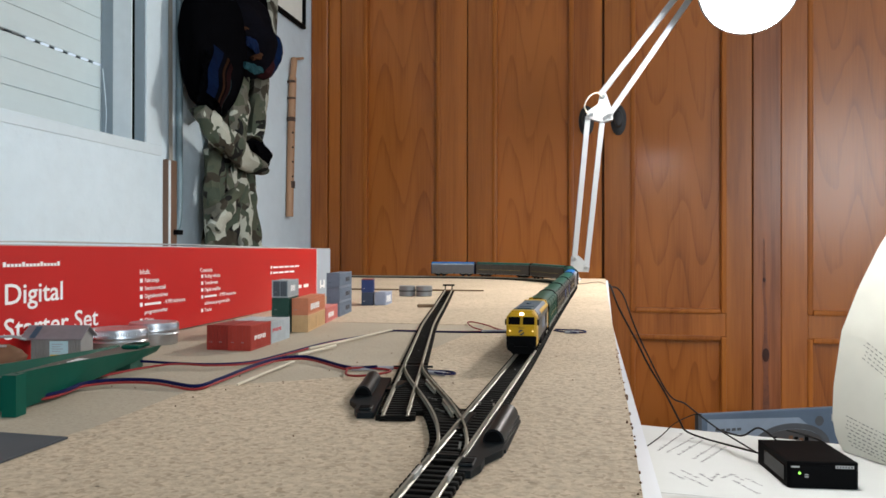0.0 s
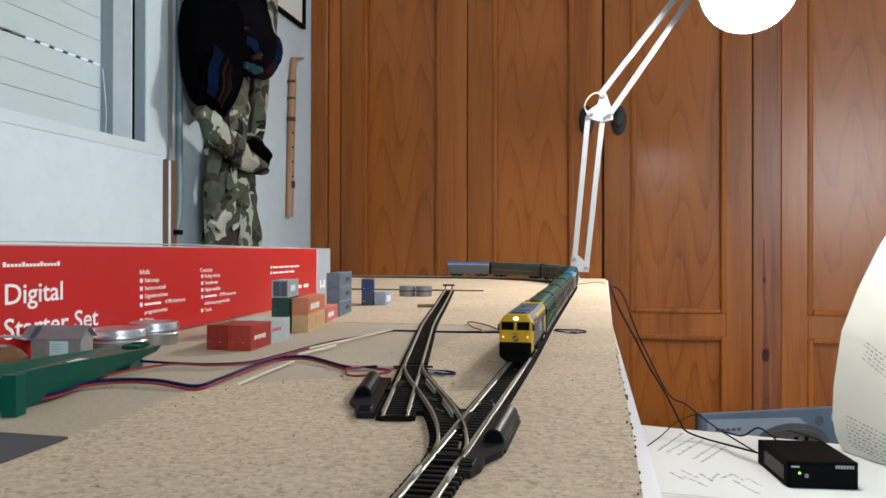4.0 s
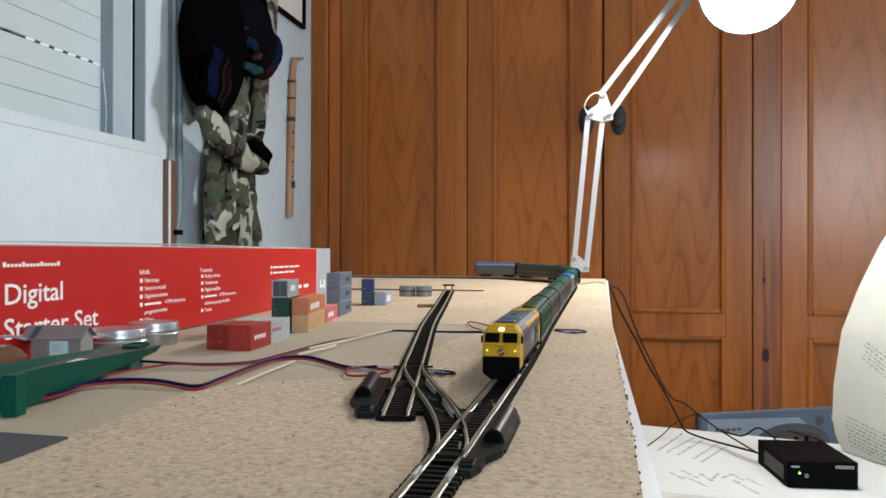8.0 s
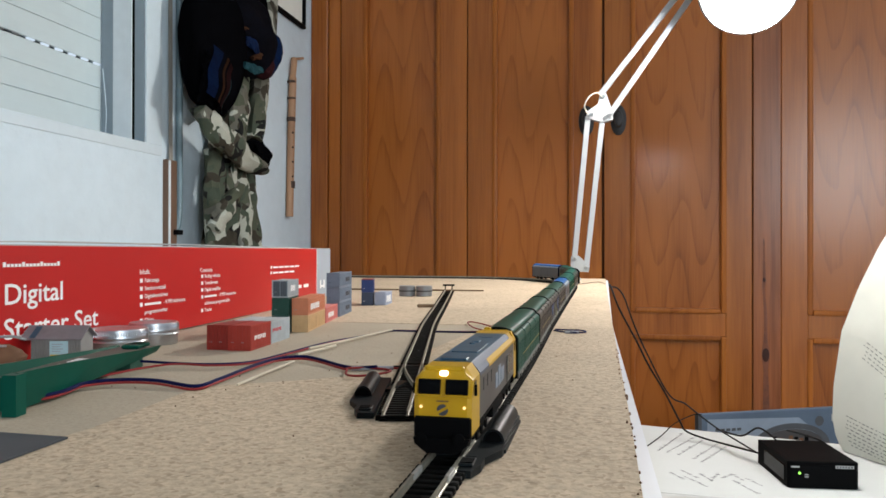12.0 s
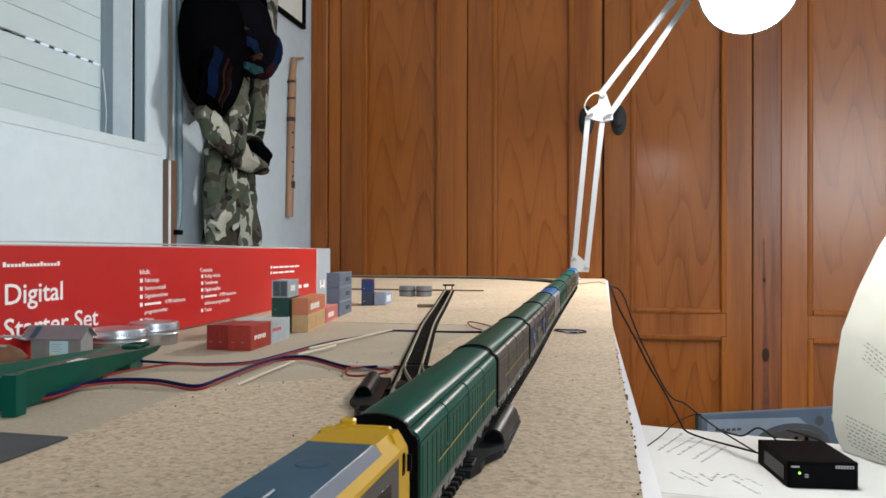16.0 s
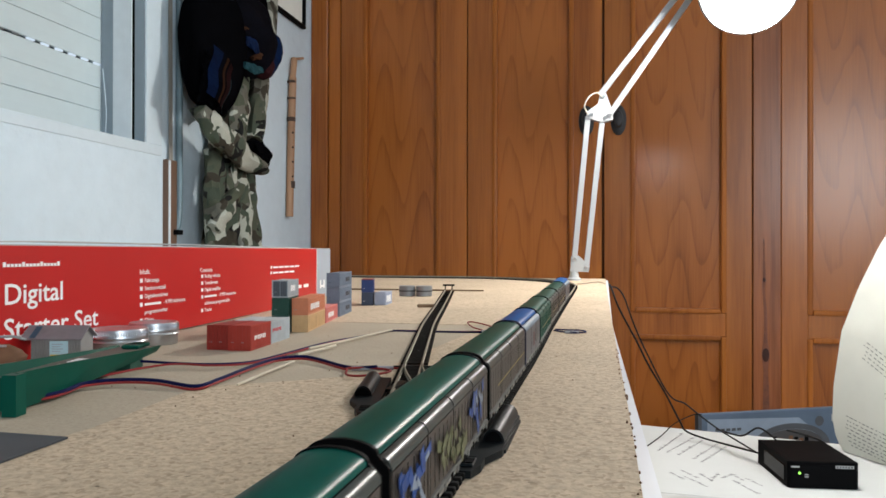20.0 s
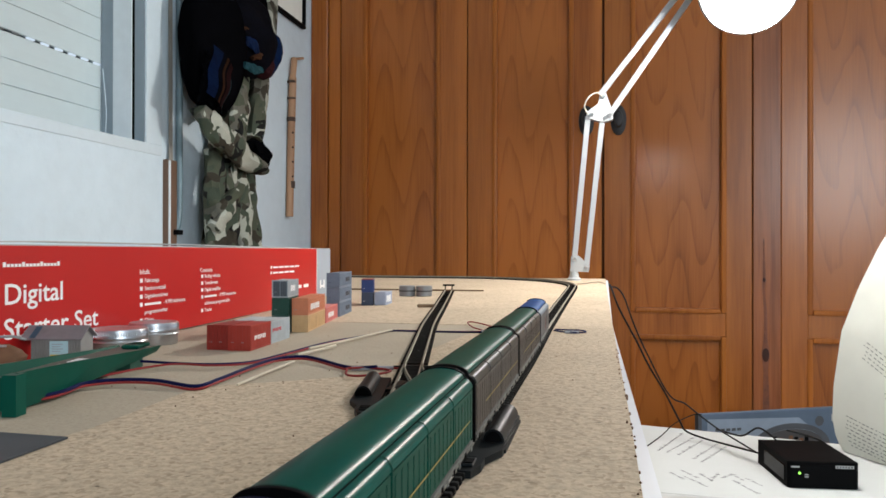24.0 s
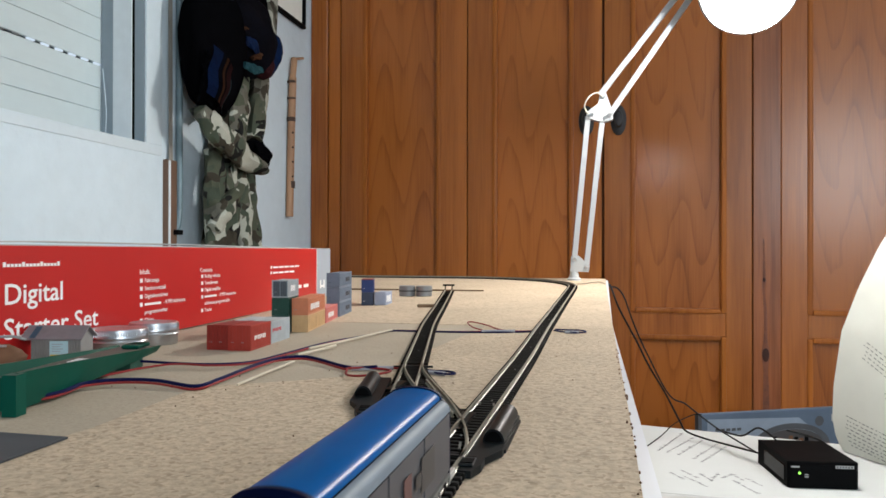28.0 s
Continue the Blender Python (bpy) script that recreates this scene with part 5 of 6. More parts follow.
def container(x, y, z, rz, length, width, height, colours, label, bars=(), end_mat=None, inked=None):
    """A corrugated container; its door end faces the viewer at local y = 0, its corner at local x = 0 is the right one."""
    key = tuple(round(c, 3) for c in colours)
    body = mat("container_paint_%d" % CONT.setdefault(key, len(CONT)), colours, 0.55, vary=0.14, scale=160)
    endm = end_mat or body
    ob = thing("shipping_container", label, "container", Matrix.Translation((x, y, z)) @ Matrix.Rotation(radians(rz), 4, "Z"), group="model shipping containers")
    w, l, h = width, length, height
    part("box", block((-w + 0.0003, -0.0003, 0.0003, l - 0.0003, 0.0003, h - 0.0003)), body, ob)
    fr = [(-w, -w + 0.0008, 0, 0.0008, 0, h), (-0.0008, 0, 0, 0.0008, 0, h), (-w, -w + 0.0008, l - 0.0008, l, 0, h), (-0.0008, 0, l - 0.0008, l, 0, h)]
    for f in fr:
        part("corner_post", block(f), body, ob)
    part("bottom_rail", block((-0.0007, 0.0, 0.0008, l - 0.0008, 0.0, 0.0008), (-w + 0.0008, -0.0008, 0.0, 0.0007, 0.0, 0.0008)), body, ob)
    part("top_rail", block((-0.0006, 0.0, 0.0008, l - 0.0008, h - 0.0008, h), (-w + 0.0008, -0.0008, 0.0, 0.0006, h - 0.0008, h)), body, ob)
    n = max(8, int(l / 0.0026))
    for i in range(n):
        yy = 0.0012 + (i + 0.5) * (l - 0.0024) / n
        part("corrugation", block((-0.0004, 0.0000, yy - 0.0006, yy + 0.0006, 0.0010, h - 0.0010)), body, ob)
    for k in (0, 1):
        x0, x1 = -w + 0.0010 + k * (w - 0.002) / 2 + 0.0002, -w + 0.0010 + (k + 1) * (w - 0.002) / 2 - 0.0002
        d = part("door", block((x0, x1, -0.0001, 0.0004, 0.0010, h - 0.0010)), endm, ob)
        for q in (0.3, 0.7):
            xx = x0 + (x1 - x0) * q
            part("lock_rod", block((xx - 0.00018, xx + 0.00018, -0.0005, -0.0001, 0.0008, h - 0.0008)), endm, d)
        if k == 0 or height > 0.016:
            part("door_mark", block((x0 + 0.001, x0 + 0.0028, -0.0002, -0.0001, h * 0.30, h * 0.34)), inked or STRIPM, d)
    for y0, y1, z0, z1 in bars:
        m_ = inked or INK_WHITE
        cnt = max(1, int((y1 - y0) / 0.0026))
        for k in range(cnt):
            a = y0 + k * (y1 - y0) / cnt
            part("print_bar", block((0.0000, 0.0002, a, a + (y1 - y0) / cnt * 0.55, z0 + (0.0006 if k % 3 == 1 else 0), z1)), m_, ob)
    return ob


RED, PALE, ORANGE, TAN, PINK = (0.26, 0.022, 0.014), (0.42, 0.45, 0.46), (0.54, 0.19, 0.095), (0.55, 0.36, 0.18), (0.60, 0.19, 0.165)
DGREEN, SLATE, STEELB, NAVY, PALEB = (0.006, 0.055, 0.038), (0.07, 0.085, 0.10), (0.155, 0.19, 0.245), (0.016, 0.040, 0.16), (0.34, 0.38, 0.48)
SLATE_END = mat("slate_door_paint", SLATE, 0.6, vary=0.15, scale=160)
container(-0.2432, 0.4565, 0.0, 0, 0.036, 0.0157, 0.0166, RED, "dark red model shipping container beside its twin")
container(-0.2272, 0.4565, 0.0, 4, 0.036, 0.0157, 0.0166, (0.36, 0.036, 0.022), "red model shipping container with white side lettering", [(0.0065, 0.027, 0.0064, 0.0094)])
container(-0.2305, 0.4955, 0.0, 4, 0.0375, 0.0150, 0.0160, PALE, "pale grey model shipping container with red lettering", [(0.002, 0.020, 0.0080, 0.0105)], inked=INK_RED)
container(-0.2462, 0.4945, 0.0, 4, 0.0375, 0.0150, 0.0160, PALE, "pale grey model shipping container behind the red pair")
TURN = 10
container(-0.2480, 0.5640, 0.0, TURN, 0.036, 0.0135, 0.0140, DGREEN, "dark green model container at the bottom of a stack")
container(-0.2480, 0.5640, 0.0142, TURN, 0.036, 0.0135, 0.0140, DGREEN, "dark green model container in the middle of a stack")
container(-0.2480, 0.5640, 0.0284, TURN, 0.036, 0.0135, 0.0140, (0.34, 0.37, 0.38), "grey model container on top of two green ones", [(0.008, 0.024, 0.0045, 0.0095)], end_mat=SLATE_END)
container(-0.2342, 0.5715, 0.0, TURN, 0.071, 0.0132, 0.0136, TAN, "long tan model container under an orange one", [(0.031, 0.0335, 0.002, 0.0115)], inked=mat("tan_shade_ink", (0.42, 0.26, 0.13), 0.6))
container(-0.2342, 0.5715, 0.0138, TURN, 0.071, 0.0132, 0.0138, ORANGE, "long orange model container with white lettering", [(0.010, 0.046, 0.0035, 0.0085)])
container(-0.2470, 0.6460, gz(0.67), TURN, 0.058, 0.0132, 0.0140, PINK, "faded pink-red model container with white lettering", [(0.010, 0.038, 0.0040, 0.0085)])
for i in range(3):
    container(-0.2560, 0.7060, gz(0.73) + i * 0.0146, 8, 0.062, 0.0132, 0.0144, STEELB, "blue-grey model container in a stack of three", [(0.030, 0.052, 0.0045, 0.0090)], inked=INK_DARK)
container(-0.2637, 0.8410, gz(0.86), 14, 0.030, 0.0135, 0.0150, (0.035, 0.052, 0.095), "slate blue model container under a navy one", inked=INK_WHITE)
container(-0.2637, 0.8410, gz(0.86) + 0.0152, 14, 0.030, 0.0135, 0.0146, NAVY, "navy blue model container with a reddish roof", inked=INK_WHITE)
container(-0.2500, 0.8460, gz(0.86), 4, 0.036, 0.0130, 0.0152, PALEB, "pale blue-grey model container beside navy ones", [(0.006, 0.030, 0.003, 0.011)])
solo("container_roof_sheet", block((-0.0134, -0.0001, 0.0005, 0.0295, 0.0, 0.0006)), mat("brick_red_paint", (0.30, 0.06, 0.04), 0.6), "thin brick-red sheet on the navy container", "sheet", Matrix.Translation((-0.2637, 0.8410, gz(0.86) + 0.02985)) @ Matrix.Rotation(radians(14), 4, "Z"))
for x in (-0.2606, -0.2372):
    t = thing("steel_coil", "grey model steel coil standing on the board", "model coil", Matrix.Translation((x, 0.986, gz(0.986))), group="grey coils")
    part("coil", lathe([(0.004, 0.0), (0.0102, 0.0), (0.0110, 0.0008), (0.0110, 0.0132), (0.0102, 0.0140), (0.004, 0.0140)], 36), mat("coil_grey", (0.22, 0.225, 0.23), 0.45, 0.3, vary=0.15, scale=150, stretch=(1, 1, 6)), t, smooth=True)
    part("core", lathe([(0.0001, 0.0001), (0.0040, 0.0001), (0.0040, 0.0120), (0.0001, 0.0120)], 20), BLACK, t)
    part("strap", lathe([(0.0110, 0.0060), (0.0112, 0.0061), (0.0112, 0.0079), (0.0110, 0.0080)], 36), LOCO_GREY, t)
stp = thing("wooden_strip", "long thin dark wooden strip lying across the board", "wood strip", Matrix.Translation((-0.27, 1.082, gz(1.082))) @ Matrix.Rotation(radians(1.2), 4, "Z"))
part("strip", block((-0.105, 0.099, -0.0022, 0.0022, 0.0, 0.0022), bevel=0.0005), WOODSTRIP, stp)
solo("wooden_strip", block((-0.019, 0.0, -0.004, 0.004, 0, 0.0035), bevel=0.0006), WOODSTRIP, "short dark wooden offcut beside the siding", "wood strip", Matrix.Translation((-0.189, 0.835, gz(0.835))) @ Matrix.Rotation(radians(20), 4, "Z"))

# ---------------------------------------------------------------- wires on the board


def wire(pts, r, material, label, lift=0.0, sleeve=None):
    w = thing("wire", label, "wire", group="layout wires")
    P = [(x, y, gz(y) + r + z + lift) for x, y, z in pts]
    part("sheath", tube(P, r, 8, 8), material, w, smooth=True)
    if sleeve:
        part("sleeve", tube([(x, y, gz(y) + r * 1.5 + z) for x, y, z in sleeve], r * 2.0, 6, 8), WIRE_CLEAR, w, "clear heat-shrink sleeve", smooth=True)


near = [(-0.2440, 0.2600, 0.002), (-0.2357, 0.2883, 0.0022), (-0.2403, 0.3119, 0.0022), (-0.2300, 0.3246, 0.0022), (-0.2114, 0.3263, 0.0022), (-0.1890, 0.3225, 0.0010), (-0.1865, 0.3402, 0.0014), (-0.1878, 0.3700, 0.0018), (-0.1884, 0.4044, 0.0018), (-0.1805, 0.4188, 0.0020), (-0.1686, 0.4184, 0.0018), (-0.1420, 0.3970, 0.0010)]
wire(near + [(-0.1330, 0.3960, 0.0006), (-0.1215, 0.3950, 0.0016)], 0.0009, WIRE_BLUE, "dark blue wire looping over the cork")
wire([(x + 0.0006, y - 0.0022, z - 0.0008) for x, y, z in near] + [(-0.137, 0.3900, 0.001), (-0.1310, 0.3720, 0.001), (-0.1230, 0.3690, 0.001), (-0.1140, 0.3790, 0.001), (-0.1125, 0.3900, 0.001), (-0.1260, 0.3955, 0.001), (-0.1370, 0.3920, 0.001)], 0.00062, WIRE_RED, "red wire ending in a loop by the turnout")
wire([(-0.1390, 0.3935, 0.0004), (-0.1290, 0.3960, 0.0006), (-0.1130, 0.3985, 0.0008), (-0.1085, 0.4000, 0.0005)], 0.0006, WIRE_RED, "red feeder wire under the siding rail", sleeve=[(-0.136, 0.3944, 0.0002), (-0.1130, 0.3984, 0.0006)])
wire([(-0.1000, 0.4000, 0.0005), (-0.0945, 0.3945, 0.0008), (-0.0860, 0.3880, 0.0008), (-0.0790, 0.3860, 0.0008), (-0.0765, 0.3890, 0.0008), (-0.0810, 0.3945, 0.0008), (-0.0900, 0.3965, 0.0006), (-0.0985, 0.4000, 0.0004)], 0.0006, WIRE_BLUE, "blue feeder loop beside the siding", sleeve=[(-0.0915, 0.3915, 0.0002), (-0.0815, 0.3868, 0.0004)])
far = [(-0.2700, 0.3700, 0.004), (-0.2556, 0.3801, 0.0025), (-0.2336, 0.3817, 0.0018), (-0.2125, 0.3850, 0.0016), (-0.1989, 0.4021, 0.0010), (-0.1955, 0.4380, 0.0008), (-0.1920, 0.5000, 0.0003), (-0.1800, 0.5500, 0.0), (-0.170, 0.5900, 0.0), (-0.1500, 0.5930, 0), (-0.1190, 0.5935, 0.0)]
wire(far + [(-0.0900, 0.5980, 0.0), (-0.0700, 0.6050, 0.0), (-0.0555, 0.6120, 0.0)], 0.00075, WIRE_BLUE, "long dark blue wire crossing under both tracks", sleeve=[(-0.0960, 0.5975, 0.0), (-0.0700, 0.6055, 0.0)])
wire([(-0.2500, 0.3300, 0.002), (-0.2458, 0.3410, 0.0022), (-0.2426, 0.3608, 0.0022), (-0.2334, 0.3774, 0.0022), (-0.2125, 0.3815, 0.0015), (-0.1975, 0.3975, 0.0010), (-0.1935, 0.4340, 0.0008), (-0.1900, 0.4960, 0.0003), (-0.1790, 0.5530, 0.0), (-0.1700, 0.5940, 0.0)] + [(-0.1500, 0.5975, 0), (-0.1190, 0.5980, 0.0), (-0.0960, 0.6040, 0.0004), (-0.1080, 0.6260, 0.001), (-0.1195, 0.6650, 0.001), (-0.1150, 0.6700, 0.001), (-0.0990, 0.6460, 0.001), (-0.0840, 0.6180, 0.0004), (-0.0700, 0.6135, 0.0), (-0.0560, 0.6180, 0.0)], 0.0006, WIRE_RED, "long red wire with a loop between the tracks")
wire([(-0.0395, 0.6200, 0.0006), (-0.0330, 0.6120, 0.0006), (-0.0220, 0.6080, 0.0006), (-0.0150, 0.6110, 0.0006), (-0.0140, 0.6200, 0.0006), (-0.0200, 0.6270, 0.0006), (-0.0300, 0.6270, 0.0006), (-0.0390, 0.6290, 0.0006)], 0.0006, WIRE_BLUE, "blue feeder loop beside the running line", sleeve=[(-0.0300, 0.6100, 0.0002), (-0.0190, 0.6085, 0.0004)])
wire([(-0.1742, 0.3360, 0.0), (-0.1746, 0.3677, 0.0008), (-0.1765, 0.4095, 0.0008)], 0.0007, WIRE_WHITE, "cream cord lying under the wires")
wire([(-0.1838, 0.4324, 0.0012), (-0.1802, 0.4560, 0.0012), (-0.1766, 0.4796, 0.0012)], 0.0009, WIRE_WHITE, "short piece of cream cord")
wire([(-0.1890, 0.4640, 0.0012), (-0.1800, 0.5120, 0.0012), (-0.1690, 0.5920, 0.0008)], 0.0008, WIRE_WHITE, "cream cord along the wires")
wire([(-0.0420, 1.2450, 0.001), (-0.0330, 1.2550, 0.001), (-0.0200, 1.2900, 0.001), (-0.0090, 1.3050, 0.001), (-0.0010, 1.2900, 0.001), (0.0030, 1.2600, 0.001)], 0.0006, mat("brown_wire", (0.13, 0.085, 0.05), 0.5), "thin brown wire by the lamp")

# ---------------------------------------------------------------- desk lamp
lampo = thing("desk_lamp", "white swing-arm desk lamp, lit, clamped to the board", "desk lamp")
zb = gz(1.37)
YL = 1.372
part("clamp", lathe([(0.0001, 0), (0.013, 0), (0.013, 0.003), (0.009, 0.006), (0.0075, 0.014), (0.0075, 0.020), (0.0001, 0.020)], 24), ENAMEL, lampo, "", pose(-0.0515, YL, zb + 0.0002), True)
part("spindle", lathe([(0.0001, 0), (0.0055, 0), (0.0055, 0.012), (0.0001, 0.012)], 16), STEEL, lampo, "", pose(-0.0515, YL, zb + 0.019))


def px(u, v, y):
    """A point of the lamp's upright plane: u along x, v along z."""
    return Vector((u, y, v))


B0, B1 = px(-0.0512, 0.0525, YL), px(-0.0300, 0.0365, YL)
E0, E1 = px(-0.0275, 0.3080, YL), px(-0.0020, 0.3040, YL)
U0, U1 = px(-0.0050, 0.3480, YL), px(0.0090, 0.3090, YL)
V0, V1 = px(0.1560, 0.5450, 1.33), px(0.1850, 0.5560, 1.33)
part("base_bracket", prism([(-0.058, 0.0300), (-0.0260, 0.0290), (-0.0240, 0.0400), (-0.0440, 0.0585), (-0.0565, 0.0570)], YL - 0.007, YL + 0.007), ENAMEL, lampo)
for p in (B0, B1):
    part("bolt", lathe([(0.0001, 0), (0.004, 0), (0.0035, 0.002), (0.0001, 0.002)], 12), STEEL, lampo, "", Matrix.Translation((p.x, YL - 0.007, p.z)) @ pose(0, 0, 0, 90))
SQ = [(-0.0048, -0.005), (0.0036, -0.005), (0.0048, -0.0038), (0.0048, 0.005), (-0.0048, 0.005)]
part("lower_arm", sweep([B0, E0], SQ, up=(0, 1, 0)), ENAMEL, lampo)
part("lower_arm", sweep([B1, E1], SQ, up=(0, 1, 0)), ENAMEL, lampo)
part("elbow", prism([(-0.0300, 0.3060), (-0.0020, 0.2960), (0.0170, 0.3010), (0.0160, 0.3150), (0.0040, 0.3490), (-0.0060, 0.3500), (-0.0095, 0.3300), (-0.0290, 0.3160)], YL - 0.008, YL + 0.008), ENAMEL, lampo)
for x, z in ((-0.0215, 0.310), (0.004, 0.304), (-0.001, 0.342), (0.011, 0.308)):
    part("bolt", lathe([(0.0001, 0), (0.0045, 0), (0.004, 0.002), (0.0001, 0.002)], 12), STEEL, lampo, "", Matrix.Translation((x, YL - 0.008, z)) @ pose(0, 0, 0, 90))
part("upper_arm", sweep([U0, V0], SQ, up=(0, 1, 0)), ENAMEL, lampo)
part("upper_arm", sweep([U1, V1], SQ, up=(0, 1, 0)), ENAMEL, lampo)
part("cord", tube([(-0.0240, YL - 0.006, 0.308), (-0.0330, YL - 0.01, 0.325), (-0.0250, YL - 0.012, 0.342), (-0.0110, YL - 0.012, 0.348), (-0.0010, YL - 0.008, 0.340)], 0.0014), WIRE_WHITE, lampo, "cream lamp cord", smooth=True)
part("head_joint", block((0.150, 0.205, 1.318, 1.342, 0.538, 0.575), bevel=0.004, seg=2), ENAMEL, lampo)
SHADE = Matrix.Translation(BULB) @ Matrix.Rotation(radians(-58), 4, "X") @ Matrix.Rotation(radians(5), 4, "Y")
shade_prof = [(0.0745, -0.030), (0.076, -0.028), (0.070, 0.020), (0.055, 0.060), (0.034, 0.085), (0.024, 0.12), (0.0001, 0.12)]
bm = bmesh.new()
for rr, flip in ((shade_prof, 0), ([(r - 0.0016 if r > 0.01 else r, z - 0.0016) for r, z in shade_prof], 1)):
    rings_ = []
    for r, z in rr:
        rings_.append([bm.verts.new((r * math.cos(2 * math.pi * i / 40), r * math.sin(2 * math.pi * i / 40), z)) for i in range(40)])
    for a, b in zip(rings_, rings_[1:]):
        for i in range(40):
            bm.faces.new((a[i], a[(i + 1) % 40], b[(i + 1) % 40], b[i]))
part("shade", bm, ENAMEL, lampo, "white enamelled bell shade", SHADE, True)
part("bulb", lathe([(0.0001, -0.034), (0.03, -0.033), (0.052, -0.029), (0.0685, -0.022), (0.0685, -0.018), (0.0001, -0.016)], 40), BULBM, lampo, "glowing lamp mouth", SHADE, True)

# black cable from the lamp foot down to the control box
cab = thing("power_cable", "black cables hanging from the board to a control box", "cable")
CABLES = [([(-0.004, 1.442, gz(1.40) - 0.002), (0.004, 1.430, 0.004), (0.0125, 1.390, 0.0035), (0.0273, 1.37, -0.0347), (0.0584, 1.37, -0.0942), (0.0777, 1.37, -0.1336), (0.1064, 1.37, -0.1823), (0.131, 1.37, -0.2307), (0.142, 1.372, -0.2480), (0.170, 1.36, -0.2560), (0.205, 1.32, -0.2560), (0.2389, 1.255, -0.2500)], 0.0017),
          ([(0.0, 1.440, gz(1.40) - 0.004), (0.0120, 1.410, 0.002), (0.0250, 1.375, 0.000), (0.0368, 1.36, -0.0169), (0.0532, 1.36, -0.0634), (0.0771, 1.36, -0.1173), (0.1122, 1.36, -0.1832), (0.1386, 1.36, -0.1978), (0.1637, 1.36, -0.2172), (0.1896, 1.345, -0.2345), (0.2080, 1.30, -0.2395), (0.2330, 1.250, -0.2470)], 0.0014),
          ([(0.1900, 1.36, -0.2385), (0.2171, 1.36, -0.2466), (0.2353, 1.36, -0.2476), (0.2579, 1.36, -0.2340), (0.2804, 1.36, -0.2472), (0.2893, 1.345, -0.2580)], 0.0016),
          ([(0.3000, 1.345, -0.2320), (0.3176, 1.335, -0.2343), (0.3476, 1.33, -0.2429), (0.3544, 1.325, -0.2509), (0.3501, 1.318, -0.2594)], 0.0017)]
for pts, r_ in CABLES:
    part("cable", tube(pts, r_, 10), WIRE_BLACK, cab, smooth=True)
part("thin_lead", tube([(0.0706, 1.3131, -0.2650), (0.1038, 1.395, -0.2620), (0.125, 1.40, -0.2420), (0.1526, 1.37, -0.2190), (0.1665, 1.36, -0.2150)], 0.0009, 8), WIRE_BLACK, cab, smooth=True)

# ---------------------------------------------------------------- side table with papers and control box
ZT = -0.267
tab = thing("side_table", "white-topped side table below the layout board", "table")
part("tabletop", slab([(0.050, -0.35), (1.05, -0.35), (1.05, 1.27), (0.60, 1.365), (0.395, 1.415), (0.074, 1.487), (0.050, 1.487)], ZT - 0.022, ZT), TABLEM, tab)
for x, y in ((0.09, -0.3), (1.0, -0.3), (0.09, 1.40), (1.0, 1.2)):
    part("leg", block((x - 0.02, x + 0.02, y - 0.02, y + 0.02, ZF + 0.001, ZT - 0.022), bevel=0.003), TABLEM, tab)
SHEETS = [("large white sheet with faint pencil handwriting", [(0.056, 1.0775), (0.180, 1.0680), (0.47, 1.05), (0.53, 1.32), (0.393, 1.4125), (0.077, 1.4840), (0.060, 1.484)], 0.0004), ("white sheet lying under the control box", [(0.235, 1.10), (0.42, 1.08), (0.45, 1.27), (0.245, 1.30)], 0.0005)]
for lab, outline, z in SHEETS:
    ps = thing("paper_sheet", lab, "paper", group="papers on the side table")
    part("sheet", slab(outline, ZT + z - 0.0003, ZT + z), PAPER, ps)
    if z < 0.0005:
        rng = random.Random(5)
        bm = bmesh.new()
        LINES = [(0.0919, 1.3016, 0.1468, 1.4414), (0.1049, 1.2936, 0.1695, 1.4247), (0.1214, 1.2795, 0.1752, 1.3926), (0.1430, 1.2603, 0.1955, 1.3691), (0.1521, 1.2425, 0.2068, 1.3524), (0.0977, 1.1751, 0.1141, 1.1444), (0.1155, 1.1909, 0.1358, 1.1546),
                 (0.1158, 1.1616, 0.1438, 1.1132), (0.1402, 1.1784, 0.1537, 1.1474), (0.1529, 1.1417, 0.1699, 1.1849), (0.1714, 1.1623, 0.1888, 1.1831), (0.1856, 1.1883, 0.1986, 1.1571), (0.1841, 1.1540, 0.2079, 1.0968), (0.2038, 1.1693, 0.2204, 1.1350)]
        for x0, y0, x1, y1 in LINES:
            # a looping cursive line, broken into words
            d = Vector((x1 - x0, y1 - y0, 0))
            n_, d = int(d.length / 0.0016), d.normalized()
            up_ = Vector((-d.y, d.x, 0))
            word, gap_ = [], 0
            for k in range(n_ + 1):
                if gap_ > 0:
                    gap_ -= 1
                    continue
                h_ = 0.0042 * (1.6 if rng.random() < 0.15 else 1.0) * rng.uniform(0.5, 1.0)
                word.append(Vector((x0, y0, ZT + z + 0.00012)) + d * (k * 0.0016 + rng.uniform(-0.0007, 0.0007)) + up_ * (h_ if k % 2 else -0.3 * h_))
                if len(word) > rng.randint(5, 14) or k == n_:
                    if len(word) > 2:
                        sweep(curve_points(word, 3), [(-0.0004, 0), (0.0004, 0), (0.0004, 0.00008), (-0.0004, 0.00008)], bm)
                    word, gap_ = [], rng.randint(1, 3)
        tagged(part("handwriting", bm, mat("pencil_grey", (0.22, 0.22, 0.23), 0.8), ps, "faint pencil handwriting"), kind="stuff")

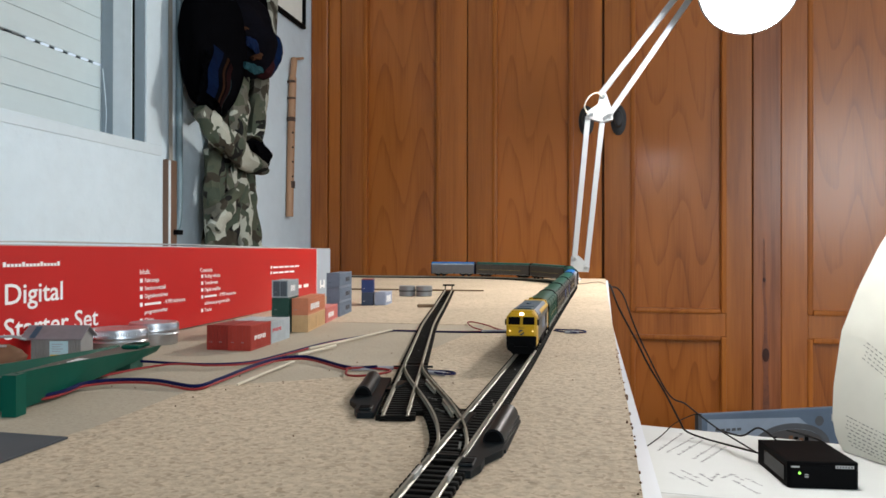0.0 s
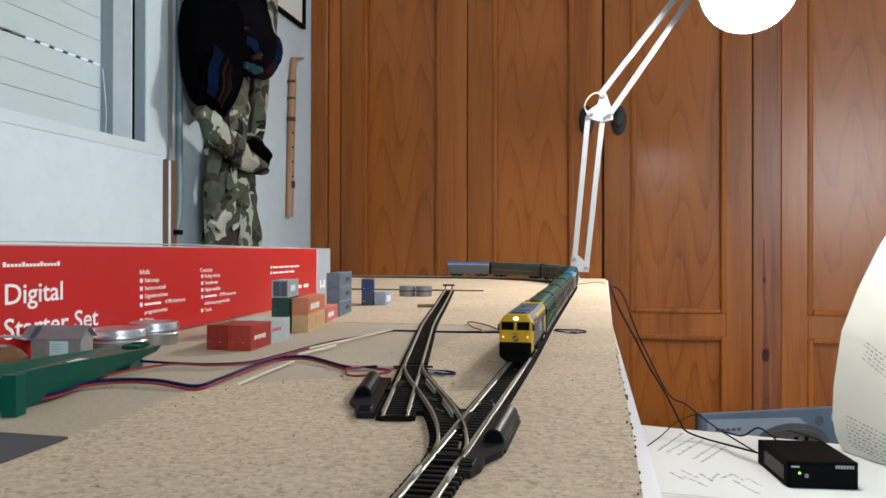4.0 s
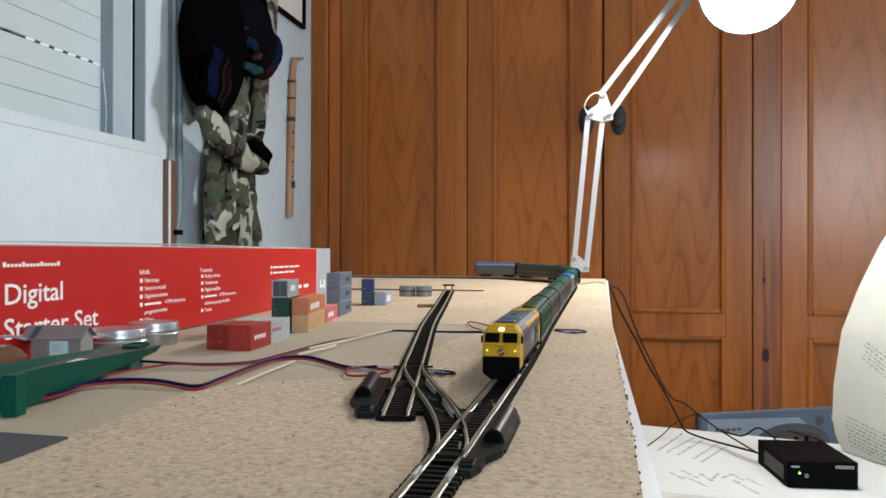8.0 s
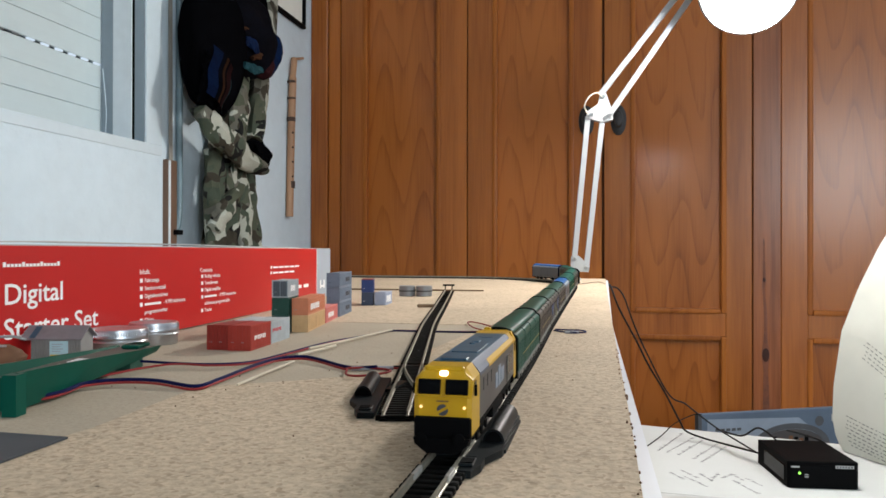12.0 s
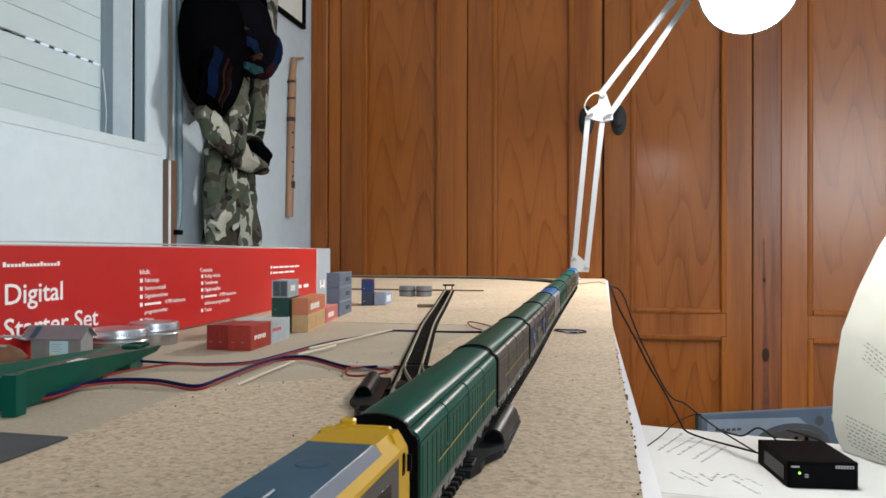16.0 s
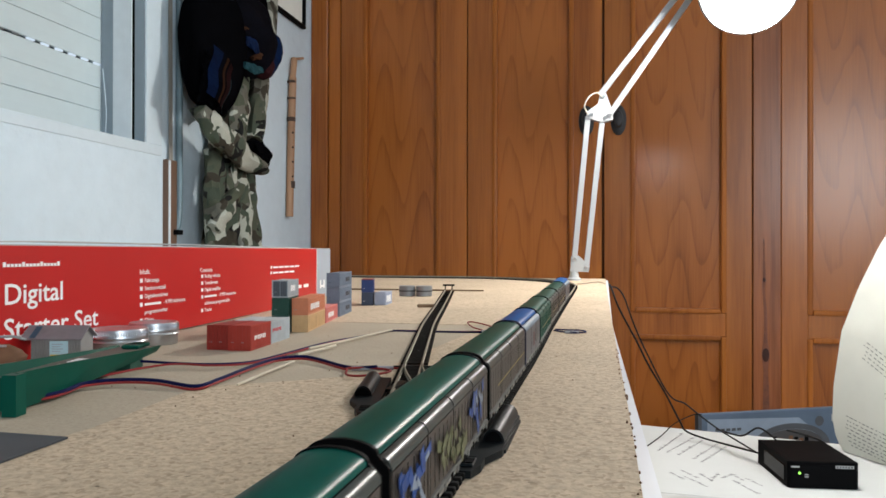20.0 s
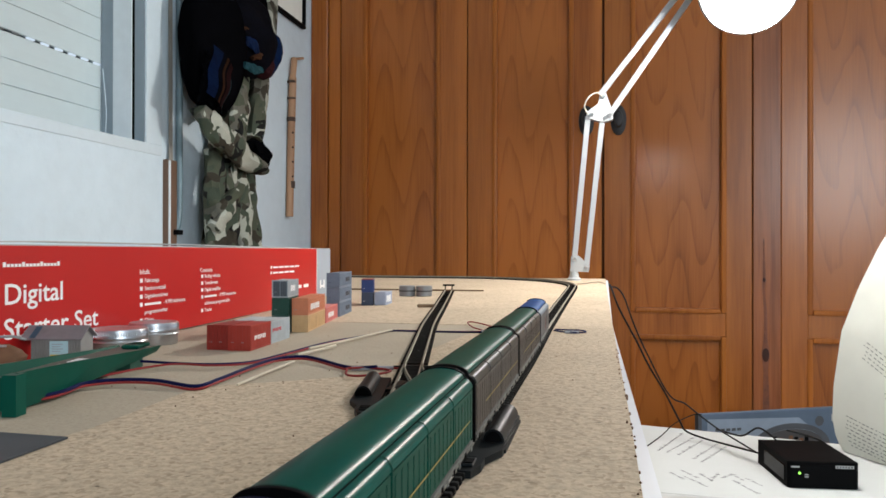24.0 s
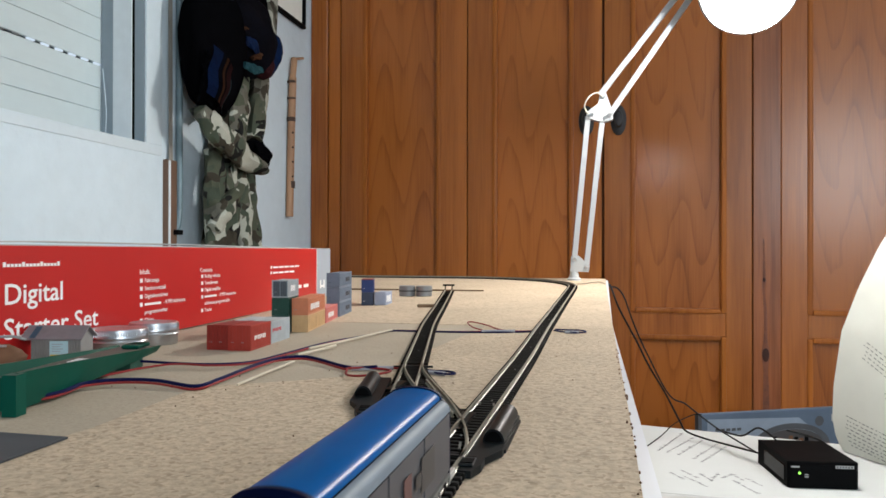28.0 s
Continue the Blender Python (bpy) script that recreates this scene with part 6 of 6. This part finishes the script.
# control box
AA, AB_ = Vector((0.2545, 1.1345, ZT)), Vector((0.3465, 1.1450, ZT))
ad = (AB_ - AA).normalized()
AM = Matrix(((ad.x, -ad.y, 0, AA.x), (ad.y, ad.x, 0, AA.y), (0, 0, 1, ZT + 0.0007), (0, 0, 0, 1)))
amp = thing("control_box", "black plastic control box with a lit green LED", "amplifier", AM)
AWd, ADp, AH = 0.0955, 0.124, 0.0368
part("case", slab([(0.003, 0.0), (AWd - 0.003, 0.0), (AWd, 0.003), (AWd, ADp), (-0.002, ADp), (0.0, 0.003)], 0.0, AH), BLACK, amp)
part("top_edge", block((0.002, AWd - 0.002, 0.002, ADp - 0.002, AH, AH + 0.0006)), BLACK, amp)
part("front_panel", block((0.003, AWd - 0.003, -0.0008, 0.0, 0.003, AH - 0.004), bevel=0.0006), BLACK, amp)
part("side_recess", block((-0.0018, -0.0002, 0.010, 0.097, 0.007, 0.029), bevel=0.0007), GLASS_DARK, amp, "recessed socket panel")
part("led", lathe([(0.0001, 0), (0.0018, 0), (0.0016, 0.0010), (0.0001, 0.0014)], 16), LEDM, amp, "lit green LED", pose(0.0155, -0.0008, 0.0215, 90))
for x0, x1, z0, z1 in ((0.004, 0.0155, 0.0290, 0.0312), (0.0225, 0.0275, 0.0155, 0.0172), (0.0225, 0.0275, 0.0185, 0.0200)):
    part("print_bar", block((x0, x1, -0.0011, -0.0008, z0, z1)), CARD, amp)
part("logo_bar", block((0.064, 0.0885, -0.0011, -0.0008, 0.0290, 0.0330)), CARD, amp, "pale maker's plate")
for k in range(6):
    part("logo_notch", block((0.0655 + k * 0.0038, 0.0675 + k * 0.0038, -0.0013, -0.0011, 0.0298, 0.0322)), INK_DARK, amp)

# printed carton standing behind the table
CM = Matrix.Translation((0.1865, 1.5713, ZF + 0.001)) @ Matrix.Rotation(radians(25.5), 4, "Z")
HC = 0.740
car = thing("blue_carton", "flat blue-grey printed carton standing behind the table", "carton", CM)
part("carton", block((0.0, 0.335, 0.0, 0.010, 0.0, HC), bevel=0.002), BLUEGREY, car)
part("side_flap", block((-0.0015, 0.006, -0.0012, 0.011, HC - 0.12, HC - 0.001)), DARKGREY, car)
part("pale_print", slab([(0.0185, 0.640), (0.300, 0.640), (0.268, 0.6960), (0.232, 0.7223), (0.0197, 0.7284)], 0, 0.0006), LIGHTGREY, car, "pale printed field", pose(0, 0, 0, 90))
ARC = [(math.cos(math.pi * i / 28), math.sin(math.pi * i / 28)) for i in range(29)]
part("printed_arc", slab([(0.2135 + 0.0925 * x, 0.664 + 0.0475 * y) for x, y in ARC] + [(0.2135 + 0.0790 * x, 0.664 + 0.0360 * y) for x, y in ARC[::-1]], 0.0006, 0.0012), DARKGREY, car, "dark printed arc", pose(0, 0, 0, 90))
part("arc_field", slab([(0.2135 + 0.0785 * x, 0.664 + 0.0355 * y) for x, y in ARC], 0.0006, 0.0010), LOCO_GREY, car, "dark field under the arc", pose(0, 0, 0, 90))
for i in range(7):
    part("print_bar", block((0.170 + i * 0.0125, 0.179 + i * 0.0125, -0.0018, -0.0011, 0.668 + 0.002 * (i % 2), 0.686 - 0.003 * (i % 3))), BROWN if i % 2 else BLACK, car)
for i in range(5):
    part("print_bar", block((0.037 + i * 0.0125, 0.046 + i * 0.0125, -0.0010, -0.0006, 0.7030, 0.7085)), DARKGREY, car)
part("round_mark", lathe([(0.008, 0), (0.0105, 0), (0.0105, 0.0004), (0.008, 0.0004)], 20), DARKGREY, car, "", pose(0.2815, -0.0002, 0.7128, 90))
part("white_tab", block((0.3110, 0.3150, -0.002, -0.0002, 0.711, 0.7255)), PAPER, car)

# big curled page leaning beside the control box
pg = thing("curled_page", "large curled sheet of typed paper standing on the table", "paper")
bm = bmesh.new()
N1, N2 = 16, 30


def page_point(u, v):
    """u across from the free edge, v up from the table: the free edge bows and leans over."""
    edge = float(np.interp(v, [0.0, 0.02, 0.055, 0.11, 0.20, 0.273, 0.34, 0.42], [0.392, 0.3805, 0.3745, 0.3765, 0.3888, 0.4146, 0.4450, 0.490]))
    return Vector((edge + u * 0.075, 1.362 - u * 0.120 - 0.02 * math.sin(u * 1.6), ZT + 0.0012 + v))


grid = [[bm.verts.new(page_point(i / N1 * 1.7, j / N2 * 0.40)) for i in range(N1 + 1)] for j in range(N2 + 1)]
for j in range(N2):
    for i in range(N1):
        bm.faces.new((grid[j][i], grid[j][i + 1], grid[j + 1][i + 1], grid[j + 1][i]))
bmesh.ops.solidify(bm, geom=bm.faces[:], thickness=0.0003)
part("sheet", bm, PAPER_AGED, pg, smooth=True)
rng = random.Random(9)
bm = bmesh.new()
for v0, rows, u0, u1, tilt in ((0.010, 8, 0.16, 1.3, 0.030), (0.155, 5, 0.30, 1.3, 0.075), (0.100, 2, 0.62, 1.3, 0.02)):
    for r in range(rows):
        u = u0 + rng.uniform(0, 0.04)
        while u < u1:
            w_ = rng.uniform(0.012, 0.05)
            v = v0 + (rows - r) * 0.0068 - tilt * (u - u0)
            a, b = page_point(u, v), page_point(u + w_, v - tilt * w_)
            up = Vector((0, 0, 0.0013))
            off = Vector((-0.0007, -0.0009, 0))
            vs = [bm.verts.new(q + off + o) for q, o in ((a, Vector()), (b, Vector()), (b, up), (a, up))]
            bm.faces.new(vs)
            u += w_ + rng.uniform(0.015, 0.03)
tagged(part("typing", bm, mat("faded_type", (0.22, 0.22, 0.22), 0.8), pg, "unreadable typed lines"), kind="stuff")

# ---------------------------------------------------------------- things on the left wall
# jacket of camouflage cloth hanging in folds


def cloth(profile, depth, folds, seed, n=72, rows=70):
    """A hanging bundle: rows of (z, y centre, half width); folds ripple it."""
    bm = bmesh.new()
    zs = [p[0] for p in profile]
    out = []
    for j in range(rows):
        z = zs[0] + (zs[-1] - zs[0]) * j / (rows - 1)
        yc = float(np.interp(-z, [-q for q in zs], [p[1] for p in profile]))
        hw = float(np.interp(-z, [-q for q in zs], [p[2] for p in profile]))
        row = []
        for i in range(n):
            a = 2 * math.pi * i / n
            rip = 1 + 0.20 * noise.noise(Vector((math.cos(a) * folds, math.sin(a) * folds, z * 5 + seed))) + 0.13 * math.sin(a * folds * 2 + 9 * noise.noise(Vector((z * 6, seed, 0))))
            y = yc + hw * math.cos(a) * rip
            x = XW + 0.004 + max(0.0, depth * (0.5 + 0.5 * math.sin(a)) * rip * (0.7 + 0.5 * noise.noise(Vector((z * 9, a, seed)))))
            row.append(bm.verts.new((x, y, z + 0.012 * noise.noise(Vector((a * 2, z * 8, seed))))))
        out.append(row)
    for a, b in zip(out, out[1:]):
        for i in range(n):
            bm.faces.new((a[i], a[(i + 1) % n], b[(i + 1) % n], b[i]))
    bm.faces.new(out[0])
    bm.faces.new(out[-1][::-1])
    return bm


def fold(pts, width, depth, seed, n=18, steps=14):
    """A flattened tube of cloth along (out, y, z) points, wrinkled along its length."""
    bm = bmesh.new()
    P = curve_points([(XW + o, y, z) for o, y, z in pts], steps)
    rows = []
    for i, p in enumerate(P):
        d = (P[min(i + 1, len(P) - 1)] - P[max(i - 1, 0)]).normalized()
        side = d.cross(Vector((1, 0, 0))).normalized()
        out = side.cross(d)
        t = i / (len(P) - 1)
        w = float(np.interp(t, np.linspace(0, 1, len(width)), width))
        row = []
        for k in range(n):
            a = 2 * math.pi * k / n
            f = 1 + 0.30 * noise.noise(Vector((math.cos(a) * 2.2, math.sin(a) * 2.2 + seed, t * 7))) + 0.14 * math.sin(3 * a + 11 * t + seed)
            q = p + side * (w * math.cos(a) * f) + out * (depth * math.sin(a) * f)
            row.append(bm.verts.new((max(XW + 0.003, q.x), q.y, q.z)))
        rows.append(row)
    for a_, b_ in zip(rows, rows[1:]):
        for k in range(n):
            bm.faces.new((a_[k], a_[(k + 1) % n], b_[(k + 1) % n], b_[k]))
    bm.faces.new(rows[0])
    bm.faces.new(rows[-1][::-1])
    return bm


jk = thing("camouflage_jacket", "crumpled camouflage jacket hanging on the wall in folds", "jacket")
part("body", cloth([(0.74, 1.675, 0.065), (0.60, 1.640, 0.070), (0.45, 1.575, 0.070), (0.36, 1.555, 0.065), (0.28, 1.550, 0.070), (0.20, 1.545, 0.074), (0.12, 1.550, 0.082), (0.02, 1.555, 0.095)], 0.050, 3, 1.0), CAMO, jk, "shadowed inner folds", smooth=True)
FOLDS = [([(0.090, 1.312, 0.342), (0.10, 1.345, 0.312), (0.105, 1.385, 0.292), (0.105, 1.455, 0.268), (0.100, 1.560, 0.250)], [0.012, 0.024, 0.027, 0.026, 0.016], 0.020),
         ([(0.050, 1.705, 0.740), (0.055, 1.695, 0.640), (0.065, 1.640, 0.510), (0.070, 1.610, 0.420), (0.072, 1.575, 0.320)], [0.026, 0.028, 0.028, 0.028, 0.020], 0.020),
         ([(0.070, 1.515, 0.470), (0.078, 1.500, 0.410), (0.080, 1.490, 0.350), (0.070, 1.505, 0.290)], [0.022, 0.032, 0.032, 0.018], 0.018),
         ([(0.060, 1.425, 0.275), (0.068, 1.412, 0.210), (0.070, 1.410, 0.130), (0.072, 1.402, 0.030)], [0.018, 0.024, 0.022, 0.024], 0.020),
         ([(0.065, 1.470, 0.260), (0.075, 1.465, 0.190), (0.078, 1.460, 0.110), (0.078, 1.452, 0.030)], [0.018, 0.024, 0.026, 0.028], 0.018),
         ([(0.085, 1.378, 0.112), (0.092, 1.405, 0.142), (0.090, 1.440, 0.172), (0.080, 1.490, 0.205)], [0.014, 0.022, 0.020, 0.012], 0.016),
         ([(0.060, 1.525, 0.270), (0.070, 1.522, 0.190), (0.075, 1.525, 0.110), (0.075, 1.525, 0.030)], [0.018, 0.022, 0.022, 0.026], 0.020),
         ([(0.050, 1.590, 0.250), (0.055, 1.598, 0.170), (0.060, 1.605, 0.090), (0.060, 1.608, 0.030)], [0.014, 0.018, 0.022, 0.026], 0.016)]
for k, (pts, w_, dp) in enumerate(FOLDS):
    part("sleeve" if k < 2 else "cloth_fold", fold(pts, w_, dp, 3.7 * k), CAMO, jk, "slung camouflage sleeve" if k < 2 else "", smooth=True)
part("cuff", fold([(0.06, 1.590, 0.325), (0.075, 1.610, 0.285), (0.080, 1.595, 0.255)], [0.018, 0.030, 0.016], 0.02, 2.0), BLACK_SOFT, jk, "dark lining at the cuff", smooth=True)
part("cuff_tip", fold([(0.08, 1.585, 0.258), (0.08, 1.610, 0.268), (0.078, 1.632, 0.276)], [0.012, 0.012, 0.004], 0.01, 5.0), CAMO, jk, smooth=True)
part("hook", tube([(XW, 1.50, 0.72), (XW + 0.05, 1.50, 0.725), (XW + 0.07, 1.50, 0.75)], 0.005), BLACK, jk)

# black felt hat and knitted caps hung over the jacket
hat = thing("felt_hat", "large black felt hat hung with colourful woven caps", "hat")


def lump(c, r, seed, amp=0.16, f=1.6):
    bm = bmesh.new()
    bmesh.ops.create_icosphere(bm, subdivisions=4, radius=1)
    for v in bm.verts:
        q = v.co * (1 + amp * noise.noise(v.co * f + Vector((seed, seed, 0))) + 0.04 * noise.noise(v.co * 6 + Vector((0, seed, 0))))
        v.co = Vector((max(XW + 0.004, c[0] + q.x * r[0]), c[1] + q.y * r[1], c[2] + q.z * r[2]))
    return bm


part("crown", lump((XW + 0.072, 1.400, 0.490), (0.060, 0.084, 0.150), 2.0, 0.08), BLACK_SOFT, hat, smooth=True)
part("brim", lump((XW + 0.065, 1.500, 0.630), (0.050, 0.135, 0.100), 6.0, 0.14), BLACK_SOFT, hat, smooth=True)
wv = [mat("woven_blue", (0.002, 0.009, 0.036), 0.9, vary=0.5, scale=120, spec=0.1), mat("woven_red", (0.018, 0.004, 0.005), 0.9, vary=0.5, scale=120, spec=0.1), mat("woven_teal", (0.012, 0.046, 0.058), 0.9, vary=0.5, scale=120, spec=0.1), mat("woven_brown", (0.040, 0.017, 0.008), 0.9, vary=0.5, scale=120, spec=0.1), mat("woven_navy", (0.0022, 0.0024, 0.0045), 0.95, vary=0.5, scale=120, spec=0.05)]
part("woven_cap", lump((XW + 0.085, 1.510, 0.535), (0.060, 0.105, 0.088), 3.0, 0.2), wv[4], hat, "dark navy knitted cap", smooth=True)


def band(f0, f1):
    """A lengthwise band of the hanging woven pouch, slightly bulged, as a thin solid."""
    TL, TR, BL, BR = Vector((1.313, 0.462)), Vector((1.398, 0.424)), Vector((1.277, 0.362)), Vector((1.334, 0.332))
    bm = bmesh.new()
    rows = []
    for j in range(9):
        v = j / 8
        row = []
        for i in range(5):
            u = f0 + (f1 - f0) * i / 4
            q = (TL * (1 - u) + TR * u) * (1 - v) + (BL * (1 - u) + BR * u) * v
            o = 0.118 + 0.022 * math.sin(math.pi * (0.1 + 0.8 * u)) * (0.5 + 0.5 * v) + 0.003 * math.sin(9 * v + 4 * u)
            row.append(bm.verts.new((XW + o, q.x, q.y)))
        rows.append(row)
    for a, b in zip(rows, rows[1:]):
        for i in range(4):
            bm.faces.new((a[i], a[i + 1], b[i + 1], b[i]))
    bmesh.ops.solidify(bm, geom=bm.faces[:], thickness=0.006)
    return bm


part("hanging_cap", fold([(0.095, 1.365, 0.455), (0.105, 1.345, 0.410), (0.110, 1.325, 0.370), (0.105, 1.312, 0.345)], [0.026, 0.036, 0.034, 0.016], 0.016, 1.3), BLACK_SOFT, hat, "dark hanging cap", smooth=True)
for f0, f1, m_, lab in ((0.0, 0.27, 0, "blue woven stripe"), (0.275, 0.42, 4, "near-black woven stripe"), (0.425, 0.52, 3, "brown woven stripe"), (0.525, 0.60, 4, "near-black woven stripe"), (0.605, 0.90, 1, "dark red woven stripe"), (0.905, 1.0, 2, "teal woven stripe")):
    part("woven_band", band(f0, f1), wv[m_], hat, lab, smooth=True)
for pts, w_, m_, lab in (([(0.130, 1.420, 0.450), (0.134, 1.455, 0.448), (0.130, 1.500, 0.456)], [0.006, 0.010, 0.006], 2, "teal woven stripe"), ([(0.125, 1.435, 0.505), (0.132, 1.462, 0.500), (0.126, 1.492, 0.492)], [0.008, 0.014, 0.008], 0, "blue woven stripe"),
                         ([(0.122, 1.430, 0.528), (0.128, 1.455, 0.530), (0.122, 1.485, 0.522)], [0.003, 0.005, 0.003], 3, "brown woven stripe"), ([(0.125, 1.465, 0.474), (0.130, 1.490, 0.484), (0.122, 1.515, 0.498)], [0.004, 0.007, 0.004], 3, "brown woven stripe")):
    part("woven_band", fold(pts, w_, 0.005, 1.0), wv[m_], hat, lab, smooth=True)
part("ear_flap", lump((XW + 0.088, 1.602, 0.520), (0.040, 0.032, 0.058), 9.0, 0.2), wv[0], hat, "blue knitted flap", smooth=True)
part("ear_flap", lump((XW + 0.108, 1.548, 0.475), (0.030, 0.020, 0.026), 5.0, 0.2), wv[1], hat, "red knitted flap", smooth=True)

# cane flute and picture frame
fl = thing("cane_flute", "bamboo cane flute bound with dark thread, hanging on the wall", "flute")
part("cane", tube([(XW + 0.014, 1.934, 0.545), (XW + 0.012, 1.927, 0.35), (XW + 0.011, 1.921, 0.160)], 0.0105, 10, 16), BAMBOO, fl, smooth=True)
part("frayed_top", tube([(XW + 0.014, 1.934, 0.545), (XW + 0.015, 1.940, 0.580), (XW + 0.014, 1.943, 0.600)], 0.0085, 6, 12), BAMBOO, fl, "tapered cane end", smooth=True)
part("thong", tube([(XW + 0.014, 1.940, 0.598), (XW + 0.02, 1.965, 0.604), (XW + 0.02, 1.992, 0.612)], 0.0035), BAMBOO, fl, "thin leather thong", smooth=True)
for z, hh in ((0.532, 0.006), (0.486, 0.005), (0.428, 0.012), (0.248, 0.020)):
    part("binding", lathe([(0.0107, 0), (0.0117, 0.001), (0.0117, hh - 0.001), (0.0107, hh)], 18), mat("dark_thread", (0.06, 0.035, 0.025), 0.9), fl, "", Matrix.Translation((XW + 0.0125, 1.9275 + (z - 0.35) * 0.015, z - hh / 2)), True)
for z in (0.27, 0.31, 0.35, 0.39):
    part("finger_hole", lathe([(0.0001, 0), (0.003, 0), (0.003, 0.0006), (0.0001, 0.0006)], 10), BLACK, fl, "", Matrix.Translation((XW + 0.021, 1.9195, z)) @ pose(0, 0, 0, 0, 90, -30))
pf = thing("picture_frame", "dark narrow picture frame with a pale mount", "picture")
for f in ((1.62, 2.030, 0.705, 0.716), (1.62, 2.030, 1.05, 1.062)):
    part("frame_bar", block((XW, XW + 0.014, f[0], f[1], f[2], f[3]), bevel=0.002), BLACK, pf)
for f in ((1.62, 1.632), (2.018, 2.030)):
    part("frame_bar", block((XW, XW + 0.014, f[0], f[1], 0.716, 1.05), bevel=0.002), BLACK, pf)
part("mount", block((XW, XW + 0.006, 1.632, 2.018, 0.716, 1.05)), PAPER_AGED, pf, "pale mount")

# ceiling light behind the viewer
cl = thing("ceiling_light", "square white ceiling light, switched on", "ceiling light", pose(1.45, 1.20, ZC - 0.05))
part("housing", block((-0.18, 0.18, -0.18, 0.18, 0.012, 0.05), bevel=0.004), ENAMEL, cl)
part("diffuser", block((-0.16, 0.16, -0.16, 0.16, 0.004, 0.012)), PAPER, cl)

# crumbs of cork along the board's edge
rng = random.Random(3)
bm = bmesh.new()
for k in range(34):
    y = rng.uniform(0.20, 0.52)
    x = right_edge(y) + rng.uniform(-0.0016, 0.0004)
    r_ = rng.uniform(0.0002, 0.00055)
    bmesh.ops.create_icosphere(bm, subdivisions=1, radius=r_, matrix=Matrix.Translation((x, y, r_ * 0.6)))
for k in range(40):
    y = rng.uniform(0.24, 0.60)
    x = rng.uniform(-0.25, 0.0)
    r_ = rng.uniform(0.0002, 0.00042)
    bmesh.ops.create_icosphere(bm, subdivisions=1, radius=r_, matrix=Matrix.Translation((x, y, r_ * 0.6)))
for y, r_ in ((0.352, 0.0013), (0.347, 0.0010), (0.315, 0.0008), (0.29, 0.0007), (0.262, 0.0007), (0.232, 0.0006)):
    bmesh.ops.create_icosphere(bm, subdivisions=2, radius=r_, matrix=Matrix.Translation((right_edge(y) + 0.0002, y, -0.0002)) @ Matrix.Diagonal((0.6, 1.2, 0.9, 1)))
solo("cork_crumbs", bm, BROWN, "dark cork crumbs scattered on the board", "crumbs", kind="stuff")

# ---------------------------------------------------------------- what moves


def ride_pose(front, length):
    """Pose of a vehicle whose front is at that distance along the line, set by its two bogies."""
    a, b = main_line(front + 0.02)[0], main_line(front + length - 0.02)[0]
    d = (b - a).normalized()
    side = Vector((d.y, -d.x, 0)).normalized()
    m = Matrix((side, d, side.cross(d))).transposed().to_4x4()
    m.translation = a - d * 0.02 + Vector((0, 0, TOP))
    return m


def motions():
    for ob, back, length in RIDE:
        walk(ob, [(k * 0.25, ride_pose(nose(k * 0.25) + back, length)) for k in range(113)])


motions()
